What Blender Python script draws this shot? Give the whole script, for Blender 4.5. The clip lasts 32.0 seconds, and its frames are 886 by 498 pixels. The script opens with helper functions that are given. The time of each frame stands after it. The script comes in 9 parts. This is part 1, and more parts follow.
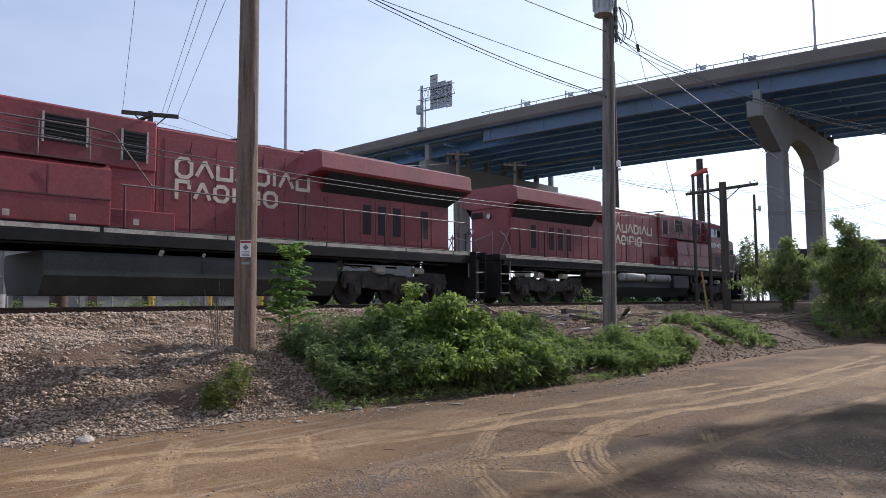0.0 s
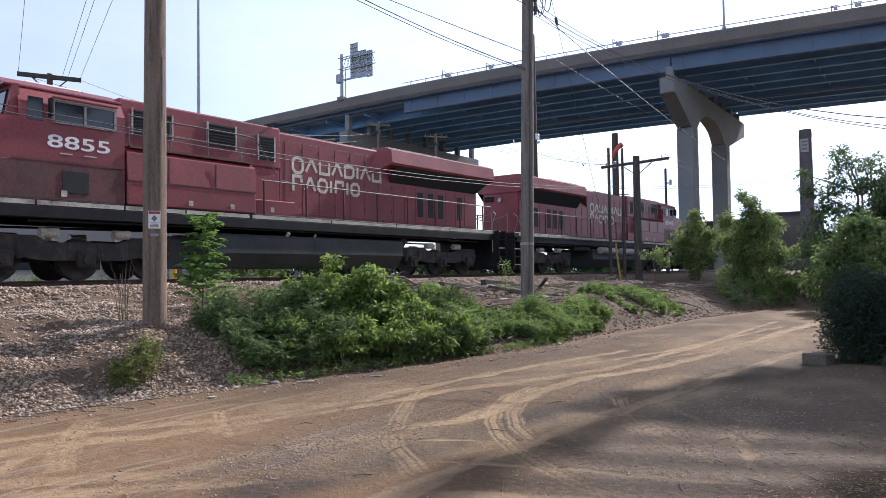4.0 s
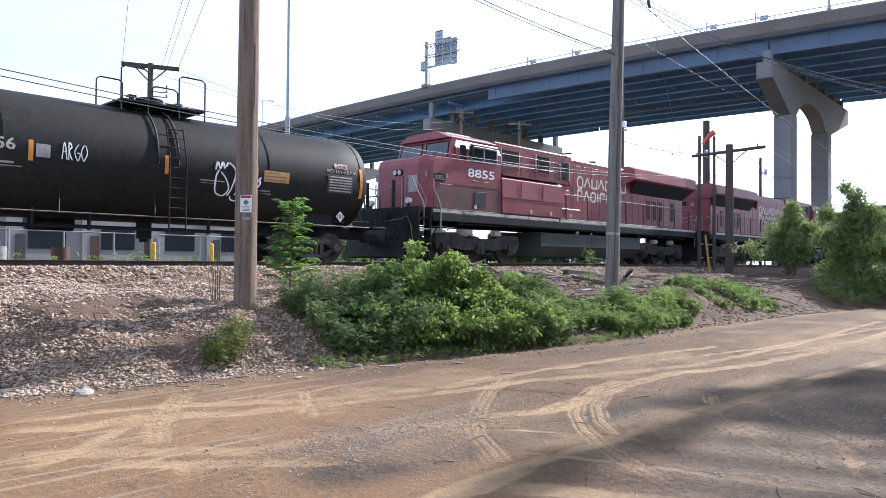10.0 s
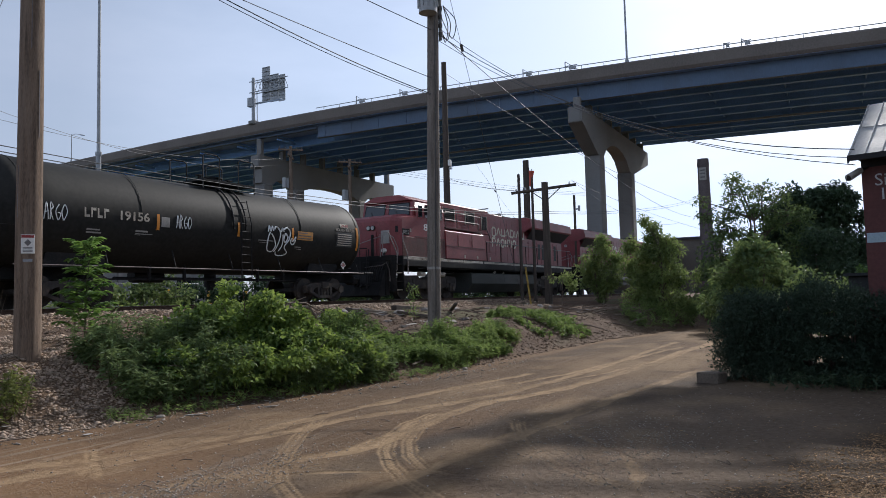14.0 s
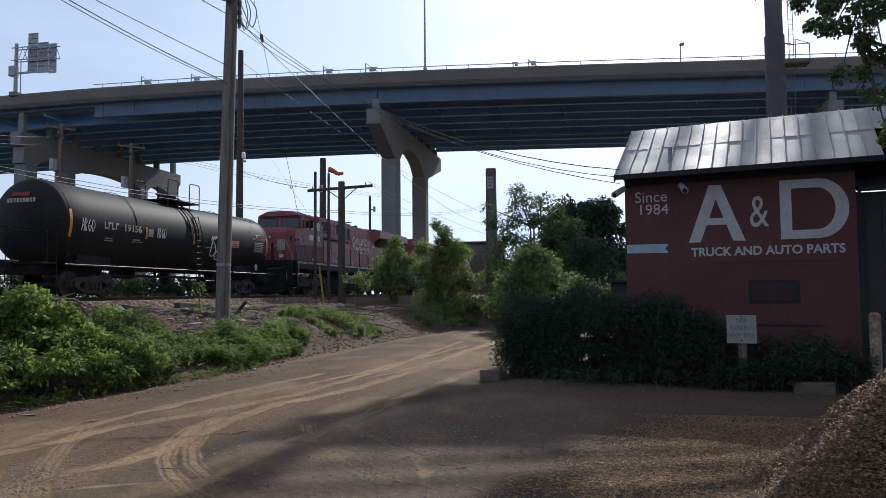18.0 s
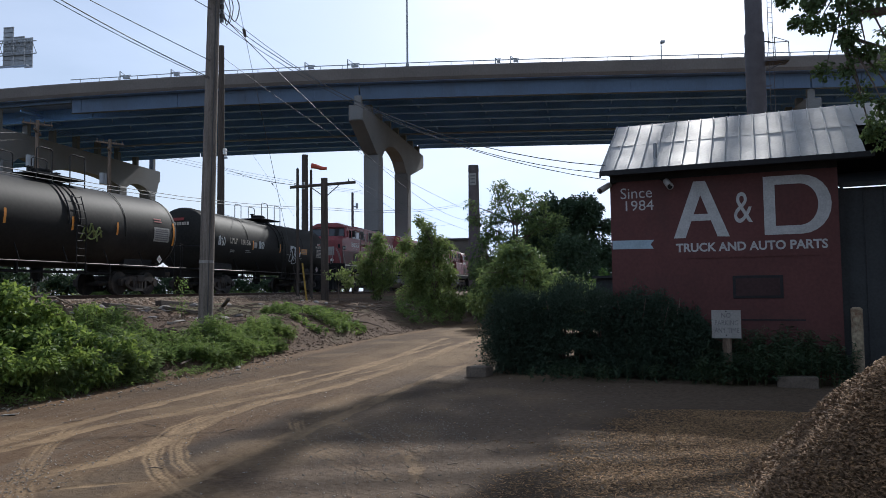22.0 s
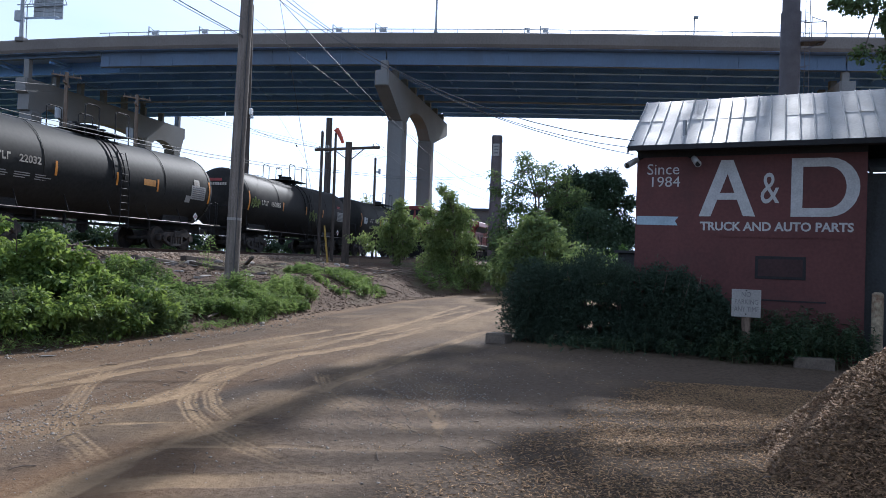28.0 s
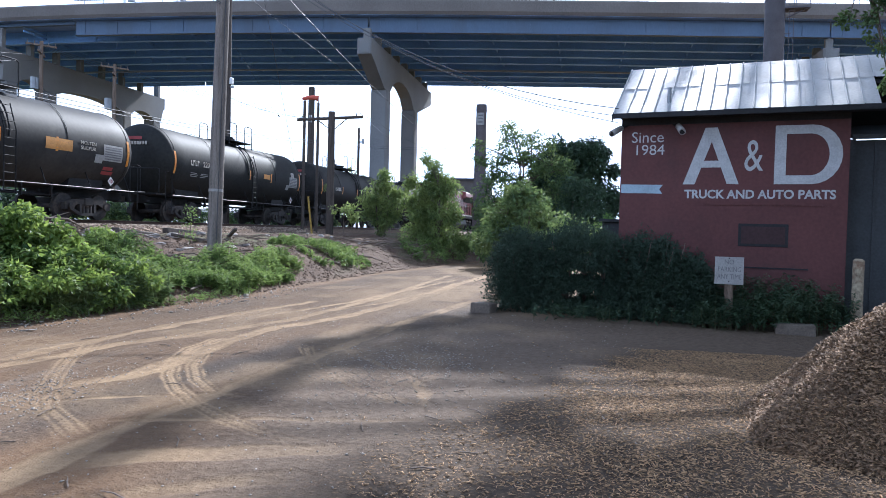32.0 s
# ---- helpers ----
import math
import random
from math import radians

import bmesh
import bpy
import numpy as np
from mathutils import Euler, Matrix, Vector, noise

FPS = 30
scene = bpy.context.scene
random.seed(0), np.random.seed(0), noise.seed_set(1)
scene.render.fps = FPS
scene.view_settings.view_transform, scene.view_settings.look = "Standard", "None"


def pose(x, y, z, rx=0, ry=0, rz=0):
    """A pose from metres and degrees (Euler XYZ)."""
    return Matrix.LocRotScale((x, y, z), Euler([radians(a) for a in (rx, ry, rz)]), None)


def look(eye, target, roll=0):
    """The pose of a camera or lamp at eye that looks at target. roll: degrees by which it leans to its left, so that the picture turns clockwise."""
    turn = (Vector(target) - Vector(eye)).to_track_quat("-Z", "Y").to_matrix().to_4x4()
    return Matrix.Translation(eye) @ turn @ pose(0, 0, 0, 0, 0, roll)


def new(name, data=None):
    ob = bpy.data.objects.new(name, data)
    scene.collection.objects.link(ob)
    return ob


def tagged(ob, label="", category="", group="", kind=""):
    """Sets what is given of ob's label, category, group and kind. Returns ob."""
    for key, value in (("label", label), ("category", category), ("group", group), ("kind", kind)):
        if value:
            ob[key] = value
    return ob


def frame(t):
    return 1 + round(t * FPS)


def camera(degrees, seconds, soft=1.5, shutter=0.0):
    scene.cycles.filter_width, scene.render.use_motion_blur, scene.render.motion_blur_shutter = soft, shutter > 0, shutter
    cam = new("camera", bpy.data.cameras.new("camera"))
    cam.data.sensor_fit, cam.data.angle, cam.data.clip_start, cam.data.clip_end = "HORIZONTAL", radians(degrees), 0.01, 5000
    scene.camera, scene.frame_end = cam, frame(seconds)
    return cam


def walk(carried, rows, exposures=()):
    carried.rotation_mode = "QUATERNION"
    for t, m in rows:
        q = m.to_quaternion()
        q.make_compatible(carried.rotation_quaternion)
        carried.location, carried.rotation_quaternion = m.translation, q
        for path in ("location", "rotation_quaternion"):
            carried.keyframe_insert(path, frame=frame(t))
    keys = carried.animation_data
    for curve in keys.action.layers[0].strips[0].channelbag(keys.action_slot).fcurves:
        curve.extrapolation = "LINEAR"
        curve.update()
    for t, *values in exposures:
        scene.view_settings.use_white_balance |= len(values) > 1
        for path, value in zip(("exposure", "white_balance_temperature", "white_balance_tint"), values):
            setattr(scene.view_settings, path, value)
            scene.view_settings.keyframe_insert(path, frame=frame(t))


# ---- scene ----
cam = camera(63.3, 32.0, 0.8)

PATH = [
    (0, (0.376, 0.303, 1.577), (1.873, 1.621, 1.725), -0.4),
    (0.5, (0.383, 0.31, 1.568), (1.957, 1.537, 1.695), -1.0),
    (1, (0.391, 0.326, 1.574), (1.975, 1.542, 1.688), 0.6),
    (1.5, (0.393, 0.311, 1.58), (2.015, 1.477, 1.681), 0.1),
    (2, (0.403, 0.289, 1.576), (2.036, 1.44, 1.661), -0.5),
    (2.5, (0.414, 0.291, 1.569), (2.052, 1.436, 1.647), -0.8),
    (4.5, (0.449, 0.329, 1.571), (2.081, 1.484, 1.635), -0.9),
    (5, (0.451, 0.352, 1.563), (2.039, 1.564, 1.662), -0.8),
    (5.5, (0.438, 0.356, 1.556), (1.983, 1.623, 1.655), -0.6),
    (6, (0.427, 0.368, 1.563), (1.926, 1.689, 1.644), -0.3),
    (6.5, (0.423, 0.386, 1.562), (1.914, 1.716, 1.636), -0.3),
    (7, (0.427, 0.419, 1.561), (1.933, 1.734, 1.632), -0.2),
    (7.5, (0.426, 0.421, 1.558), (1.939, 1.727, 1.626), -0.5),
    (8, (0.434, 0.409, 1.554), (1.949, 1.714, 1.619), -0.4),
    (8.5, (0.427, 0.407, 1.54), (1.952, 1.7, 1.6), -0.3),
    (9, (0.448, 0.401, 1.55), (1.977, 1.689, 1.611), 0.6),
    (9.5, (0.441, 0.391, 1.571), (1.955, 1.697, 1.623), 1.2),
    (10, (0.473, 0.395, 1.567), (1.97, 1.721, 1.602), 0.5),
    (10.5, (0.529, 0.356, 1.554), (2.092, 1.593, 1.725), -1.0),
    (11, (0.575, 0.277, 1.548), (2.177, 1.461, 1.729), -0.8),
    (11.5, (0.578, 0.197, 1.513), (2.236, 1.302, 1.694), -0.5),
    (12, (0.788, 0.223, 1.555), (2.485, 1.264, 1.744), 0.5),
    (12.5, (0.743, 0.186, 1.544), (2.466, 1.182, 1.744), -0.5),
    (13, (0.742, 0.194, 1.536), (2.479, 1.171, 1.713), -1.3),
    (13.5, (0.758, 0.185, 1.538), (2.493, 1.169, 1.685), -1.5),
    (15.5, (0.719, 0.244, 1.557), (2.578, 0.967, 1.702), -1.4),
    (16, (0.718, 0.22, 1.567), (2.606, 0.859, 1.728), -1.7),
    (16.5, (0.716, 0.194, 1.56), (2.635, 0.732, 1.73), -1.3),
    (17, (0.702, 0.18, 1.559), (2.633, 0.677, 1.724), -1.4),
    (17.5, (0.806, 0.229, 1.585), (2.752, 0.668, 1.731), -0.8),
    (18, (0.734, 0.228, 1.56), (2.685, 0.648, 1.683), -0.5),
    (18.5, (0.692, 0.261, 1.559), (2.638, 0.696, 1.711), -0.6),
    (19, (0.698, 0.294, 1.551), (2.637, 0.757, 1.713), -0.8),
    (19.5, (0.684, 0.302, 1.559), (2.626, 0.739, 1.752), -0.5),
    (20, (0.684, 0.308, 1.564), (2.63, 0.733, 1.747), -0.8),
    (20.5, (0.692, 0.289, 1.562), (2.65, 0.66, 1.727), -0.5),
    (21, (0.68, 0.301, 1.558), (2.637, 0.684, 1.709), -0.4),
    (21.5, (0.685, 0.296, 1.548), (2.648, 0.653, 1.682), -0.4),
    (22, (0.757, 0.312, 1.551), (2.719, 0.683, 1.665), -0.7),
    (22.5, (0.75, 0.302, 1.554), (2.714, 0.655, 1.681), -0.8),
    (23, (0.737, 0.313, 1.548), (2.697, 0.693, 1.667), -1.2),
    (23.5, (0.744, 0.322, 1.549), (2.693, 0.76, 1.64), -2.5),
    (24, (0.727, 0.351, 1.53), (2.678, 0.787, 1.568), 1.3),
    (24.5, (0.678, 0.369, 1.508), (2.607, 0.886, 1.604), 0.8),
    (25, (0.579, 0.408, 1.506), (2.489, 0.987, 1.639), 1.2),
    (25.5, (0.556, 0.397, 1.508), (2.493, 0.876, 1.651), 0.7),
    (26, (0.592, 0.396, 1.516), (2.544, 0.823, 1.591), 1.1),
    (26.5, (0.594, 0.407, 1.518), (2.55, 0.826, 1.517), 1.7),
    (28.5, (0.556, 0.391, 1.487), (2.511, 0.811, 1.521), 2.0),
    (29, (0.664, 0.432, 1.506), (2.621, 0.845, 1.515), 2.1),
    (29.5, (0.627, 0.394, 1.502), (2.581, 0.817, 1.489), 1.9),
    (30, (0.607, 0.4, 1.498), (2.564, 0.812, 1.484), 1.5),
    (30.5, (0.598, 0.398, 1.49), (2.557, 0.799, 1.475), 1.3),
    (31, (0.6, 0.387, 1.485), (2.563, 0.769, 1.46), 1.6),
    (31.5, (0.601, 0.4, 1.493), (2.563, 0.784, 1.45), 1.5),
    (32, (0.621, 0.391, 1.489), (2.584, 0.768, 1.436), 1.5),
]
EXPOSURES = [(0, 0.12, 5850, 15), (0.7, 0.30, 5800, 15), (4, 0.48, 5700, 15), (6, 0.58, 5600, 15), (8, 0.82, 5550, 15), (10, 1.02, 5550, 14), (10.6, 0.25, 5850, 14), (11.2, -0.04, 6000, 12),
             (13, -0.21, 5950, 12), (18, -0.30, 5750, 10), (22.8, -0.28, 5750, 10), (24, -0.1, 5700, 10), (25, -0.15, 5650, 10), (26.5, 0.03, 5550, 11), (28.5, 0.32, 5400, 12), (30, 0.50, 5350, 12), (31, 0.66, 5300, 12), (32, 0.92, 5250, 12)]
walk(cam, [(t, look(eye, target, roll)) for t, eye, target, roll in PATH], EXPOSURES)

# ==== light ====
SUN_TO = Vector((3.45, -0.42, 2.45)).normalized()
world = bpy.data.worlds.new("world")
scene.world = world
world.use_nodes = True
wn, wl = world.node_tree.nodes, world.node_tree.links
wn.clear()
w_out, w_bg = wn.new("ShaderNodeOutputWorld"), wn.new("ShaderNodeBackground")
w_sky, w_mix, w_ramp = wn.new("ShaderNodeTexSky"), wn.new("ShaderNodeMixRGB"), wn.new("ShaderNodeValToRGB")
w_noise, w_map, w_co = wn.new("ShaderNodeTexNoise"), wn.new("ShaderNodeMapping"), wn.new("ShaderNodeTexCoord")
w_sky.sky_type, w_sky.sun_disc = "NISHITA", False
w_sky.sun_elevation, w_sky.sun_rotation = math.asin(SUN_TO.z), math.atan2(SUN_TO.x, SUN_TO.y)
w_sky.dust_density, w_sky.air_density = 2.0, 1.2
w_map.inputs["Scale"].default_value = (1.0, 1.0, 3.2)
w_noise.inputs["Scale"].default_value, w_noise.inputs["Detail"].default_value = 1.7, 6.0
w_noise.inputs["Roughness"].default_value = 0.55
w_ramp.color_ramp.elements[0].position, w_ramp.color_ramp.elements[0].color = 0.36, (0.5, 0.5, 0.5, 1)
w_ramp.color_ramp.elements[1].position, w_ramp.color_ramp.elements[1].color = 0.66, (0.96, 0.96, 0.96, 1)
w_bg.inputs["Strength"].default_value = 0.12
wl.new(w_co.outputs["Generated"], w_map.inputs["Vector"])
wl.new(w_map.outputs["Vector"], w_noise.inputs["Vector"])
wl.new(w_noise.outputs["Fac"], w_ramp.inputs["Fac"])
wl.new(w_ramp.outputs["Color"], w_mix.inputs[0])
w_dot, w_veil = wn.new("ShaderNodeVectorMath"), wn.new("ShaderNodeValToRGB")
w_dot.operation = "DOT_PRODUCT"
w_dot.inputs[1].default_value = (SUN_TO.x * 0.5, SUN_TO.y * 0.5, 0.0)
w_half = wn.new("ShaderNodeMath")
w_half.operation, w_half.inputs[1].default_value = "ADD", 0.5
wl.new(w_co.outputs["Generated"], w_dot.inputs[0])
wl.new(w_dot.outputs["Value"], w_half.inputs[0])
wl.new(w_half.outputs[0], w_veil.inputs["Fac"])
for at_, shade in ((0.0, 0.95), (0.35, 0.9), (0.55, 0.53), (0.68, 0.58), (0.8, 0.92), (0.9, 1.06)):
    el = w_veil.color_ramp.elements.new(at_) if 0 < at_ < 0.9 else w_veil.color_ramp.elements[0 if at_ == 0 else -1]
    el.position, el.color = at_, (shade, shade, shade, 1)
w_cloud = wn.new("ShaderNodeMixRGB")
w_cloud.blend_type, w_cloud.inputs[0].default_value = "MULTIPLY", 1.0
w_cloud.inputs[2].default_value = (8.5, 9.5, 11.3, 1)
# the haze thins towards the zenith
w_sep, w_zen, w_thin = wn.new("ShaderNodeSeparateXYZ"), wn.new("ShaderNodeMapRange"), wn.new("ShaderNodeMixRGB")
w_zen.inputs["From Min"].default_value, w_zen.inputs["From Max"].default_value = 0.4, 0.9
w_zen.inputs["To Min"].default_value, w_zen.inputs["To Max"].default_value = 1.0, 0.38
w_thin.blend_type, w_thin.inputs[0].default_value = "MULTIPLY", 1.0
wl.new(w_co.outputs["Generated"], w_sep.inputs[0])
wl.new(w_sep.outputs["Z"], w_zen.inputs["Value"])
wl.new(w_veil.outputs["Color"], w_thin.inputs[1])
wl.new(w_zen.outputs[0], w_thin.inputs[2])
wl.new(w_thin.outputs["Color"], w_cloud.inputs[1])
wl.new(w_cloud.outputs["Color"], w_mix.inputs[2])
wl.new(w_sky.outputs["Color"], w_mix.inputs[1])
wl.new(w_mix.outputs["Color"], w_bg.inputs["Color"])
wl.new(w_bg.outputs["Background"], w_out.inputs["Surface"])
sun = new("sun", bpy.data.lights.new("sun", "SUN"))
sun.data.energy, sun.data.angle, sun.data.color = 5.0, radians(0.6), (1.0, 0.92, 0.8)
sun.matrix_world = look(SUN_TO * 200, (0, 0, 0))

# ==== materials ====
def mat(name, col, rough=0.75, metal=0.0, var=0.25, scale=2.0, fine=30.0, bump=0.15, dist=0.01, spec=0.4, rand=0.0, stain=None, stain_amt=0.5, island=False, stretch=None):
    """A surface with colour that varies at two scales, fine relief and optional stains."""
    m = bpy.data.materials.new(name)
    m.use_nodes = True
    n, l = m.node_tree.nodes, m.node_tree.links
    p = n["Principled BSDF"]
    p.inputs["Roughness"].default_value, p.inputs["Metallic"].default_value = rough, metal
    p.inputs["Specular IOR Level"].default_value = spec
    co = n.new("ShaderNodeTexCoord")
    vec = co.outputs["Object"]
    if stretch:
        mp = n.new("ShaderNodeMapping")
        mp.inputs["Scale"].default_value = stretch
        l.new(vec, mp.inputs["Vector"])
        vec = mp.outputs["Vector"]
    a, b = n.new("ShaderNodeTexNoise"), n.new("ShaderNodeTexNoise")
    a.inputs["Scale"].default_value, a.inputs["Detail"].default_value = scale, 5
    b.inputs["Scale"].default_value, b.inputs["Detail"].default_value = fine, 4
    l.new(vec, a.inputs["Vector"]), l.new(vec, b.inputs["Vector"])
    add = n.new("ShaderNodeMath")
    add.operation = "ADD"
    l.new(a.outputs["Fac"], add.inputs[0]), l.new(b.outputs["Fac"], add.inputs[1])
    src = add.outputs[0]
    if rand:
        r = n.new("ShaderNodeNewGeometry" if island else "ShaderNodeObjectInfo")
        ma = n.new("ShaderNodeMath")
        ma.operation = "MULTIPLY_ADD"
        l.new(r.outputs["Random Per Island" if island else "Random"], ma.inputs[0])
        ma.inputs[1].default_value = rand
        l.new(src, ma.inputs[2])
        sb = n.new("ShaderNodeMath")
        sb.operation = "SUBTRACT"
        l.new(ma.outputs[0], sb.inputs[0])
        sb.inputs[1].default_value = rand / 2
        src = sb.outputs[0]
    ramp = n.new("ShaderNodeMapRange")
    ramp.inputs["From Min"].default_value, ramp.inputs["From Max"].default_value = 0.7, 1.3
    ramp.inputs["To Min"].default_value, ramp.inputs["To Max"].default_value = 0, 1
    l.new(src, ramp.inputs["Value"])
    mx = n.new("ShaderNodeMixRGB")
    mx.inputs[1].default_value = (*[c * (1 - var) for c in col], 1)
    mx.inputs[2].default_value = (*[min(0.95, c * (1 + var)) for c in col], 1)
    l.new(ramp.outputs[0], mx.inputs[0])
    colour = mx.outputs[0]
    if stain:
        s, sr, sm = n.new("ShaderNodeTexNoise"), n.new("ShaderNodeValToRGB"), n.new("ShaderNodeMixRGB")
        s.inputs["Scale"].default_value, s.inputs["Detail"].default_value, s.inputs["Roughness"].default_value = scale * 0.7, 8, 0.7
        l.new(vec, s.inputs["Vector"])
        sr.color_ramp.elements[0].position, sr.color_ramp.elements[1].position = 0.5, 0.68
        sr.color_ramp.elements[0].color, sr.color_ramp.elements[1].color = (0, 0, 0, 1), (stain_amt,) * 3 + (1,)
        l.new(s.outputs["Fac"], sr.inputs["Fac"]), l.new(sr.outputs["Color"], sm.inputs[0])
        l.new(colour, sm.inputs[1])
        sm.inputs[2].default_value = (*stain, 1)
        colour = sm.outputs[0]
    l.new(colour, p.inputs["Base Color"])
    if bump:
        bp = n.new("ShaderNodeBump")
        bp.inputs["Strength"].default_value, bp.inputs["Distance"].default_value = bump, dist
        l.new(b.outputs["Fac"], bp.inputs["Height"]), l.new(bp.outputs["Normal"], p.inputs["Normal"])
    return m


def leaf_mat(name, dark, light, trans=0.35):
    """Leaves that differ one by one and let some light through."""
    m = bpy.data.materials.new(name)
    m.use_nodes = True
    n, l = m.node_tree.nodes, m.node_tree.links
    p, out = n["Principled BSDF"], n["Material Output"]
    g, mx, t, ms = n.new("ShaderNodeNewGeometry"), n.new("ShaderNodeMixRGB"), n.new("ShaderNodeBsdfTranslucent"), n.new("ShaderNodeMixShader")
    no, co, av = n.new("ShaderNodeTexNoise"), n.new("ShaderNodeTexCoord"), n.new("ShaderNodeMath")
    no.inputs["Scale"].default_value = 1.3
    av.operation = "MULTIPLY_ADD"
    l.new(co.outputs["Object"], no.inputs["Vector"])
    l.new(g.outputs["Random Per Island"], av.inputs[0])
    av.inputs[1].default_value = 0.6
    sh = n.new("ShaderNodeMath")
    sh.operation = "MULTIPLY_ADD"
    sh.inputs[1].default_value, sh.inputs[2].default_value = 1.6, -0.6
    l.new(no.outputs["Fac"], sh.inputs[0]), l.new(sh.outputs[0], av.inputs[2])
    mx.inputs[1].default_value, mx.inputs[2].default_value = (*dark, 1), (*light, 1)
    l.new(av.outputs[0], mx.inputs[0])
    l.new(mx.outputs[0], p.inputs["Base Color"])
    hs = n.new("ShaderNodeHueSaturation")
    hs.inputs["Hue"].default_value, hs.inputs["Value"].default_value = 0.485, 1.35
    l.new(mx.outputs[0], hs.inputs["Color"]), l.new(hs.outputs[0], t.inputs["Color"])
    p.inputs["Roughness"].default_value, p.inputs["Specular IOR Level"].default_value = 0.6, 0.35 if trans > 0.2 else 0.08
    ms.inputs[0].default_value = trans
    l.new(p.outputs[0], ms.inputs[1]), l.new(t.outputs[0], ms.inputs[2]), l.new(ms.outputs[0], out.inputs["Surface"])
    return m


def glass_mat(name, col, rough=0.05):
    m = bpy.data.materials.new(name)
    m.use_nodes = True
    p = m.node_tree.nodes["Principled BSDF"]
    p.inputs["Base Color"].default_value = (*col, 1)
    p.inputs["Roughness"].default_value, p.inputs["Specular IOR Level"].default_value = rough, 0.6
    return m


RED = mat("loco_red_paint", (0.2, 0.037, 0.041), 0.45, var=0.3, scale=0.8, fine=14, bump=0.04, stain=(0.12, 0.05, 0.045), stain_amt=0.5, spec=0.45)
BOARDED = mat("maroon_board", (0.045, 0.022, 0.022), 0.8, var=0.25, scale=2, fine=25, bump=0.1)
RED_GRIME = mat("grimy_red_paint", (0.1, 0.036, 0.033), 0.6, var=0.35, scale=1.2, fine=12, bump=0.05, stain=(0.07, 0.05, 0.045), stain_amt=0.7)
CREAM = mat("cream_lettering", (0.54, 0.48, 0.38), 0.6, var=0.25, scale=3, fine=25, bump=0.02)
WHITE = mat("white_paint", (0.72, 0.71, 0.68), 0.6, var=0.12, scale=4, fine=40, bump=0.03)
STRIPE = mat("dirty_white_stripe", (0.43, 0.39, 0.33), 0.6, var=0.35, scale=2.5, fine=20, bump=0.03, stain=(0.16, 0.1, 0.08), stain_amt=0.8)
BLACK = mat("grimy_black_metal", (0.014, 0.014, 0.015), 0.65, var=0.5, scale=2, fine=25, bump=0.1, stain=(0.05, 0.042, 0.034), stain_amt=0.4, spec=0.2)
STANCHION = mat("dark_red_stanchion", (0.055, 0.02, 0.02), 0.6, var=0.3, scale=4, fine=25, bump=0.05)
GRILLE = mat("black_grille", (0.012, 0.012, 0.013), 0.6, var=0.4, scale=3, fine=50, bump=0.1)
FUEL = mat("fuel_tank_grey", (0.036, 0.041, 0.039), 0.6, var=0.3, scale=1.2, fine=20, bump=0.05, stain=(0.06, 0.052, 0.045), stain_amt=0.5, spec=0.3)
TRUCK = mat("truck_frame_grime", (0.032, 0.028, 0.026), 0.8, var=0.45, scale=4, fine=40, bump=0.2, stain=(0.12, 0.085, 0.06), stain_amt=0.6)
STEEL = mat("worn_steel", (0.32, 0.31, 0.3), 0.4, 0.85, var=0.25, scale=3, fine=30, bump=0.05)
RAIL_SIDE = mat("rusty_rail", (0.085, 0.05, 0.035), 0.8, 0.2, var=0.35, scale=5, fine=60, bump=0.2)
HAND_STEEL = mat("dull_handrail_steel", (0.14, 0.12, 0.115), 0.55, 0.3, var=0.25, scale=6, fine=40, bump=0.05)
RAILING = mat("bright_handrail", (0.27, 0.235, 0.225), 0.5, 0.2, var=0.3, scale=2, fine=30, bump=0.03)
TANK = mat("black_tank_paint", (0.02, 0.0195, 0.018), 0.62, var=0.35, scale=0.5, fine=9, bump=0.03, stain=(0.035, 0.033, 0.027), stain_amt=0.6, spec=0.14)
TANK_BROWN = mat("dusty_tank_paint", (0.017, 0.0155, 0.014), 0.6, var=0.3, scale=0.5, fine=9, bump=0.03, stain=(0.05, 0.043, 0.037), stain_amt=0.6, spec=0.15)
TANK_GREY = mat("faded_grey_tank_paint", (0.032, 0.03, 0.028), 0.6, var=0.25, scale=0.5, fine=9, bump=0.03, stain=(0.075, 0.067, 0.058), stain_amt=0.6, spec=0.15)
ORANGE = mat("orange_reflector", (0.62, 0.24, 0.03), 0.45, var=0.12, scale=6, fine=40, bump=0.02)
PLACARD = mat("orange_placard", (0.5, 0.24, 0.06), 0.6, var=0.25, scale=5, fine=40, bump=0.02)
PLATE_GREY = mat("grey_stencil", (0.3, 0.29, 0.27), 0.7, var=0.2, scale=6, fine=50, bump=0.02)
PLATE_RED = mat("red_print", (0.26, 0.04, 0.04), 0.6, var=0.2, scale=6, fine=50, bump=0.02)
GRAFFITI = mat("white_spray_paint", (0.7, 0.71, 0.72), 0.7, var=0.12, scale=8, fine=60, bump=0.02)
GRAFFITI_GREEN = mat("faded_green_spray_paint", (0.16, 0.19, 0.06), 0.7, var=0.5, scale=5, fine=40, bump=0.02)
GLASS = glass_mat("dark_cab_glass", (0.02, 0.025, 0.03))
CONCRETE = mat("weathered_concrete", (0.18, 0.177, 0.172), 0.85, var=0.18, scale=0.35, fine=12, bump=0.15, stain=(0.2, 0.18, 0.16), stain_amt=0.6)
PARAPET = mat("stained_parapet_concrete", (0.155, 0.135, 0.12), 0.85, var=0.2, scale=0.25, fine=8, bump=0.1, stain=(0.14, 0.12, 0.1), stain_amt=0.7)
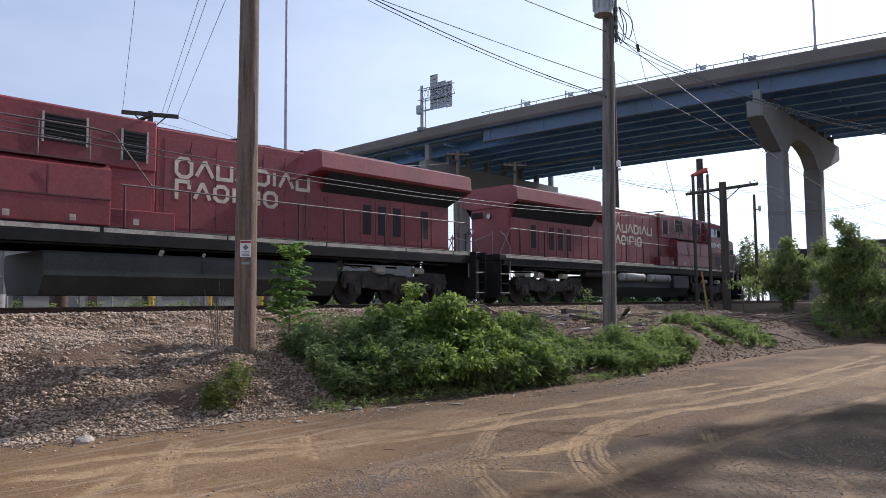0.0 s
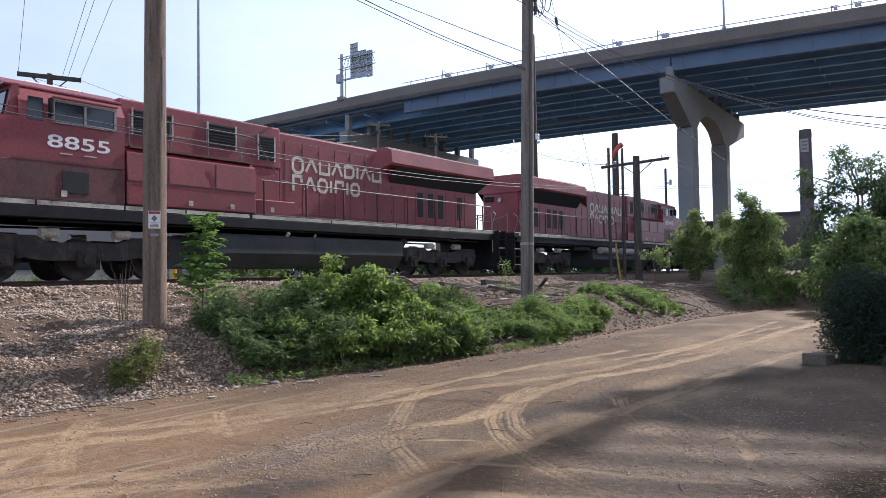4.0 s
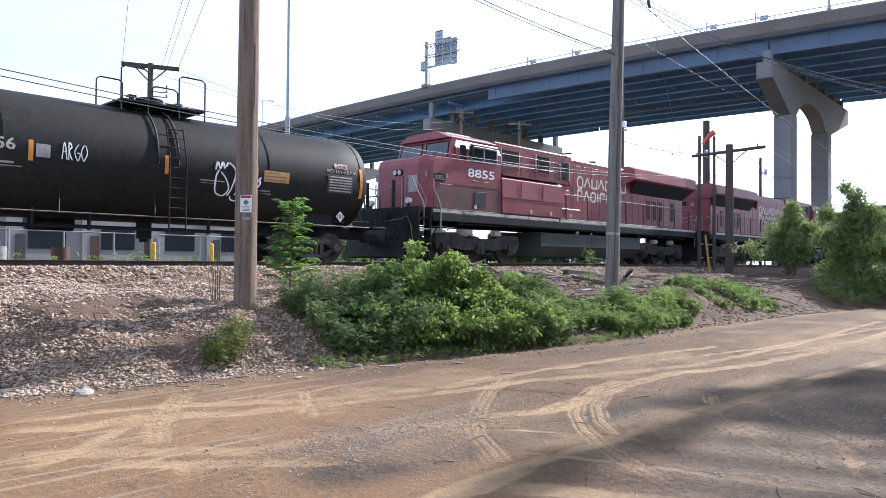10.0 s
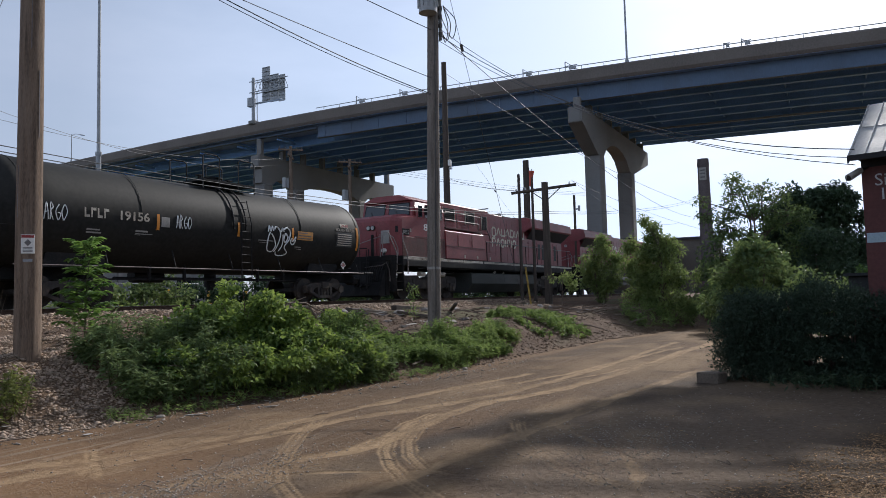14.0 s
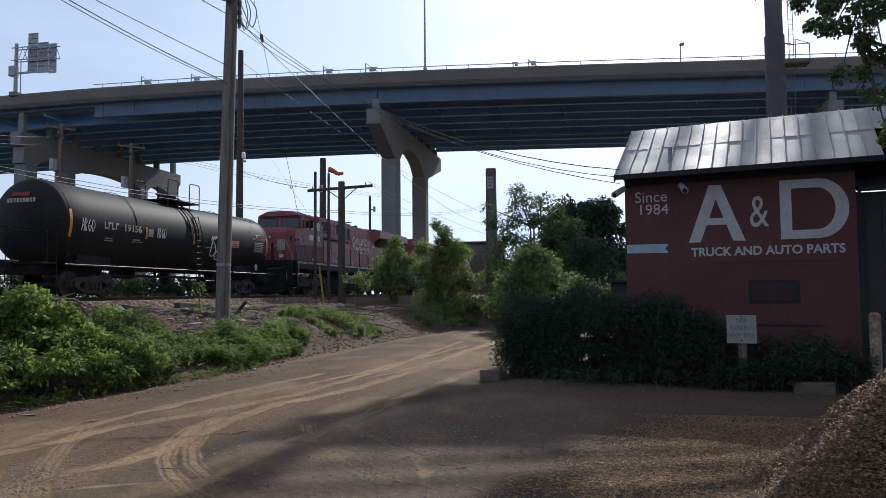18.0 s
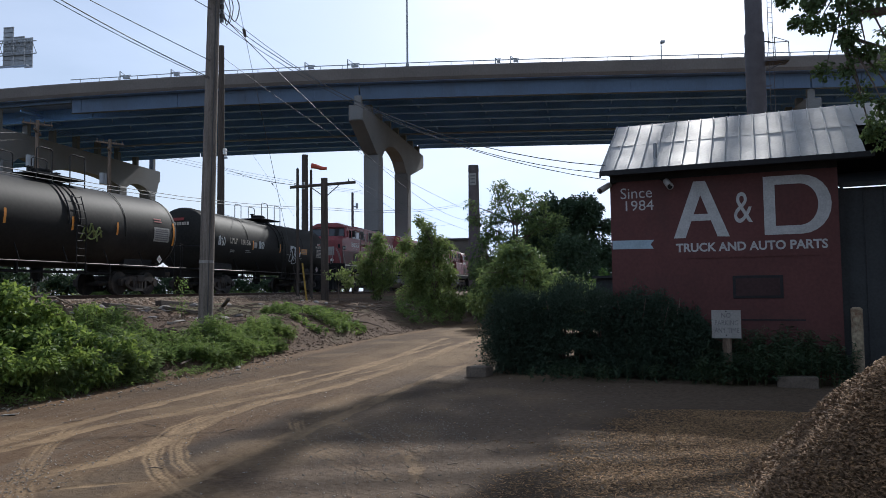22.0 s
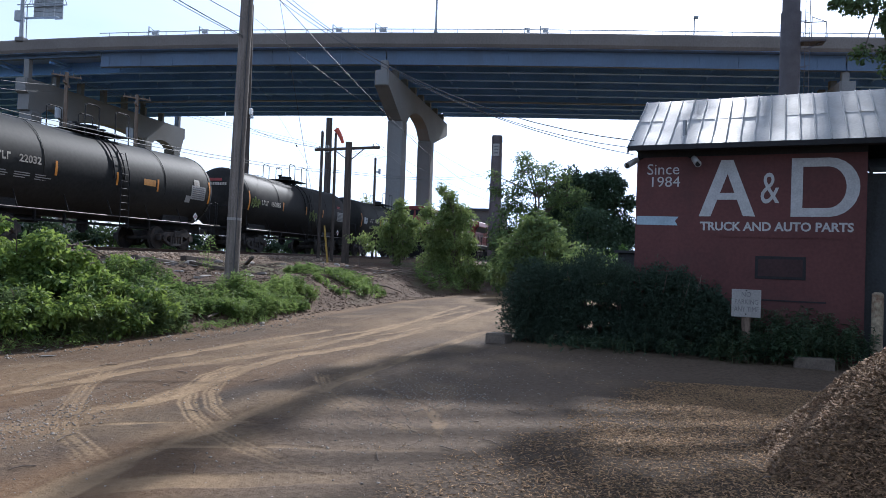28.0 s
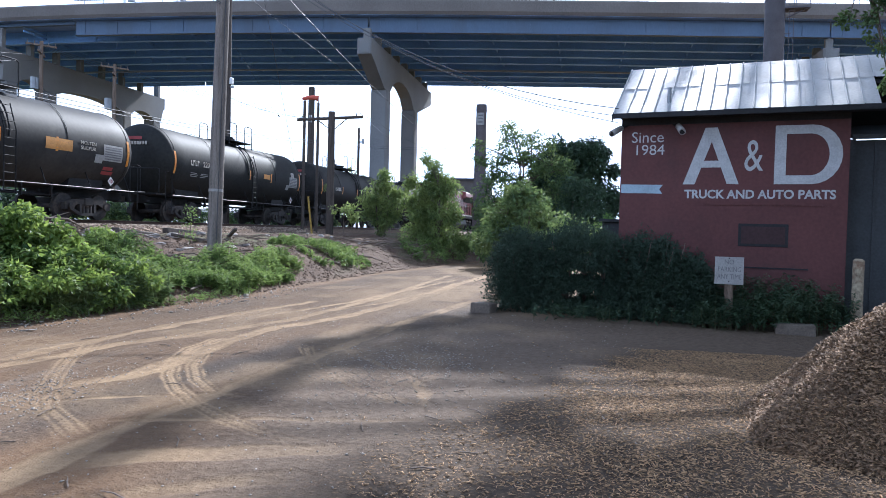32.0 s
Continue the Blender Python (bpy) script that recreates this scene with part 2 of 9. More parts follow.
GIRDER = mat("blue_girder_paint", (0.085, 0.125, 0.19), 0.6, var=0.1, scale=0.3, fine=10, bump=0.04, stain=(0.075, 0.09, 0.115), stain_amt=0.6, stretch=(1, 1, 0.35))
# blue haze below the bridge is put into these two brighter colours
GIRDER_IN = mat("haze_lifted_girder_paint", (0.2, 0.37, 0.68), 0.6, var=0.2, scale=0.3, fine=8, bump=0.04)
DECK_UNDER = mat("haze_lifted_deck_underside", (0.28, 0.39, 0.58), 0.9, var=0.2, scale=0.4, fine=10, bump=0.1)
GALV = mat("galvanised_steel", (0.27, 0.28, 0.29), 0.5, 0.6, var=0.18, scale=3, fine=30, bump=0.04)
WOOD_POLE = mat("weathered_pole_wood", (0.165, 0.118, 0.085), 0.9, var=0.6, scale=3.0, fine=40, bump=0.8, dist=0.01, stain=(0.25, 0.2, 0.16), stain_amt=0.5, stretch=(6, 6, 0.35))
WOOD_GREY = mat("silvered_pole_wood", (0.165, 0.142, 0.122), 0.9, var=0.55, scale=3.0, fine=40, bump=0.7, stain=(0.19, 0.168, 0.15), stain_amt=0.5, stretch=(6, 6, 0.35))
WOOD_DARK = mat("dark_creosote_wood", (0.07, 0.055, 0.045), 0.9, var=0.4, scale=3.0, fine=40, bump=0.4, stretch=(6, 6, 0.4))
TIE = mat("old_tie_wood", (0.075, 0.062, 0.052), 0.95, var=0.4, scale=3, fine=30, bump=0.4, rand=0.5)
WIRE = mat("black_wire", (0.06, 0.06, 0.064), 0.6, var=0.2, scale=5, fine=40, bump=0)
WALL_RED = mat("red_painted_block_wall", (0.1, 0.036, 0.033), 0.75, var=0.2, scale=1.1, fine=18, bump=0.25, stain=(0.072, 0.032, 0.03), stain_amt=0.75)
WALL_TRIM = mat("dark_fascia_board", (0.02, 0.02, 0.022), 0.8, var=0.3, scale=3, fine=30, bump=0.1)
SHED = mat("dark_grey_shed", (0.045, 0.048, 0.05), 0.8, var=0.25, scale=2, fine=25, bump=0.1)
ROOF = mat("bare_sheet_metal", (0.55, 0.54, 0.53), 0.56, 0.6, var=0.12, scale=1.4, fine=20, bump=0.12, dist=0.02, stain=(0.4, 0.37, 0.34), stain_amt=0.5, rand=0.2)
SIGN_PAINT = mat("hand_painted_white", (0.45, 0.45, 0.445), 0.75, var=0.18, scale=5, fine=35, bump=0.05)
ARROW = mat("pale_blue_paint", (0.33, 0.42, 0.48), 0.75, var=0.15, scale=4, fine=30, bump=0.05)
SIGN_BOARD = mat("grubby_white_board", (0.31, 0.295, 0.275), 0.7, var=0.2, scale=6, fine=40, bump=0.05)
INK = mat("faded_black_print", (0.16, 0.15, 0.15), 0.8, var=0.3, scale=12, fine=80, bump=0)
RUSTY = mat("rusty_cream_post", (0.3, 0.245, 0.165), 0.8, var=0.55, scale=3, fine=18, bump=0.4, stain=(0.13, 0.045, 0.02), stain_amt=1.3)
BLOCK = mat("old_concrete_block", (0.125, 0.1, 0.078), 0.9, var=0.35, scale=4, fine=40, bump=0.3)
STONE = mat("limestone_ballast", (0.33, 0.25, 0.185), 0.9, var=0.36, scale=2, fine=60, bump=0.2, rand=0.7, island=True)
RUBBLE = mat("dark_bank_rubble", (0.135, 0.094, 0.065), 0.9, var=0.22, scale=2, fine=60, bump=0.2, rand=0.7, island=True)
PEBBLE = mat("road_pebbles", (0.3, 0.26, 0.22), 0.9, var=0.25, scale=2, fine=60, bump=0.2, rand=0.8, island=True)
CHIP = mat("wood_chips", (0.34, 0.212, 0.108), 0.85, var=0.4, scale=3, fine=60, bump=0.2, rand=1.1, island=True)
PALE_ROCK = mat("pale_limestone_rock", (0.31, 0.275, 0.235), 0.85, var=0.2, scale=6, fine=40, bump=0.4)
DARK_ROCK = mat("dark_broken_concrete", (0.2, 0.18, 0.165), 0.9, var=0.3, scale=4, fine=30, bump=0.4)
# darker chips for the heap
CHIP_DARK = mat("dark_wood_chips", (0.21, 0.132, 0.075), 0.85, var=0.4, scale=3, fine=60, bump=0.2, rand=1.2, island=True)
HEAP = mat("packed_wood_chips", (0.16, 0.1, 0.055), 0.9, var=0.55, scale=9, fine=55, bump=0.8, dist=0.03)
STICK = mat("dead_wood", (0.17, 0.13, 0.1), 0.9, var=0.35, scale=5, fine=50, bump=0.3, rand=0.4)
BARK = mat("tree_bark", (0.13, 0.1, 0.08), 0.9, var=0.35, scale=5, fine=40, bump=0.5)
STEM = mat("green_stems", (0.09, 0.1, 0.045), 0.8, var=0.3, scale=5, fine=40, bump=0.1)
L_BUSH = leaf_mat("bush_leaves", (0.032, 0.075, 0.018), (0.26, 0.36, 0.08), 0.42)
L_WEED = leaf_mat("weed_leaves", (0.075, 0.13, 0.036), (0.22, 0.31, 0.09), 0.5)
L_DUSK = leaf_mat("slender_weed_leaves", (0.06, 0.1, 0.04), (0.18, 0.25, 0.095), 0.4)
L_DROOP = leaf_mat("drooping_weed_leaves", (0.085, 0.115, 0.03), (0.2, 0.23, 0.065), 0.45)
L_SAP = leaf_mat("sapling_leaves", (0.06, 0.13, 0.03), (0.17, 0.29, 0.065), 0.5)
L_TREE = leaf_mat("roadside_tree_leaves", (0.07, 0.115, 0.036), (0.26, 0.33, 0.11), 0.45)
# shade of the backlit rear trees is put into this darker green
L_MID = leaf_mat("backlit_thicket_leaves", (0.05, 0.09, 0.035), (0.2, 0.27, 0.09), 0.35)
L_DARK = leaf_mat("dark_tree_leaves", (0.03, 0.055, 0.032), (0.075, 0.12, 0.06), 0.3)
L_HEDGE = leaf_mat("yew_hedge_needles", (0.036, 0.055, 0.04), (0.06, 0.09, 0.06), 0.12)
L_OVER = leaf_mat("overhanging_leaves", (0.048, 0.085, 0.034), (0.13, 0.19, 0.07), 0.4)
SOCK = mat("orange_windsock_cloth", (0.5, 0.1, 0.065), 0.8, var=0.15, scale=6, fine=60, bump=0.1)
TRAFO = mat("grey_transformer_paint", (0.33, 0.34, 0.35), 0.55, 0.1, var=0.12, scale=3, fine=30, bump=0.03)
CERAMIC = mat("brown_insulator", (0.06, 0.05, 0.045), 0.35, var=0.2, scale=8, fine=50, bump=0)
FAR_WALL = mat("far_pale_wall", (0.24, 0.235, 0.225), 0.8, var=0.12, scale=0.4, fine=8, bump=0.03)
FAR_DARK = mat("far_dark_roof", (0.06, 0.055, 0.055), 0.85, var=0.2, scale=0.5, fine=8, bump=0.03)
MONO = mat("dull_brown_steel", (0.11, 0.1, 0.11), 0.7, 0.1, var=0.2, scale=2, fine=20, bump=0.05)
BRICK_STACK = mat("dark_brick_stack", (0.12, 0.1, 0.1), 0.9, var=0.25, scale=1, fine=14, bump=0.2)
DULL_YELLOW = mat("faded_yellow_wood", (0.33, 0.22, 0.045), 0.8, var=0.4, scale=5, fine=40, bump=0.2, stain=(0.14, 0.1, 0.06), stain_amt=0.6)
YELLOW = mat("yellow_bollard_paint", (0.6, 0.36, 0.03), 0.6, var=0.15, scale=4, fine=30, bump=0.03)


def ground_mat():
    m = bpy.data.materials.new("dirt_ground")
    m.use_nodes = True
    n, l = m.node_tree.nodes, m.node_tree.links
    p = n["Principled BSDF"]
    p.inputs["Roughness"].default_value, p.inputs["Specular IOR Level"].default_value = 0.92, 0.2
    co = n.new("ShaderNodeTexCoord")

    def noise_at(scale, detail=6, rough=0.6):
        t = n.new("ShaderNodeTexNoise")
        t.inputs["Scale"].default_value, t.inputs["Detail"].default_value, t.inputs["Roughness"].default_value = scale, detail, rough
        l.new(co.outputs["Object"], t.inputs["Vector"])
        return t.outputs["Fac"]

    def mix(fac, a, b):
        x = n.new("ShaderNodeMixRGB")
        l.new(fac, x.inputs[0])
        for i, c in ((1, a), (2, b)):
            if isinstance(c, tuple):
                x.inputs[i].default_value = (*c, 1)
            else:
                l.new(c, x.inputs[i])
        return x.outputs[0]

    def band(src, lo, hi):
        r = n.new("ShaderNodeMapRange")
        r.inputs["From Min"].default_value, r.inputs["From Max"].default_value = lo, hi
        l.new(src, r.inputs["Value"])
        return r.outputs[0]

    def attr(name):
        a = n.new("ShaderNodeAttribute")
        a.attribute_name = name
        return a.outputs["Fac"]

    def times(a, b):
        x = n.new("ShaderNodeMath")
        x.operation, x.use_clamp = "MULTIPLY", True
        l.new(a, x.inputs[0]), l.new(b, x.inputs[1])
        return x.outputs[0]

    big, mid, fine, grit = noise_at(0.35), noise_at(2.3), noise_at(14), noise_at(70, 3)
    vor = n.new("ShaderNodeTexVoronoi")
    vor.inputs["Scale"].default_value = 26
    l.new(co.outputs["Object"], vor.inputs["Vector"])
    mp = n.new("ShaderNodeMapping")
    mp.inputs["Rotation"].default_value, mp.inputs["Scale"].default_value = (0, 0, radians(7)), (0.22, 9.0, 1)
    l.new(co.outputs["Object"], mp.inputs["Vector"])
    rut = n.new("ShaderNodeTexNoise")
    rut.inputs["Scale"].default_value, rut.inputs["Detail"].default_value, rut.inputs["Roughness"].default_value = 1.0, 5, 0.6
    l.new(mp.outputs["Vector"], rut.inputs["Vector"])
    dirt = mix(band(big, 0.35, 0.65), (0.144, 0.083, 0.042), (0.203, 0.12, 0.061))
    dirt = mix(band(fine, 0.4, 0.75), dirt, (0.198, 0.12, 0.063))
    dirt = mix(band(mid, 0.58, 0.72), dirt, (0.11, 0.068, 0.042))
    dirt = mix(times(band(rut.outputs["Fac"], 0.53, 0.6), attr("drive")), dirt, (0.25, 0.184, 0.126))
    dirt = mix(band(grit, 0.6, 0.7), dirt, (0.26, 0.205, 0.155))
    dirt = mix(attr("dark_earth"), dirt, mix(band(fine, 0.35, 0.7), (0.076, 0.047, 0.026), (0.124, 0.08, 0.046)))
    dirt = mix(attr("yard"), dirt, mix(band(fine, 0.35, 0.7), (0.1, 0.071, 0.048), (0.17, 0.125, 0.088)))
    # the yard's shade band and damp road-edge patches, as one dark colour
    dirt = mix(attr("shade_damp"), dirt, (0.058, 0.041, 0.029))
    dusty = mix(band(fine, 0.3, 0.7), (0.305, 0.205, 0.112), (0.375, 0.26, 0.148))
    col = mix(times(attr("dust"), band(mid, 0.2, 0.5)), dirt, dusty)
    rubble = mix(band(vor.outputs["Distance"], 0.1, 0.55), (0.26, 0.178, 0.115), (0.11, 0.072, 0.046))
    rubble = mix(band(mid, 0.52, 0.66), rubble, (0.12, 0.08, 0.052))
    col = mix(attr("stony"), col, rubble)
    chips = mix(band(vor.outputs["Distance"], 0.05, 0.5), (0.19, 0.122, 0.068), (0.055, 0.038, 0.025))
    col = mix(times(attr("chips"), band(fine, 0.25, 0.6)), col, chips)
    bank = mix(band(fine, 0.35, 0.65), (0.078, 0.048, 0.031), (0.136, 0.087, 0.057))
    bank = mix(band(grit, 0.55, 0.66), bank, (0.15, 0.12, 0.095))
    col = mix(times(attr("bank"), band(mid, 0.15, 0.45)), col, bank)
    grass = mix(band(fine, 0.3, 0.7), (0.045, 0.065, 0.02), (0.11, 0.12, 0.05))
    col = mix(attr("green"), col, grass)
    l.new(col, p.inputs["Base Color"])
    b1, b2 = n.new("ShaderNodeBump"), n.new("ShaderNodeBump")
    b1.inputs["Strength"].default_value, b1.inputs["Distance"].default_value = 0.7, 0.035
    b2.inputs["Strength"].default_value, b2.inputs["Distance"].default_value = 0.7, 0.014
    l.new(fine, b1.inputs["Height"]), l.new(grit, b2.inputs["Height"])
    l.new(b1.outputs[0], b2.inputs["Normal"]), l.new(b2.outputs[0], p.inputs["Normal"])
    return m


GROUND = ground_mat()


# ==== building helpers ====
class M:
    """A small mesh under construction: vertices and faces."""

    def __init__(self):
        self.v, self.f = [], []

    def add(self, vs, fs):
        k = len(self.v)
        self.v += [tuple(p) for p in vs]
        self.f += [tuple(i + k for i in q) for q in fs]
        return self

    def box(self, x0, x1, y0, y1, z0, z1, c=0.0):
        if c <= 0:
            return self.add([(x, y, z) for x in (x0, x1) for y in (y0, y1) for z in (z0, z1)],
                            [(0, 1, 3, 2), (4, 6, 7, 5), (0, 4, 5, 1), (2, 3, 7, 6), (0, 2, 6, 4), (1, 5, 7, 3)])
        mid, half = ((x0 + x1) / 2, (y0 + y1) / 2, (z0 + z1) / 2), ((x1 - x0) / 2, (y1 - y0) / 2, (z1 - z0) / 2)
        c = min(c, *[0.45 * h for h in half])
        vs, at = [], {}
        for s in [(a, b, d) for a in (-1, 1) for b in (-1, 1) for d in (-1, 1)]:
            for ax in range(3):
                at[s, ax] = len(vs)
                vs.append([mid[i] + s[i] * (half[i] if i == ax else half[i] - c) for i in range(3)])
        fs = []

        def face(ids):
            a, b, d = [Vector(vs[i]) for i in ids[:3]]
            out = sum((Vector(vs[i]) for i in ids), Vector()) / len(ids) - Vector(mid)
            fs.append(tuple(ids) if (b - a).cross(d - a).dot(out) > 0 else tuple(reversed(ids)))

        for ax in range(3):
            o1, o2 = [i for i in range(3) if i != ax]
            for sg in (-1, 1):
                q = []
                for a, b in ((-1, -1), (1, -1), (1, 1), (-1, 1)):
                    s = [0, 0, 0]
                    s[ax], s[o1], s[o2] = sg, a, b
                    q.append(at[tuple(s), ax])
                face(q)
            for a in (-1, 1):
                for b in (-1, 1):
                    s0, s1 = [0, 0, 0], [0, 0, 0]
                    s0[ax], s1[ax] = -1, 1
                    s0[o1] = s1[o1] = a
                    s0[o2] = s1[o2] = b
                    s0, s1 = tuple(s0), tuple(s1)
                    face([at[s0, o1], at[s1, o1], at[s1, o2], at[s0, o2]])
        for s in [(a, b, d) for a in (-1, 1) for b in (-1, 1) for d in (-1, 1)]:
            face([at[s, 0], at[s, 1], at[s, 2]])
        return self.add(vs, fs)

    def cyl(self, p0, p1, r0, r1=None, n=12, caps=True):
        r1 = r0 if r1 is None else r1
        p0, p1 = Vector(p0), Vector(p1)
        d = (p1 - p0).normalized()
        a = d.orthogonal().normalized()
        b = d.cross(a)
        ring = [(math.cos(2 * math.pi * i / n), math.sin(2 * math.pi * i / n)) for i in range(n)]
        vs = [p0 + r0 * (c * a + s * b) for c, s in ring] + [p1 + r1 * (c * a + s * b) for c, s in ring]
        fs = [(i, (i + 1) % n, n + (i + 1) % n, n + i) for i in range(n)]
        if caps:
            fs += [tuple(range(n - 1, -1, -1)), tuple(range(n, 2 * n))]
        return self.add(vs, fs)

    def tube(self, pts, r, n=6):
        pts = [Vector(p) for p in pts]
        k0 = len(self.v)
        ref = None
        for i, p in enumerate(pts):
            d = (pts[min(i + 1, len(pts) - 1)] - pts[max(i - 1, 0)]).normalized()
            a = d.orthogonal().normalized() if ref is None else (ref - d * ref.dot(d)).normalized()
            ref = a
            b = d.cross(a)
            rr = r[i] if isinstance(r, (list, tuple)) else r
            self.v += [tuple(p + rr * (math.cos(2 * math.pi * j / n) * a + math.sin(2 * math.pi * j / n) * b)) for j in range(n)]
        for i in range(len(pts) - 1):
            q = k0 + i * n
            self.f += [(q + j, q + (j + 1) % n, q + n + (j + 1) % n, q + n + j) for j in range(n)]
        self.f += [tuple(range(k0 + n - 1, k0 - 1, -1)), tuple(range(k0 + (len(pts) - 1) * n, k0 + len(pts) * n))]
        return self

    def prism(self, poly, axis, a0, a1):
        """Extrude a 2D polygon (given in the two other axes, in order) from a0 to a1."""
        n = len(poly)

        def at(p, a):
            return {"x": (a, p[0], p[1]), "y": (p[0], a, p[1]), "z": (p[0], p[1], a)}[axis]
        vs = [at(p, a0) for p in poly] + [at(p, a1) for p in poly]
        area = sum(poly[i][0] * poly[(i + 1) % n][1] - poly[(i + 1) % n][0] * poly[i][1] for i in range(n))
        fs = [(i, (i + 1) % n, n + (i + 1) % n, n + i) for i in range(n)] + [tuple(range(n - 1, -1, -1)), tuple(range(n, 2 * n))]
        if (area < 0) != (axis == "y"):
            fs = [tuple(reversed(q)) for q in fs]
        return self.add(vs, fs)

    def mesh(self, name, material, smooth=False, angle=35):
        me = bpy.data.meshes.new(name)
        me.from_pydata(self.v, [], self.f)
        me.materials.append(material)
        me.update()
        if smooth:
            me.shade_smooth()
            me.set_sharp_from_angle(angle=radians(angle))
        return me


def part(name, m, material, parent, label="", smooth=False, at=None):
    """One mesh object under a thing or a part."""
    ob = new(name, m.mesh(name, material, smooth) if isinstance(m, M) else m)
    ob.parent = parent
    if at is not None:
        ob.matrix_local = at
    if label:
        ob["label"] = label
    return ob


def thing(name, m, label, category, group="", kind=""):
    ob = new(name)
    ob.empty_display_size = 0.2
    ob.matrix_world = m
    return tagged(ob, label, category, group, kind)


def solid(name, m, material, label, category, group="", kind="", smooth=False, at=None):
    ob = new(name, m.mesh(name, material, smooth) if isinstance(m, M) else m)
    if at is not None:
        ob.matrix_world = at
    return tagged(ob, label, category, group, kind)


def lettering(body, material, u0, u1, z0, z1, bold=0.0):
    """A mesh of the words that fills the box u0..u1, z0..z1 of the xz plane, facing -y."""
    cu = bpy.data.curves.new("words", "FONT")
    cu.body, cu.extrude, cu.offset, cu.resolution_u = body, 0.004, bold, 3
    ob = new("words", cu)
    bpy.context.view_layer.update()
    me = bpy.data.meshes.new_from_object(ob.evaluated_get(bpy.context.evaluated_depsgraph_get()))
    bpy.data.objects.remove(ob)
    n = len(me.vertices)
    co = np.empty(n * 3)
    me.vertices.foreach_get("co", co)
    co = co.reshape(-1, 3)
    lo, hi = co.min(0), co.max(0)
    out = np.empty_like(co)
    out[:, 0] = u0 + (co[:, 0] - lo[0]) / (hi[0] - lo[0]) * (u1 - u0)
    out[:, 2] = z0 + (co[:, 1] - lo[1]) / (hi[1] - lo[1]) * (z1 - z0)
    out[:, 1] = -co[:, 2]
    me.vertices.foreach_set("co", out.ravel())
    me.materials.clear()
    me.materials.append(material)
    me.update()
    return me


def lattice(x, y, seed):
    """Smooth random field over the plane, 0 to 1, one cell a metre."""
    x, y = np.asarray(x, float), np.asarray(y, float)
    xi, yi = np.floor(x).astype(np.int64), np.floor(y).astype(np.int64)
    fx, fy = x - xi, y - yi
    fx, fy = fx * fx * (3 - 2 * fx), fy * fy * (3 - 2 * fy)

    def h(a, b):
        k = (a * 374761393 + b * 668265263 + seed * 974711) & 0xFFFFFFFF
        k = ((k ^ (k >> 13)) * 1274126177) & 0xFFFFFFFF
        return ((k ^ (k >> 16)) & 0xFFFF) / 65535.0
    return (h(xi, yi) * (1 - fx) + h(xi + 1, yi) * fx) * (1 - fy) + (h(xi, yi + 1) * (1 - fx) + h(xi + 1, yi + 1) * fx) * fy


# ==== the ground ====
RAIL_Z = 1.52
TURN = -math.degrees(math.atan(0.037))


def track_y(x):
    return 19.1 - 0.037 * (x - 20)


TOE_X = (-60, 3.2, 4.9, 6.9, 9.2, 11.9, 14.3, 17.2, 23.5, 31.4, 35, 60, 400)
TOE_Y = (10.5, 9.4, 8.9, 8.45, 7.95, 7.5, 7.15, 7.15, 6.9, 5.9, 5.0, 3.6, 3.0)


def ramp(v):
    v = np.clip(v, 0, 1)
    return v * v * (3 - 2 * v)


def land(x, y):
    """Height of the ground: road, embankment, track bed and the yard behind."""
    x, y = np.asarray(x, float), np.asarray(y, float)
    d = y - np.interp(x, TOE_X, TOE_Y)
    wide = np.interp(x, (0, 6, 12, 30), (2.9, 2.4, 1.9, 2.2))
    h = 0.86 * ramp(d / wide) + 0.22 * ramp((d - wide) / 4.0)
    off = np.abs(y - track_y(x))
    near = np.clip(1 - (off - 2.2) / 1.1, 0, 1)
    h = np.maximum(h, h * (1 - near) + 1.35 * near)
    rough = ramp(d / 0.8) * ramp((off - 1.6) / 1.5)
    h = h + rough * (0.18 * (lattice(x * 0.9, y * 0.9, 3) - 0.5) + 0.13 * (lattice(x * 2.6, y * 2.6, 4) - 0.5) + 0.05 * (lattice(x * 6.1, y * 6.1, 8) - 0.5))
    flat = 1 - ramp(d / 0.5)
    h = h + flat * (0.05 * (lattice(x * 0.35, y * 0.35, 5) - 0.5) + 0.018 * (lattice(x * 3, y * 3, 6) - 0.5))
    far = ramp((np.hypot(x, y) - 120) / 200)
    return h * (1 - far) + 0.6 * far


# wheel lanes: half width, lugged or smooth, points
ROAD_LANES = (
    (0.12, 0, ((2.82, 8.12), (4.09, 7.9), (5.55, 6.98), (7.35, 6.33), (8.64, 6.21), (9.59, 6.19), (11.15, 6.16), (14.5, 5.6))),
    (0.13, 0, ((2.72, 7.79), (3.32, 7.42), (3.93, 7.45), (4.64, 6.93), (5.31, 6.67), (7.6, 5.94), (8.17, 5.83), (9.65, 5.34), (11.6, 4.9), (16, 4.6), (24, 4.6))),
    (0.16, 0, ((2.4, 6.75), (2.94, 6.49), (3.43, 6.04), (3.91, 5.54), (4.36, 5.52), (4.93, 5.34), (5.74, 5.07), (6.28, 4.95), (6.87, 4.63), (7.8, 4.63), (8.65, 4.74), (10.41, 4.77), (12.01, 4.26), (15.5, 3.9), (30, 3.2))),
    (0.1, 0, ((2.86, 6.09), (3.55, 5.39), (4.29, 4.64))),
)
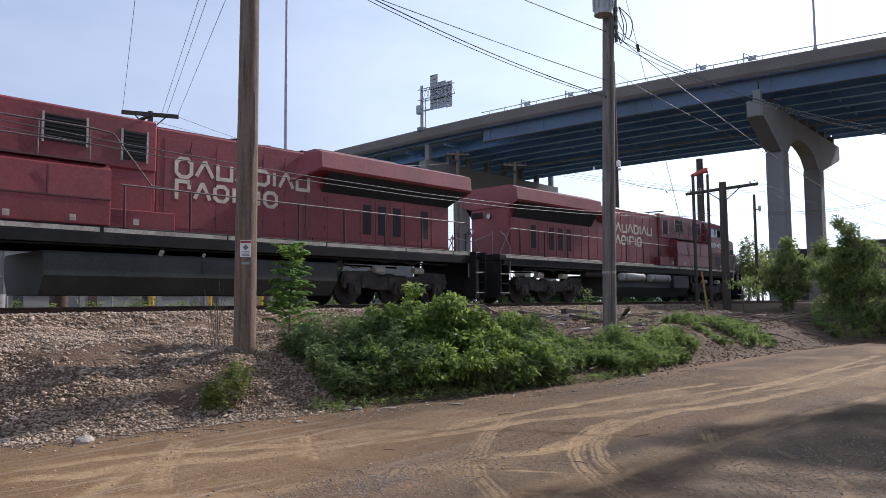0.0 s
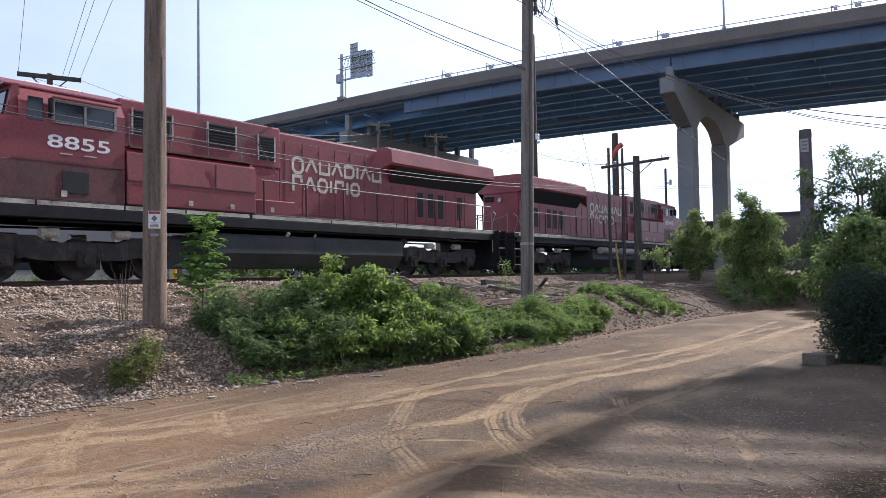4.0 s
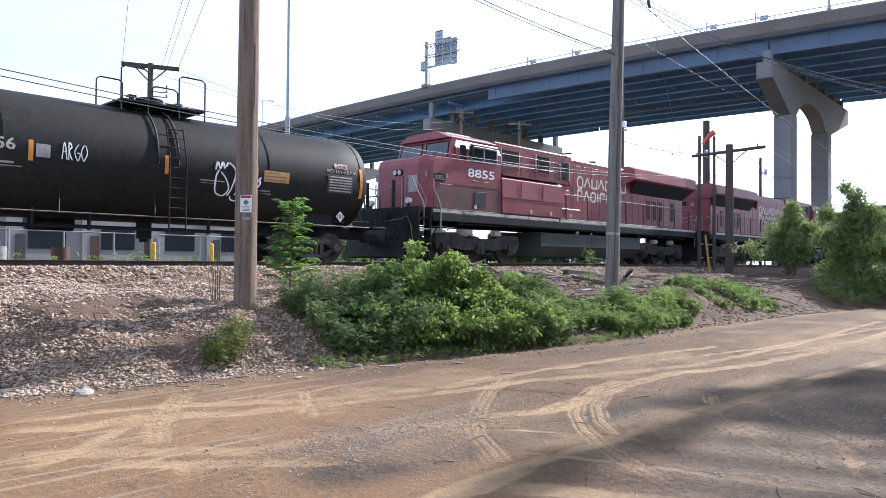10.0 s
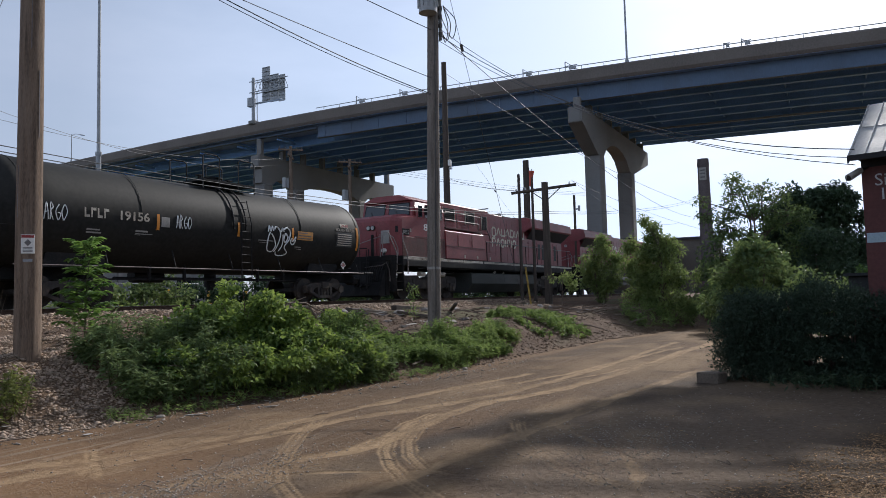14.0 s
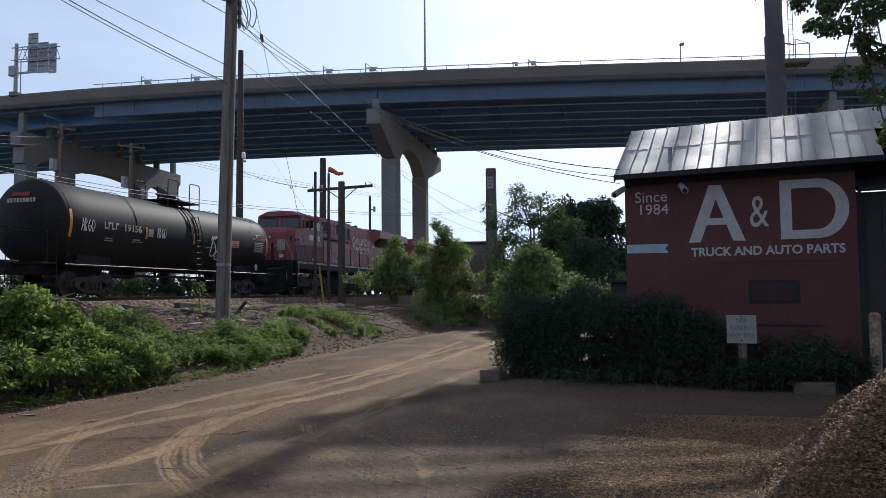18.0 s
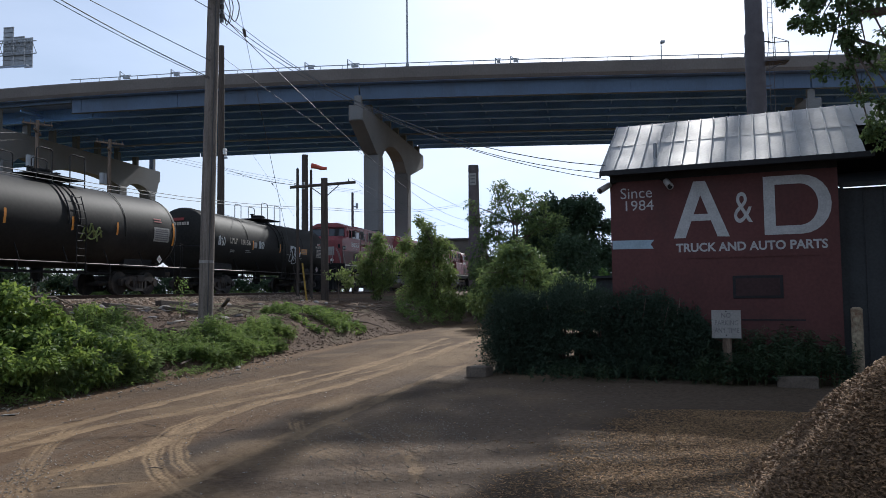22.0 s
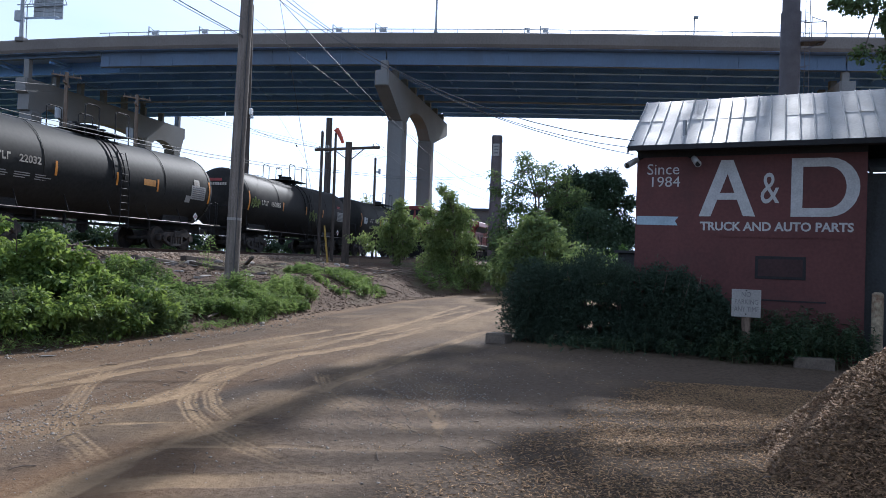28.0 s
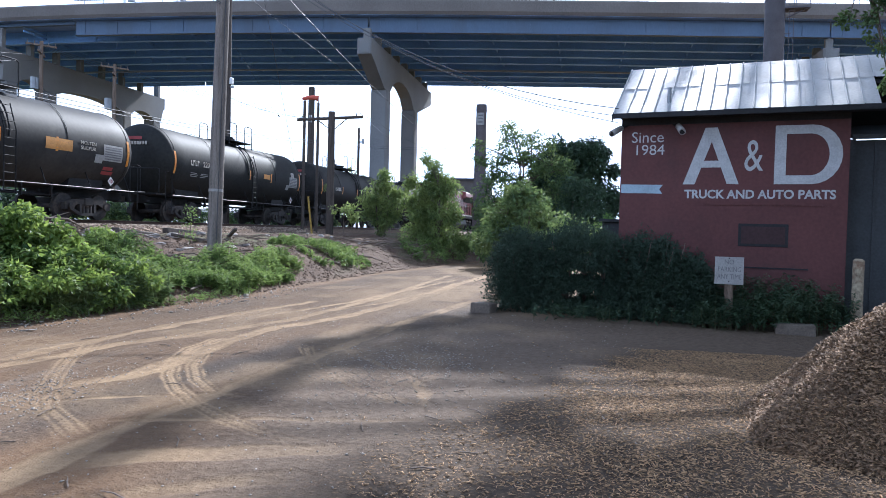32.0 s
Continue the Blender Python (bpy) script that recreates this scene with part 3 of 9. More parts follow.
YARD_LANES = (
    (0.1, 0, ((3.93, 7.45), (3.12, 6.7), (2.69, 6.41), (2.43, 6.25))),
    (0.13, 0, ((16.0, 2.6), (11.24, 3.16), (10.15, 3.2), (8.83, 3.34), (7.91, 3.41), (6.69, 3.51), (5.98, 3.55), (5.48, 3.6), (5.11, 3.62), (4.73, 3.6), (4.13, 3.59), (3.2, 3.7))),
    (0.08, 0, ((9.3, 3.4), (8.75, 2.95), (8.2, 2.5), (7.6, 2.0), (7.0, 1.75), (6.3, 1.6))),
    (0.07, 0, ((5.9, 4.64), (6.08, 4.31), (6.27, 3.91), (6.28, 3.73))),
    (0.06, 0, ((5.44, 3.85), (5.73, 3.01), (5.91, 2.28), (6.06, 1.47))),
    (0.16, 0, ((4.5, 3.51), (4.82, 3.0), (5.14, 2.23), (5.26, 1.81))),
    (0.12, 0, ((4.07, 2.92), (4.49, 2.37), (4.64, 2.02))),
    (0.07, 0, ((12.5, 4.9), (15.0, 4.2), (20, 3.6))),
    (0.1, 0, ((11.5, 5.6), (14.5, 4.9), (22, 4.0))),
)
LUGGED_LANES = (
    (0.15, 1, ((8.33, 6.12), (7.32, 5.7), (6.65, 5.3), (6.05, 4.9), (5.66, 4.56), (5.43, 4.27), (5.02, 3.78))),
    (0.13, 1, ((9.33, 4.93), (8.39, 4.9), (7.59, 4.64), (6.98, 4.3), (6.49, 3.92), (6.01, 3.45), (5.67, 2.98), (5.44, 2.63), (5.35, 2.42), (5.21, 2.02))),
    (0.12, 1, ((8.87, 4.64), (8.24, 4.64), (7.5, 4.34), (6.92, 3.97), (6.53, 3.59), (6.38, 3.22))),
    (0.12, 1, ((9.2, 3.8), (9.07, 3.73), (8.25, 3.34), (7.54, 2.87), (6.98, 2.38), (6.65, 1.95), (6.51, 1.62))),
    (0.14, 1, ((4.85, 8.26), (4.14, 7.41), (3.78, 6.88), (3.49, 6.26))),
    (0.12, 1, ((3.31, 5.72), (3.29, 5.51), (3.23, 5.2))),
    (0.11, 1, ((5.93, 7.42), (5.45, 6.75), (5.01, 6.37))),
    (0.1, 1, ((5.46, 6.74), (5.06, 6.11))),
)


def lane_gap(x, y, pts):
    """Distance from the plan points to a smoothed polyline, and the way along it."""
    best, along, run = np.full(x.shape, 1e9), np.zeros(x.shape), 0.0
    for (ax, ay), (bx, by) in zip(pts[:-1], pts[1:]):
        dx, dy = bx - ax, by - ay
        ln = math.hypot(dx, dy)
        t = np.clip(((x - ax) * dx + (y - ay) * dy) / ln ** 2, 0, 1)
        g = np.hypot(x - ax - t * dx, y - ay - t * dy)
        near = g < best
        best, along = np.where(near, g, best), np.where(near, run + t * ln, along)
        run += ln
    return best, along, run


def chip_edge(x):
    """How far the strewn chips reach across the yard."""
    return np.interp(x, (3.6, 5.2, 6.2, 7.2, 8.5, 10), (2.0, 1.4, 0.8, 0.3, -0.1, -0.6))


def make_ground():
    def steps(*runs):
        out = []
        for a, b, s in runs:
            out += list(np.arange(a, b - 1e-9, s))
        return np.array(out)
    far = [-3000, -1500, -700, -350, -180, -100]
    xs = np.concatenate([far, steps((-60, -4, 4), (-4, 2, 0.4), (2, 3.6, 0.06), (3.6, 8.9, 0.018), (8.9, 16, 0.09), (16, 40, 0.35), (40, 130, 3)), [160, 220, 320, 500, 900, 1700, 3000]])
    ys = np.concatenate([far, steps((-60, -8, 4), (-8, -3, 0.3), (-3, 0.9, 0.06), (0.9, 6.4, 0.018), (6.4, 8.6, 0.05), (8.6, 17, 0.12), (17, 24, 0.2), (24, 60, 1.5), (60, 130, 5)), [160, 220, 320, 500, 900, 1700, 3000]])
    gx, gy = np.meshgrid(xs, ys, indexing="ij")
    x, y = gx.ravel(), gy.ravel()
    z = land(x, y)
    dust = np.zeros_like(x)
    for i, (wide, lugged, pts) in enumerate(ROAD_LANES + YARD_LANES + LUGGED_LANES):
        g, s, ln = lane_gap(x, y, pts)
        ends = np.clip(np.minimum(s, ln - s) / 0.3, 0, 1)
        edge = 0.06 * (lattice(x * 5, y * 5, 20 + i) - 0.5) + 0.06 * (lattice(x * 1.1, y * 1.1, 90 + i) - 0.5)
        lane = np.clip((wide + edge - g) / 0.045, 0, 1) * np.clip(0.5 + 0.8 * lattice(x * 0.8, y * 0.8, 40 + i), 0, 1)
        lug = np.clip(0.5 + 1.6 * np.sin(g * 2 * math.pi / 0.062 + 0.8 * np.sin(s * 2 * math.pi / 0.09)), 0, 1)
        strand = lattice(x * 1.5, y * 13, 60 + i)
        dust = np.maximum(dust, ends * lane * ((0.22 + 0.6 * lug) if lugged else 0.55 + 0.42 * strand))
        z = z - 0.01 * lane + (0.006 * lane * lug if lugged else 0)
    dust = dust * (1 - 0.35 * ramp((3.9 - y) / 1.2) * ramp((x - 5.2) / 1.0))
    d = y - np.interp(x, TOE_X, TOE_Y)
    blotch = lattice(x * 0.5, y * 0.9, 9) * 0.6 + lattice(x * 1.7, y * 1.9, 10) * 0.4
    dust = np.maximum(dust, 0.3 * ramp((blotch - 0.52) / 0.25) * ramp((x - 2) / 3))
    dust = np.maximum(dust, 0.4 * ramp((x - 11) / 6) * ramp((5.8 - y) / 1.0) * ramp((blotch - 0.3) / 0.3))
    dust = dust * (1 - ramp((d + 0.9) / 0.9)) * ramp((y + 1.0) / 2.5) * (1 - 0.6 * ramp((3.3 - y) / 1.0) * ramp((6.6 - x) / 0.8))
    # soft band of shade across the yard, painted into the ground along this line
    shade_gap, _, _ = lane_gap(x, y, ((15.5, 2.2), (11.9, 2.5), (9.46, 3.79), (8.05, 3.9), (7.24, 4.01), (6.47, 4.2), (5.85, 4.15), (5.57, 4.32), (4.98, 4.37), (4.0, 4.5)))
    shade_damp = ramp((0.5 - shade_gap + 0.25 * (lattice(x * 1.3, y * 2.2, 71) - 0.5)) / 0.45)
    # patchy dark earth along the foot of the bank joins the same mask
    shade_damp = np.maximum(shade_damp, 0.55 * ramp((d + 1.3) / 0.5) * (1 - ramp((d + 0.3) / 0.5)) * lattice(x * 0.7, y * 1.4, 72))
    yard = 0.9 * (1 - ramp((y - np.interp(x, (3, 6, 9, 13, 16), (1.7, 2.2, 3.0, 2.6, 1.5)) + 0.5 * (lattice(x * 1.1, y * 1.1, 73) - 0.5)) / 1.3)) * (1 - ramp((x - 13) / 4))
    # earth gets darker as x grows, fading out past x = 26 and at the bank
    dark_earth = np.clip(0.85 * ramp((x - 0.55 * y - 1.6) / 2.6) * (0.7 + 0.5 * lattice(x * 0.6, y * 0.9, 74)), 0, 1) * (1 - ramp((x - 26) / 10)) * (1 - ramp((d + 0.5) / 0.5))
    drive = ramp((y - np.interp(x, (6, 9, 13, 20), (4.7, 4.4, 2.6, 1.8))) / 0.6) * (1 - ramp((d + 0.8) / 0.6))
    stony = ramp((d + 0.25 + 0.5 * (lattice(x * 2, y * 2, 11) - 0.5)) / 0.5) * (1 - 0.55 * ramp((x - 9) / 3) * (1 - ramp((d - 4) / 2)))
    gravel = np.exp(-(((x - 4.9) / 0.9) ** 2 + ((y - 5.2) / 0.5) ** 2)) + np.exp(-(((x - 7.6) / 0.8) ** 2 + ((y - 2.25) / 0.4) ** 2)) + 0.8 * np.exp(-(((x - 4.7) / 0.6) ** 2 + ((y - 4.4) / 0.35) ** 2)) + 0.7 * np.exp(-(((x - 6.9) / 0.35) ** 2 + ((y - 5.35) / 0.15) ** 2))
    stony = np.clip(np.maximum(stony, gravel * lattice(x * 3, y * 3, 12) * 1.4), 0, 1)
    cg = np.hypot((x - 7.4) / 1.0, (y + 3.2) / 1.1)
    chips = np.clip(ramp((7.2 - cg) / 3.0) * (0.6 + 0.9 * lattice(x * 1.3, y * 1.3, 14)) * ramp((chip_edge(x) + 0.9 - y) / 0.9) * ramp((11.2 - x) / 1.5), 0, 1)
    green = ramp((d - 0.1) / 1.2) * ramp((lattice(x * 0.6, y * 0.6, 15) - 0.5) / 0.2) * 0.5 * ramp((x - 8) / 3)
    green = np.maximum(green, ramp((-np.hypot((x - 30) / 12, (y + 9) / 7) + 1) / 0.3) * 0.9)
    green = np.maximum(green, ramp((np.hypot(x, y) - 70) / 60) * 0.8)
    bank = ramp((d + 0.1) / 0.6) * ramp((x - 7.5) / 2) * (1 - ramp((np.abs(x) - 60) / 10))
    off = np.abs(y - track_y(x))
    bank = np.where(off < 3.4, 0.0, bank)
    soil = ramp((0.95 - np.hypot((x - 5.2) / 1.9, (y - 11.4) / 0.95)) / 0.4) + 0.8 * ramp((0.8 - np.hypot((x - 5.6) / 0.7, (y - 9.9) / 0.5)) / 0.5)
    bank = np.maximum(bank, np.clip(soil, 0, 1))
    stony = np.where(off < 3.4, 1.0, stony)
    green = np.where(off < 3.6, 0.0, green)
    nx, ny = len(xs), len(ys)
    i, j = np.meshgrid(np.arange(nx - 1), np.arange(ny - 1), indexing="ij")
    a = (i * ny + j).ravel()
    faces = np.stack([a, a + ny, a + ny + 1, a + 1], 1)
    me = bpy.data.meshes.new("ground")
    me.vertices.add(len(x))
    me.vertices.foreach_set("co", np.stack([x, y, z], 1).ravel())
    me.loops.add(faces.size)
    me.loops.foreach_set("vertex_index", faces.ravel())
    me.polygons.add(len(faces))
    me.polygons.foreach_set("loop_start", np.arange(0, faces.size, 4))
    me.update(calc_edges=True)
    for name, val in (("dust", dust), ("stony", stony), ("chips", chips), ("green", green), ("shade_damp", shade_damp), ("drive", drive), ("bank", bank), ("yard", yard), ("dark_earth", dark_earth)):
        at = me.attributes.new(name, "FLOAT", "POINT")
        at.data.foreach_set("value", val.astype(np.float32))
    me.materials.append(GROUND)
    me.shade_smooth()
    return tagged(new("ground", me), "brown dirt road and gravel embankment ground", "ground", kind="structure")


make_ground()


def gz(x, y):
    return float(land(np.array([x]), np.array([y]))[0])

# ==== track ====
def along(u, y=0.0, z=0.0, turn=0.0):
    """A pose on the track: u metres along it (by plan x), y across, z above the rail head."""
    return pose(u, track_y(u), RAIL_Z + z, 0, 0, TURN + turn) @ Matrix.Translation((0, y, 0))


def make_track():
    track = thing("railway_track", along(0), "single railway track with rusty rails on wooden ties in ballast", "railway track", kind="structure")
    prof = [(-0.07, -0.16), (0.07, -0.16), (0.07, -0.145), (0.012, -0.13), (0.012, -0.04), (0.036, -0.03), (0.036, 0.0), (-0.036, 0.0), (-0.036, -0.03), (-0.012, -0.04), (-0.012, -0.13), (-0.07, -0.145)]
    for y in (-0.7525, 0.7525):
        part("rail", M().prism([(y + a, b) for a, b in prof], "x", -40, 150), RAIL_SIDE, track, "rust-brown steel rail")
        part("rail_head", M().box(-40, 150, y - 0.03, y + 0.03, 0.001, 0.004), STEEL, track, "polished running surface of the rail")
    tie = M().box(-0.11, 0.11, -1.28, 1.28, -0.33, -0.16, 0.012).mesh("tie", TIE)
    plate = M().box(-0.1, 0.1, -0.94, -0.58, -0.165, -0.15).box(-0.1, 0.1, 0.58, 0.94, -0.165, -0.15).mesh("tie_plate", RAIL_SIDE)
    for i in range(120):
        u = 2 + i * 0.56
        part("tie", tie, None, track, at=pose(u, 0.03 * math.sin(i * 7.3), 0.004 * math.sin(i * 3.1), 0, 0, 1.2 * math.sin(i * 5.7)))
        if i < 60:
            part("tie_plate", plate, None, track, at=pose(u, 0, 0))
    rest = M()
    for i in range(150):
        u = 2 + (120 + i) * 0.56
        rest.box(u - 0.11, u + 0.11, -1.28, 1.28, -0.33, -0.16)
    tagged(part("far_ties", rest, TIE, track), kind="stuff")


make_track()

# ==== bridge ====
EDGE = ((200, 72.0), (130, 64.5), (90, 61.0), (70, 59.6), (54, 58.95), (46.4, 58.8), (34, 59.2), (22, 60.1), (12, 61.2), (0, 62.8), (-10, 64.3), (-22, 66.0), (-40, 69.0), (-80, 77.0), (-120, 87.0))


def edge_x(y):
    ys, xs = [p[0] for p in EDGE][::-1], [p[1] for p in EDGE][::-1]
    return float(np.interp(y, ys, xs))


def sweep(profile, ya, yb, n):
    """Carry a closed section (across, z) along the near edge of the bridge."""
    m = M()
    k = len(profile)
    for i in range(n + 1):
        y = ya + (yb - ya) * i / n
        x = edge_x(y)
        m.v += [(x + a, y, z) for a, z in profile]
    for i in range(n):
        m.f += [(i * k + j, i * k + (j + 1) % k, (i + 1) * k + (j + 1) % k, (i + 1) * k + j) for j in range(k)]
    m.f += [tuple(range(k - 1, -1, -1)), tuple(range(n * k, n * k + k))]
    if ya > yb:
        m.f = [tuple(reversed(q)) for q in m.f]
    return m


def rect(a0, a1, z0, z1):
    return [(a0, z0), (a0, z1), (a1, z1), (a1, z0)]


def make_bridge():
    br = thing("highway_bridge", pose(0, 0, 0), "high steel girder highway bridge on concrete piers crossing over the railway", "bridge")
    spans = ((200, 46.4, 19.35), (46.4, 19.0, 18.35), (19.0, -19.5, 18.35), (-19.5, -60, 18.35), (-60, -120, 18.35))
    part("deck", sweep(rect(-0.25, 24.2, 19.72, 20.1), 200, -120, 72), DECK_UNDER, br, "concrete deck slab with haze in its blue colour")
    part("parapet", sweep([(-0.45, 20.0), (-0.45, 20.85), (-0.32, 21.0), (-0.12, 21.0), (0.05, 20.1), (0.05, 19.75), (-0.3, 19.75)], 200, -120, 72), PARAPET, br, "stained tan concrete parapet")
    part("parapet", sweep(rect(24.0, 24.4, 19.75, 20.95), 200, -120, 72), PARAPET, br)
    for ya, yb, z0 in spans:
        n = max(4, int((ya - yb) / 3))
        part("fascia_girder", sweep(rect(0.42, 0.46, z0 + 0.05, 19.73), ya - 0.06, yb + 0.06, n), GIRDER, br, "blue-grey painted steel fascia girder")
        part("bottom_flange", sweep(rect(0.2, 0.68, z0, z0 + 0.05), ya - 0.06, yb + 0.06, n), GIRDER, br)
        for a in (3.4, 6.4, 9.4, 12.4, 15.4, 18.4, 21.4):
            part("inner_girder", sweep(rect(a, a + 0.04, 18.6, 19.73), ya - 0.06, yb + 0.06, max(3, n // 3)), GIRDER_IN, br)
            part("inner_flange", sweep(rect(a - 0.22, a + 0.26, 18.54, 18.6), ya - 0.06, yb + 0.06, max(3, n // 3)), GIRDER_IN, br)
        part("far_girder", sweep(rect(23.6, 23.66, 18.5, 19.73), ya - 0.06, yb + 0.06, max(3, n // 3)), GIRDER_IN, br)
        if yb > -100:
            m = M()
            y = ya - 1.0
            while y > yb + 0.8:
                x = edge_x(y)
                part("web_stiffener", M().box(x + 0.38, x + 0.42, y - 0.012, y + 0.012, z0 + 0.05, 19.7), GIRDER, br)
                y -= 3.2 if z0 < 19 else 5.0
            m = M()
            y = ya - 4
            while y > yb:
                x = edge_x(y)
                m.box(x + 0.5, x + 23.6, y - 0.05, y + 0.05, 18.9, 19.1)
                m.box(x + 0.5, x + 23.6, y - 0.05, y + 0.05, 19.3, 19.45)
                y -= 6
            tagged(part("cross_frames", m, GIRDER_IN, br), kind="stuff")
    # conduit along the deck's underside
    part("drain_pipe", sweep(rect(14.0, 14.18, 18.1, 18.28), 60, -60, 30), GALV, br, "pale drain pipe below the deck")
    part("rail_pipe", sweep(rect(-0.31, -0.25, 21.28, 21.34), 46, -90, 40), GALV, br, "thin metal top rail")
    for i in range(66):
        y = 45 - i * 1.9
        part("rail_post", M().box(edge_x(y) - 0.3, edge_x(y) - 0.26, y - 0.02, y + 0.02, 21.0, 21.3), GALV, br)
    for y, s in ((23.6, 1.0), (19.8, 1.2), (7.0, 0.5), (5.7, 0.8), (36, 1.0), (41, 1.2)):
        x = edge_x(y)
        m = M().box(x - 0.36, x - 0.3, y - 0.04, y + 0.04, 20.9, 21.2 + 0.5 * s)
        m.box(x - 0.36, x - 0.3, y - 0.9 * s, y + 0.04, 21.35, 21.41).box(x - 0.42, x - 0.25, y - 0.8 * s, y - 0.3 * s, 21.05, 21.3)
        m.cyl((x - 0.33, y - 0.9 * s, 21.0), (x - 0.33, y, 21.2 + 0.5 * s), 0.025, n=5)
        part("rail_bracket", m, GALV, br, "rail bracket with a small box")

    def pier(y, cols, xa, xb, deep=3.4, rise=1.75):
        p = thing("bridge_pier", pose(0, y, 0), "concrete bridge pier with square columns and a haunched cap", "pier", "piers under the bridge")
        top = 17.42
        cx = sorted(cols)
        poly = [(xa, 16.1), (xa, top), (xb, top), (xb, 16.1)]
        # the underside runs in haunches to the columns
        low = []
        edges = [xb] + [c for q in reversed(cx) for c in (q + 0.85, q - 0.85)] + [xa]
        for k in range(0, len(edges), 2):
            b, a = edges[k], edges[k + 1]
            if k == 0:
                low += [(b, 16.1), (b - 0.3, 15.9), (a + 0.15, top - deep), (a, top - deep)]
            elif k == len(edges) - 2:
                low += [(b, top - deep), (b - 0.15, top - deep), (a + 0.4, 15.95), (a, 16.1)]
            else:
                n = 8
                low += [(b + (a - b) * i / n, top - deep + rise * math.sin(math.pi * i / n) ** 0.6 if 0 < i < n else top - deep) for i in range(n + 1)]
        poly = [(xa, top), (xb, top)] + low
        part("pier_cap", M().prism(poly, "y", -0.62, 0.62), CONCRETE, p, "haunched concrete cap beam")
        part("cap_end", M().box(xa - 0.06, xa, -0.5, 0.5, 16.15, 17.4, 0.02), CONCRETE, p, "pale end face of the cap")
        for c in cx:
            part("column", M().box(c - 0.74, c + 0.74, -0.74, 0.74, -0.6, top - deep + 0.02, 0.12), CONCRETE, p, "square concrete column")
        for k in range(8):
            a = xa + 0.8 + k * (xb - xa - 1.6) / 7
            part("bearing", M().box(a - 0.25, a + 0.25, -0.3, 0.3, top, 18.4 if y < 46 else 19.3, 0.03), CONCRETE, p)

    pier(18.75, (64.2, 75.4), 58.9, 83.2)
    pier(54.4, (59.9, 65.2, 77.6, 83.6), 58.6, 85.4, 3.0, 0.7)
    pier(-19.5, (71.0, 82.5), 65.6, 90.0)
    pier(-60.0, (78.0, 90.0), 72.6, 97.0)
    pier(92.0, (66.5, 78.0), 61.2, 86.0)
    part("abutment", M().prism([(64.0, 113), (88, 113), (96, 199), (72.4, 199)], "z", -0.5, 19.2), CONCRETE, br, "pale concrete abutment wall")
    # tall lamp posts standing on the parapet
    for y, tall, r in ((14.6, 13.0, 0.09), (89, 3.7, 0.07)):
        x = edge_x(y) - 0.2
        lp = thing("bridge_lamp_post", pose(x, y, 21.0), "slim grey steel lamp post on the bridge parapet", "lamp post", "lamp posts on the bridge")
        part("base", M().cyl((0, 0, 0), (0, 0, 0.25), r * 2, r * 1.5, 10), GALV, lp)
        part("pole", M().cyl((0, 0, 0.2), (0, 0, tall), r, r * 0.6, 10), GALV, lp, smooth=True)
        part("arm", M().tube([(0, 0, tall - 0.1), (0.6, 0, tall + 0.15), (1.4, 0, tall + 0.2)], r * 0.5), GALV, lp)
        part("lamp_head", M().box(1.2, 1.9, -0.12, 0.12, tall + 0.12, tall + 0.24, 0.03), GALV, lp)
    x = edge_x(-9.9) + 24.2
    lp = thing("bridge_lamp_post", pose(x, -9.9, 20.9), "slim lamp post on the far bridge parapet", "lamp post", "lamp posts on the bridge")
    part("pole", M().cyl((0, 0, 0), (0, 0, 9.8), 0.09, 0.06, 8), GALV, lp)
    part("lamp_head", M().box(-0.5, 0.2, -0.4, 0.1, 9.75, 9.95, 0.03), GALV, lp)
    # sign frame seen from behind
    sg = thing("highway_sign", pose(edge_x(54.7) - 0.25, 54.7, 20.9), "highway sign on a steel truss, seen from behind", "road sign")
    part("post", M().cyl((0, 0, 0), (0, 0, 5.1), 0.2, 0.17, 12), GALV, sg, smooth=True)
    part("post_base", M().box(-0.4, 0.4, -0.45, 0.45, -0.1, 0.35, 0.08), CONCRETE, sg)
    part("control_box", M().box(-0.3, 0.3, -0.1, 0.65, 1.9, 2.9, 0.05), GALV, sg, "grey control box")
    tr = M()
    for zz in (3.4, 4.6):
        for xx in (-0.3, 0.3):
            tr.box(xx - 0.04, xx + 0.04, -4.6, 0.3, zz - 0.04, zz + 0.04)
    for i in range(8):
        a = -0.5 - i * 0.52
        tr.cyl((-0.3, a, 3.4), (-0.3, a - 0.5, 4.6), 0.03, n=5).cyl((0.3, a - 0.5, 3.4), (0.3, a, 4.6), 0.03, n=5)
    part("truss", tr, GALV, sg, "open steel truss")
    part("walkway", M().box(-0.6, -0.2, -4.3, -0.6, 2.0, 2.08).cyl((-0.4, -0.9, 0), (-0.4, -0.9, 3.4), 0.05, n=6), GALV, sg)
    for y0, y1, za, zb in ((-2.0, -0.9, 2.3, 6.2), (-3.2, -2.05, 2.2, 5.2), (-4.1, -3.25, 2.1, 5.0)):
        part("sign_panel", M().box(0.42, 0.48, y0, y1, za, zb), GALV, sg, "back of an aluminium sign panel")
        m = M()
        z = za + 0.2
        while z < zb:
            m.box(0.36, 0.42, y0, y1, z, z + 0.06)
            z += 0.45
        part("panel_ribs", m, GALV, sg)


make_bridge()

# ==== the red shop ====
SHOP = pose(14.5, -0.39, 0, 0, 0, -90 - 12.7)  # x runs along the front, y into the house


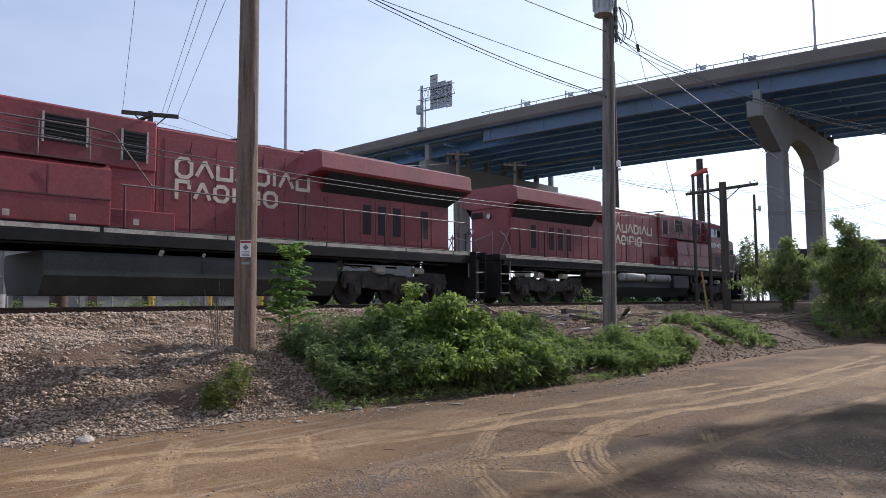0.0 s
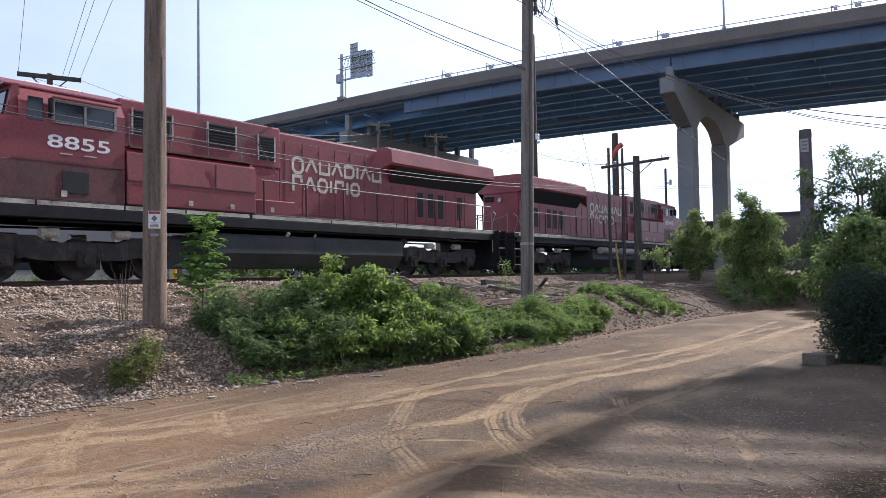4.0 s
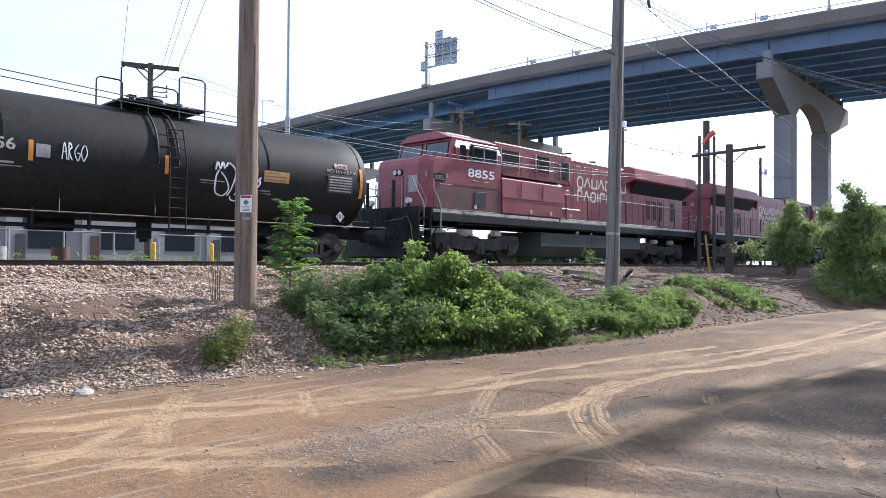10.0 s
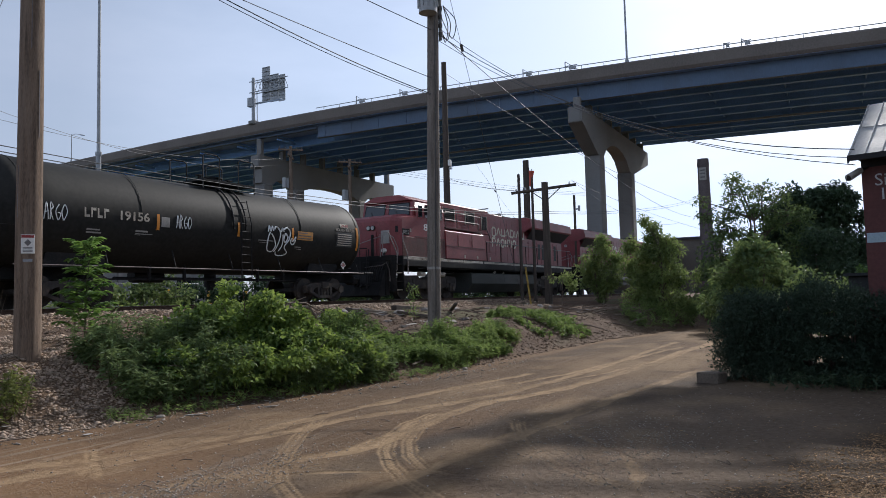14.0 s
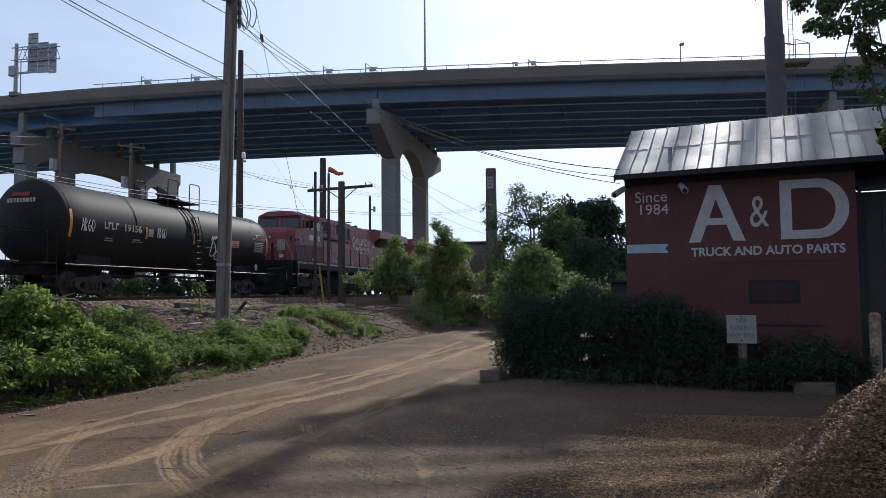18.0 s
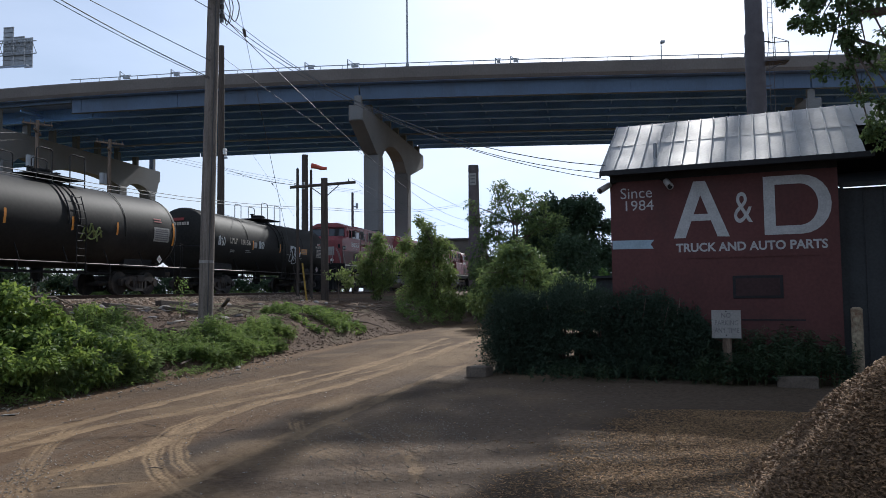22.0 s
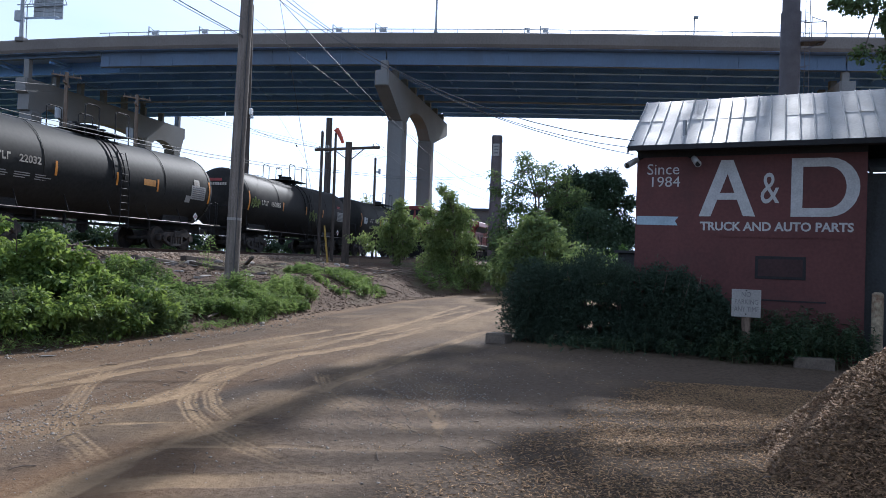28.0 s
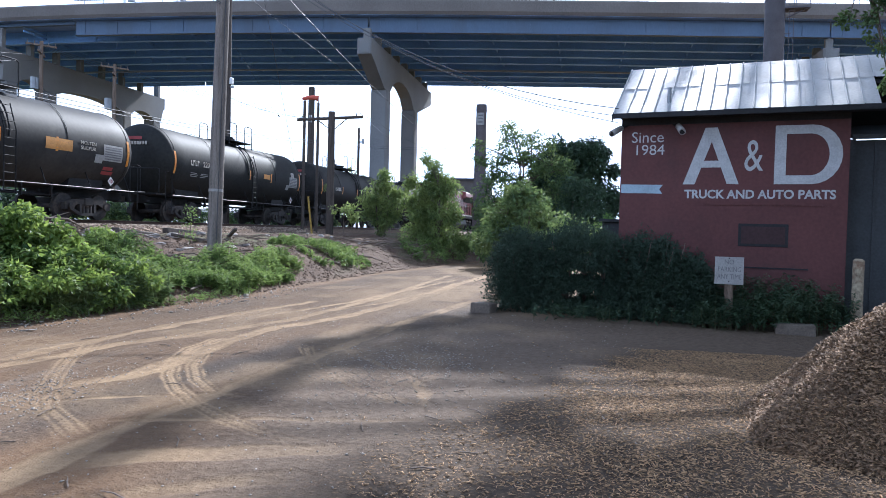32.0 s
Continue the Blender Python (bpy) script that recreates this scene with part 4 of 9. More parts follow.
def make_shop():
    h = thing("shop_building", SHOP, "red-painted block shop with metal gable roof and painted lettering", "building")
    W, H, D = 3.66, 3.66, 3.0
    part("front_wall", M().box(-0.1, W, 0, 0.25, -0.2, H), WALL_RED, h, "red-painted masonry front wall")
    part("side_wall", M().box(-0.1, 0.15, 0.25, D, -0.2, H), WALL_RED, h)
    part("side_wall", M().box(W - 0.25, W, 0.25, D, -0.2, H), WALL_RED, h)
    part("back_wall", M().box(0.15, W - 0.25, D - 0.25, D, -0.2, H), WALL_RED, h)
    rise = 1.2
    for x in (-0.08, W - 0.2):
        part("gable", M().prism([(0.1, H), (D - 0.1, H), (D / 2, H + rise)], "x", x, x + 0.18), WALL_RED, h)
    part("eave_board", M().box(-0.19, W + 0.5, -0.42, -0.38, H - 0.06, H + 0.03), WALL_TRIM, h, "dark eave board")
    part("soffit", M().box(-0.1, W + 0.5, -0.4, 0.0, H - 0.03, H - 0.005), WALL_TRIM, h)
    # the eave's shade on the wall, laid on as a thin dark strip
    part("band", M().box(-0.098, W, -0.012, 0.0, H - 0.14, H - 0.03), WALL_TRIM, h, "dark strip painted as the eave shade")
    # metal sheets with ribs, two rows up each slope
    th = math.atan2(rise, D / 2 + 0.42 - 0.0)
    length = math.hypot(rise, D / 2 + 0.42)
    def sheet(l0, l1, seed):
        w = 0.235
        m = M()
        nn = 6
        rr = random.Random(seed)
        prof = [(0, 0), (0.005, 0.02), (0.017, 0.02), (0.024, 0.001), (w * 0.5, 0.0), (w * 0.75, 0.001), (w + 0.004, 0.0)]
        for i in range(nn + 1):
            s = l0 + (l1 - l0) * i / nn
            wob = 0.002 * math.sin(s * 5 + seed) + rr.uniform(-0.001, 0.001)
            m.v += [(a, s, b + wob) for a, b in prof]
        k = len(prof)
        for i in range(nn):
            m.f += [(i * k + j, i * k + j + 1, (i + 1) * k + j + 1, (i + 1) * k + j) for j in range(k - 1)]
        return m.mesh("roof_sheet", ROOF)
    variants = [(sheet(0, length * 0.53, s), sheet(length * 0.52, length, s + 9)) for s in range(4)]
    for i in range(29):
        x = -0.2 + i * 0.235
        lowm, highm = variants[i % 4]
        base = Matrix.Translation((x, -0.42, H + 0.02)) @ Matrix.Rotation(th, 4, "X")
        if i < 18:
            part("roof_sheet", lowm, None, h, at=base)
        part("roof_sheet", highm, None, h, at=base @ Matrix.Translation((0, 0, 0.006)))
        back = Matrix.Translation((x + 0.235, D + 0.42, H + 0.02)) @ Matrix.Rotation(math.pi, 4, "Z") @ Matrix.Rotation(th, 4, "X")
        part("roof_sheet", lowm, None, h, at=back)
        part("roof_sheet", highm, None, h, at=back @ Matrix.Translation((0, 0, 0.006)))
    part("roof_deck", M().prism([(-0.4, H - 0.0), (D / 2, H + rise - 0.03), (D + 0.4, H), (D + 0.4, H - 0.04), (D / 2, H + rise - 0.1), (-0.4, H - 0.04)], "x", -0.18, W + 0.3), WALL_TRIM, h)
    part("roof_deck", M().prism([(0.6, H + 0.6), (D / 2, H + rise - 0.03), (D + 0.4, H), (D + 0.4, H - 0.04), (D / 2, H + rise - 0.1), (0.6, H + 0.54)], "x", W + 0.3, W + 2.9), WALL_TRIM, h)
    part("ridge_cap", M().prism([(D / 2 - 0.1, H + rise - 0.035), (D / 2, H + rise + 0.028), (D / 2 + 0.1, H + rise - 0.035)], "x", -0.21, W + 3.0), ROOF, h)
    part("barge_board", M().prism([(-0.42, H - 0.1), (-0.42, H + 0.01), (D / 2, H + rise), (D + 0.42, H + 0.01), (D + 0.42, H - 0.1), (D / 2, H + rise - 0.12)], "x", -0.215, -0.19), WALL_TRIM, h)
    part("vent_pipe", M().cyl((0.74, -0.05, H + 0.1), (0.74, -0.05, H + 0.52), 0.035, n=10).box(0.64, 0.84, -0.12, 0.02, H + 0.14, H + 0.19), GALV, h, "short roof vent pipe")
    # blocked window and old ledges
    part("window_recess", M().box(1.98, 2.78, -0.012, 0.02, 1.34, 1.74, 0.01), WALL_TRIM, h, "boarded-up dark window")
    part("window_board", M().box(2.03, 2.73, -0.02, -0.012, 1.39, 1.69), BOARDED, h)
    part("ledge", M().box(1.3, 3.4, -0.014, 0.0, 2.06, 2.085), WALL_RED, h)
    part("ledge", M().box(2.1, 3.1, -0.02, 0.0, 0.96, 0.985), WALL_TRIM, h)
    # hand-painted letters
    z0, z1 = 2.43, 3.44
    a = M()
    y0, y1 = -0.006, 0.0
    a.prism([(1.02, z0), (1.22, z0), (1.58, z1), (1.38, z1)], "y", y0, y1)
    a.prism([(1.96, z0), (1.76, z0 + 0.01), (1.40, z1), (1.58, z1)], "y", y0 - 0.001, y1)
    a.prism([(1.3, z0 + 0.3), (1.68, z0 + 0.3), (1.64, z0 + 0.42), (1.34, z0 + 0.42)], "y", y0 - 0.002, y1)
    part("painted_letter", a, SIGN_PAINT, h, "large painted capital A")
    d = M()
    outer = [(2.52, z0), (3.1, z0)] + [(3.1 + 0.46 * math.sin(t), (z0 + z1) / 2 - (z1 - z0) / 2 * math.cos(t)) for t in [math.pi * i / 12 for i in range(1, 12)]] + [(3.1, z1), (2.52, z1)]
    inner = [(2.7, z0 + 0.15), (3.08, z0 + 0.15)] + [(3.08 + 0.28 * math.sin(t), (z0 + z1) / 2 - ((z1 - z0) / 2 - 0.15) * math.cos(t)) for t in [math.pi * i / 12 for i in range(1, 12)]] + [(3.08, z1 - 0.15), (2.7, z1 - 0.15)]
    n = len(outer)
    d.add([(p[0], y0, p[1]) for p in outer + inner], [(i, (i + 1) % n, n + (i + 1) % n, n + i) for i in range(n)])
    part("painted_letter", d, SIGN_PAINT, h, "large painted capital D")
    part("painted_ampersand", lettering("&", SIGN_PAINT, 2.04, 2.34, 2.66, 3.2), None, h)
    part("painted_line", lettering("TRUCK AND AUTO PARTS", SIGN_PAINT, 1.05, 3.48, 2.175, 2.335, 0.03), None, h, "painted words in white capitals")
    part("painted_line", lettering("Since", SIGN_PAINT, 0.09, 0.66, 3.2, 3.4, 0.0), None, h)
    part("painted_line", lettering("1984", SIGN_PAINT, 0.18, 0.68, 2.97, 3.16, 0.0), None, h)
    part("painted_arrow", M().prism([(-0.08, 2.27), (0.66, 2.26), (0.61, 2.34), (0.67, 2.42), (-0.08, 2.43)], "y", -0.006, 0.0), ARROW, h, "pale blue painted pennant")
    for x, yy, s in ((0.0, -0.02, -1), (0.82, -0.02, 1)):
        cam_ = part("security_camera", M().cyl((x + 0.1 * s, -0.08, 3.47), (x + 0.2 * s if s > 0 else x - 0.22, -0.38, 3.33), 0.055, 0.06, 12), SIGN_BOARD, h, "white bullet security camera", True)
        part("camera_bracket", M().cyl((x, 0.0, 3.52), (x + 0.1 * s, -0.1, 3.47), 0.02, n=6), BLACK, cam_)
        part("lens_ring", M().cyl((x + 0.19 * s if s > 0 else x - 0.21, -0.365, 3.333), (x + 0.2 * s if s > 0 else x - 0.225, -0.385, 3.327), 0.045, n=10), BLACK, cam_)
    # low grey store beside it
    sh = thing("grey_shed", SHOP, "dark grey sheet-clad lean-to beside the shop", "shed")
    part("wall", M().box(W + 0.02, W + 4.5, 0.35, 0.5, -0.2, 3.2), SHED, sh)
    for i in range(15):
        part("batten", M().box(W + 0.1 + i * 0.3, W + 0.13 + i * 0.3, 0.32, 0.35, -0.1, 3.15), SHED, sh)
    part("door_frame", M().box(W + 0.02, W + 0.1, 0.2, 0.35, -0.1, 3.2), SHED, sh)
    part("roof", M().prism([(0.2, 3.2), (0.2, 3.28), (5.5, 4.3), (5.5, 4.2)], "x", W + 0.05, W + 4.6), SHED, sh)
    st = thing("grey_shed", SHOP, "small dark box store behind the shop corner", "shed")
    part("wall", M().box(-0.65, -0.1, 1.2, 2.6, -0.2, 1.75, 0.02), SHED, st)
    part("roof", M().box(-0.7, -0.1, 1.1, 2.7, 1.75, 1.8), SHED, st)


make_shop()


def make_yard_bits():
    # no-parking board on a stump
    s = thing("parking_sign", SHOP @ pose(1.89, -1.05, 0), "grubby white hand-lettered no-parking board on a wooden post", "sign")
    part("post", M().cyl((0, 0.03, -0.2), (0, 0.03, 0.85), 0.075, 0.07, 10), WOOD_POLE, s, smooth=True)
    part("board", M().box(-0.22, 0.22, -0.05, -0.03, 0.72, 1.17, 0.008), SIGN_BOARD, s)
    for i, (w, a, b) in enumerate((("NO", -0.07, 0.07), ("PARKING", -0.17, 0.18), ("ANY TIME", -0.18, 0.19))):
        part("words", lettering(w, INK, a, b, 1.05 - i * 0.12, 1.13 - i * 0.12, 0.0), None, s, at=Matrix.Translation((0, -0.051, 0)))
    part("bolt", M().cyl((0, -0.06, 0.77), (0, -0.045, 0.77), 0.012, n=8), BLACK, s)
    part("bolt", M().cyl((0, -0.06, 1.15), (0, -0.045, 1.15), 0.012, n=8), BLACK, s)
    b = thing("rusty_bollard", SHOP @ pose(3.8, -0.45, 0), "rusty cream-painted steel bollard at the shop corner", "bollard")
    part("post", M().cyl((0, 0, -0.3), (0, 0, 1.17), 0.085, 0.085, 16).cyl((0, 0, 1.17), (0, 0, 1.2), 0.085, 0.05, 16), RUSTY, b, smooth=True)
    for x, y, rz, sx, sz, lab in ((13.75, 2.12, 70, 0.4, 0.17, "square concrete kerb block at the hedge corner"), (12.85, -2.98, 78, 0.58, 0.15, "pale concrete slab lying in the weeds")):
        solid("concrete_block", M().box(-sx / 2, sx / 2, -0.16, 0.16, -0.08, sz, 0.02), BLOCK, lab, "block", at=pose(x, y, 0, 2, 1, rz))


make_yard_bits()


# ==== poles and wires ====
def sag(p, q, drop, n=14):
    p, q = Vector(p), Vector(q)
    return [p.lerp(q, i / n) - Vector((0, 0, drop * 4 * (i / n) * (1 - i / n))) for i in range(n + 1)]


def smooth_path(pts, n=5):
    """A rounded line through the points."""
    out = []
    for i in range(len(pts) - 1):
        a, b, c, d = pts[max(i - 1, 0)], pts[i], pts[i + 1], pts[min(i + 2, len(pts) - 1)]
        for k in range(n):
            t = k / n
            out.append(0.5 * (2 * b + (c - a) * t + (2 * a - 5 * b + 4 * c - d) * t * t + (3 * b - a - 3 * c + d) * t ** 3))
    return out + [pts[-1]]


def wire(p, q, drop, r, label="thin black overhead wire between poles", group="overhead wires"):
    solid("overhead_wire", M().tube(sag(p, q, drop), r * 0.62, 5), WIRE, label, "wire", group)


def make_poles():
    p1 = thing("utility_pole", pose(6.96, 10.34, gz(6.96, 10.34)), "weathered brown wooden utility pole with a small warning sign", "utility pole", "utility poles")
    part("shaft", M().tube([(0.0, 0, -0.8), (0.0, 0, 2), (0.01, 0.0, 5), (0.02, 0.0, 10.5)], [0.178, 0.172, 0.158, 0.13], 20), WOOD_POLE, p1, smooth=True)
    sg = part("warning_sign", M().box(-0.085, 0.085, -0.006, 0.006, -0.135, 0.135, 0.003), WHITE, p1, "small white warning sign with a dark diamond", at=Matrix.Rotation(radians(-35), 4, "Z") @ pose(0.0, -0.18, 1.56))
    part("sign_header", M().box(-0.08, 0.08, -0.01, -0.006, 0.09, 0.128), PLATE_RED, sg)
    part("diamond", M().prism([(0, -0.03), (0.045, 0.02), (0, 0.07), (-0.045, 0.02)], "y", -0.01, -0.006), INK, sg)
    for k in range(4):
        part("print_bar", M().box(-0.06, 0.06, -0.009, -0.006, -0.052 - k * 0.02, -0.043 - k * 0.02), INK, sg)
    part("tag", M().box(-0.06, 0.06, -0.004, 0.004, -0.02, 0.02), GALV, p1, at=Matrix.Rotation(radians(-35), 4, "Z") @ pose(0, -0.182, 1.33))
    for z, tw in ((4.9, 0), (3.6, 40), (2.2, -60)):
        part("pole_crack", M().box(-0.006, 0.006, -0.004, 0.003, -0.5, 0.5), INK, p1, at=Matrix.Rotation(radians(-30 + tw), 4, "Z") @ pose(0, -0.166, z))

    z2 = gz(15.72, 8.62)
    p2 = thing("utility_pole", pose(15.72, 8.62, z2), "slim grey-brown wooden utility pole carrying a transformer", "utility pole", "utility poles")
    lean = (0.2, -0.12)
    at2 = lambda z: Vector((lean[0] * z / 10, lean[1] * z / 10, z))
    part("shaft", M().tube([(0, 0, -0.8), at2(3), at2(7), at2(10.4)], [0.165, 0.155, 0.14, 0.125], 18), WOOD_GREY, p2, smooth=True)
    tq = at2(8.2) + Vector((-0.33, -0.04, 0))
    tk = part("transformer", M().cyl(tq + Vector((0, 0, -0.48)), tq + Vector((0, 0, 0.5)), 0.22, n=20).cyl(tq + Vector((0, 0, 0.5)), tq + Vector((0, 0, 0.56)), 0.235, 0.19, n=20), TRAFO, p2, "grey cylindrical transformer", True)
    for k in range(10):
        a = 2 * math.pi * k / 10
        part("cooling_fin", M().box(0.22, 0.255, -0.008, 0.008, -0.35, 0.4), TRAFO, tk, at=Matrix.Translation(tq) @ Matrix.Rotation(a, 4, "Z"))
    for s in (-1, 1):
        part("bushing", M().cyl(tq + Vector((0.1 * s, 0, 0.55)), tq + Vector((0.13 * s, 0, 0.85)), 0.04, 0.025, 8), CERAMIC, tk)
    part("bracket", M().box(-0.16, -0.02, -0.08, 0.02, 7.9, 8.0).box(-0.16, -0.02, -0.08, 0.02, 8.4, 8.5), GALV, p2, at=pose(0.16, -0.1, 0))
    rack = at2(6.9)
    for k in range(4):
        part("spool_insulator", M().cyl(rack + Vector((0.12, -0.16, 0.35 + k * 0.22)), rack + Vector((0.12, -0.16, 0.45 + k * 0.22)), 0.05, n=10), CERAMIC, p2)
    part("rack_bar", M().box(0.1, 0.13, -0.2, -0.12, 0.25, 1.3), GALV, p2, at=Matrix.Translation(rack))
    part("pole_band", M().cyl(at2(1.52), at2(1.58), 0.164, n=18), PLATE_GREY, p2, "pale worn paint band")
    part("ground_wire", M().tube([at2(0.2) + Vector((-0.12, -0.12, 0)), at2(4) + Vector((-0.11, -0.12, 0)), at2(7.6) + Vector((-0.1, -0.11, 0))], 0.01, 5), WIRE, p2)
    loops = M()
    for k, (dx, dy) in enumerate(((0.3, -0.25), (0.42, -0.12), (0.25, -0.4))):
        loops.tube(smooth_path([rack + Vector((0.12, -0.16, 0.5 + 0.2 * k)), rack + Vector((dx, dy, 0.3)), rack + Vector((dx * 1.3, dy * 1.2, 0.75)), rack + Vector((0.2, -0.2, 1.15))]), 0.012, 5)
    part("drip_loops", loops, WIRE, p2, "looped service cables")

    p3 = thing("utility_pole", pose(40.9, 21.6, 0.7), "thin dark wooden pole with a small white fitting beyond the track", "utility pole", "utility poles")
    part("shaft", M().tube([(0, 0, -0.6), (0.0, 0, 8), (0.0, 0.0, 16.0)], [0.24, 0.21, 0.16], 14), WOOD_DARK, p3, smooth=True)
    part("fitting", M().box(-0.2, 0.1, -0.36, -0.2, 9.2, 9.6, 0.03), WHITE, p3)
    part("fitting_arm", M().box(-0.06, 0.06, -0.4, 0.2, 9.0, 9.12), GALV, p3)

    # post with a cross arm, windsock mast and poles beyond the track bend
    p4 = thing("crossarm_pole", pose(35.2, 12.9, gz(35.2, 12.9) - 0.05), "dark wooden pole with a long cross arm", "utility pole", "utility poles")
    part("shaft", M().tube([(0, 0, -0.5), (0, 0, 3), (-0.03, 0.0, 6.3)], [0.2, 0.19, 0.17], 14), WOOD_DARK, p4, smooth=True)
    d = Vector((1.06, -2.94, 0.29)).normalized()
    cen = Vector((0.02, -0.02, 5.98))
    arm = M().cyl(cen - d * 1.75, cen + d * 1.55, 0.075, n=6)
    part("cross_arm", arm, WOOD_DARK, p4)
    part("brace", M().cyl(cen - d * 0.8, cen + Vector((0, 0, -0.65)), 0.025, n=5).cyl(cen + d * 0.8, cen + Vector((0, 0, -0.65)), 0.025, n=5), WOOD_DARK, p4)
    for s in (-1.5, -1.1, 1.2):
        part("insulator", M().cyl(cen + d * s, cen + d * s + Vector((0, 0, 0.2)), 0.035, 0.025, 8), CERAMIC, p4)

    for x, y, z1, r, lab in ((56.3, 22.3, 12.8, 0.31, "tall dark steel pipe stack behind the track"), (39.4, 16.05, 8.6, 0.1, "thin bare dark wooden pole"), (52.8, 17.1, 9.0, 0.11, "small wooden service pole")):
        q = thing("wooden_pole" if r < 0.3 else "pipe_stack", pose(x, y, 0.8), lab, "pole")
        part("shaft", M().tube([(0, 0, -0.5), (0, 0, z1 - 0.8)], [r, r * 0.8], 12), WOOD_DARK, q, smooth=True)
        if r < 0.3:
            part("cap", M().cyl((0, 0, z1 - 0.8), (0, 0, z1 - 0.74), r * 0.7, 0.02, 8), GALV, q)
            part("bracket", M().box(-0.03, 0.03, -0.35, 0.0, z1 - 1.9, z1 - 1.8).box(-0.1, 0.1, -0.42, -0.28, z1 - 2.0, z1 - 1.6, 0.02), GALV, q)
    # utility poles behind the train
    q = thing("crossarm_pole", pose(16.3, 32.65, 0.8), "wooden utility pole with a single cross arm behind the track", "utility pole", "utility poles")
    part("shaft", M().tube([(0, 0, -0.5), (0, 0, 9.85)], [0.17, 0.12], 12), WOOD_DARK, q, smooth=True)
    part("cross_arm", M().box(-1.25, 1.25, -0.07, 0.07, 9.62, 9.8), WOOD_DARK, q, at=Matrix.Rotation(radians(-26), 4, "Z"))
    part("brace", M().cyl((-0.7, 0, 9.65), (0, 0, 8.95), 0.03, n=5).cyl((0.7, 0, 9.65), (0, 0, 8.95), 0.03, n=5), WOOD_DARK, q, at=Matrix.Rotation(radians(-26), 4, "Z"))
    for k in range(3):
        part("insulator_pin", M().box(0.1, 0.75, -0.02, 0.02, 8.75 - 0.22 * k, 8.79 - 0.22 * k).cyl((0.7, 0, 8.76 - 0.22 * k), (0.7, 0, 8.9 - 0.22 * k), 0.04, n=6), CERAMIC, q, at=Matrix.Rotation(radians(-26), 4, "Z"))
    for x, y, top in ((50.9, 42.9, 15.6), (54.2, 38.75, 14.5)):
        q = thing("crossarm_pole", pose(x, y, 0.8), "grey utility pole with stacked cross arms and insulators by the bridge", "utility pole", "utility poles")
        part("shaft", M().tube([(0, 0, -0.5), (0, 0, top - 0.8)], [0.2, 0.14], 12), WOOD_POLE, q, smooth=True)
        for k, (zz, w) in enumerate(((-0.3, 1.1), (-0.95, 1.25))):
            part("cross_arm", M().box(-w, w, -0.07, 0.07, top - 0.8 + zz - 0.07, top - 0.8 + zz + 0.07), WOOD_POLE, q, at=Matrix.Rotation(radians(-40 + 70 * k), 4, "Z"))
            for s in (-0.9, -0.45, 0.45, 0.9):
                part("insulator", M().cyl((s * w, 0, top - 0.73 + zz), (s * w, 0, top - 0.5 + zz), 0.05, 0.03, 8), CERAMIC, q, at=Matrix.Rotation(radians(-40 + 70 * k), 4, "Z"))
        for s in (-0.32, 0.0, 0.32):
            part("transformer", M().cyl((s - 0.2, 0.3, top - 4.6), (s - 0.2, 0.3, top - 3.7), 0.2, n=12), TRAFO, q, "grey pole transformer", True)
    # tall steel lamp mast behind the track
    q = thing("lamp_mast", pose(32.9, 44.8, 0.6), "tall grey steel light mast", "lamp post")
    part("mast", M().cyl((0, 0, -0.3), (0, 0, 11.6), 0.2, 0.17, 14).cyl((0, 0, 11.5), (0, 0, 30), 0.125, 0.09, 14), GALV, q, smooth=True)
    part("collar", M().cyl((0, 0, 11.45), (0, 0, 11.7), 0.21, n=14), GALV, q)
    # billboard monopole beyond the shop
    q = thing("steel_monopole", pose(44.5, -10.0, 0), "massive brown-grey steel monopole with a ladder beyond the shop", "pole")
    part("shaft", M().cyl((0, 0, -0.3), (0, 0, 16.2), 0.54, 0.54, 24).cyl((0, 0, 16.2), (0, 0, 26), 0.47, 0.47, 24), MONO, q, smooth=True)
    lad = M()
    for s in (-0.12, 0.12):
        lad.box(-0.3, -0.27, -0.83 + s, -0.8 + s, 9, 26)
    for k in range(56):
        lad.box(-0.29, -0.275, -0.93, -0.7, 9.2 + 0.3 * k, 9.215 + 0.3 * k)
    for k in range(6):
        lad.box(-0.3, -0.26, -0.8, -0.3, 10.4 + 2.6 * k, 10.45 + 2.6 * k)
    part("ladder", lad, MONO, q, "steel access ladder")
    plat = M().box(-0.5, 0.4, -1.75, -0.5, 14.4, 14.5).box(-0.5, -0.46, -1.74, -1.7, 14.5, 15.5).box(-0.5, -0.46, -1.0, -0.96, 14.5, 15.8).box(-0.5, -0.46, -1.74, -0.56, 15.46, 15.5).cyl((-0.48, -1.72, 15.48), (-0.48, -0.98, 15.78), 0.02, n=5).cyl((-0.3, -1.6, 14.4), (-0.3, -0.5, 13.9), 0.04, n=6)
    part("platform", plat, MONO, q, "small steel work platform")
    # dark chimney with a pale plaque
    q = thing("chimney_stack", pose(66.0, 9.7, 0), "tall dark square stack with a small pale plaque", "chimney")
    part("shaft", M().cyl((0, 0, -0.3), (0, 0, 12.4), 0.62, 0.47, 16), BRICK_STACK, q, smooth=True)
    part("cap", M().cyl((0, 0, 12.4), (0, 0, 13.0), 0.5, 0.47, 16), BRICK_STACK, q, smooth=True)
    part("plaque", M().box(-0.53, -0.49, -0.3, 0.3, 11.1, 12.2), SIGN_BOARD, q, "pale plaque with dark bars")
    for z in (11.3, 11.62, 11.9):
        part("plaque_bar", M().box(-0.54, -0.53, -0.2, 0.2, z, z + 0.12), INK, q)

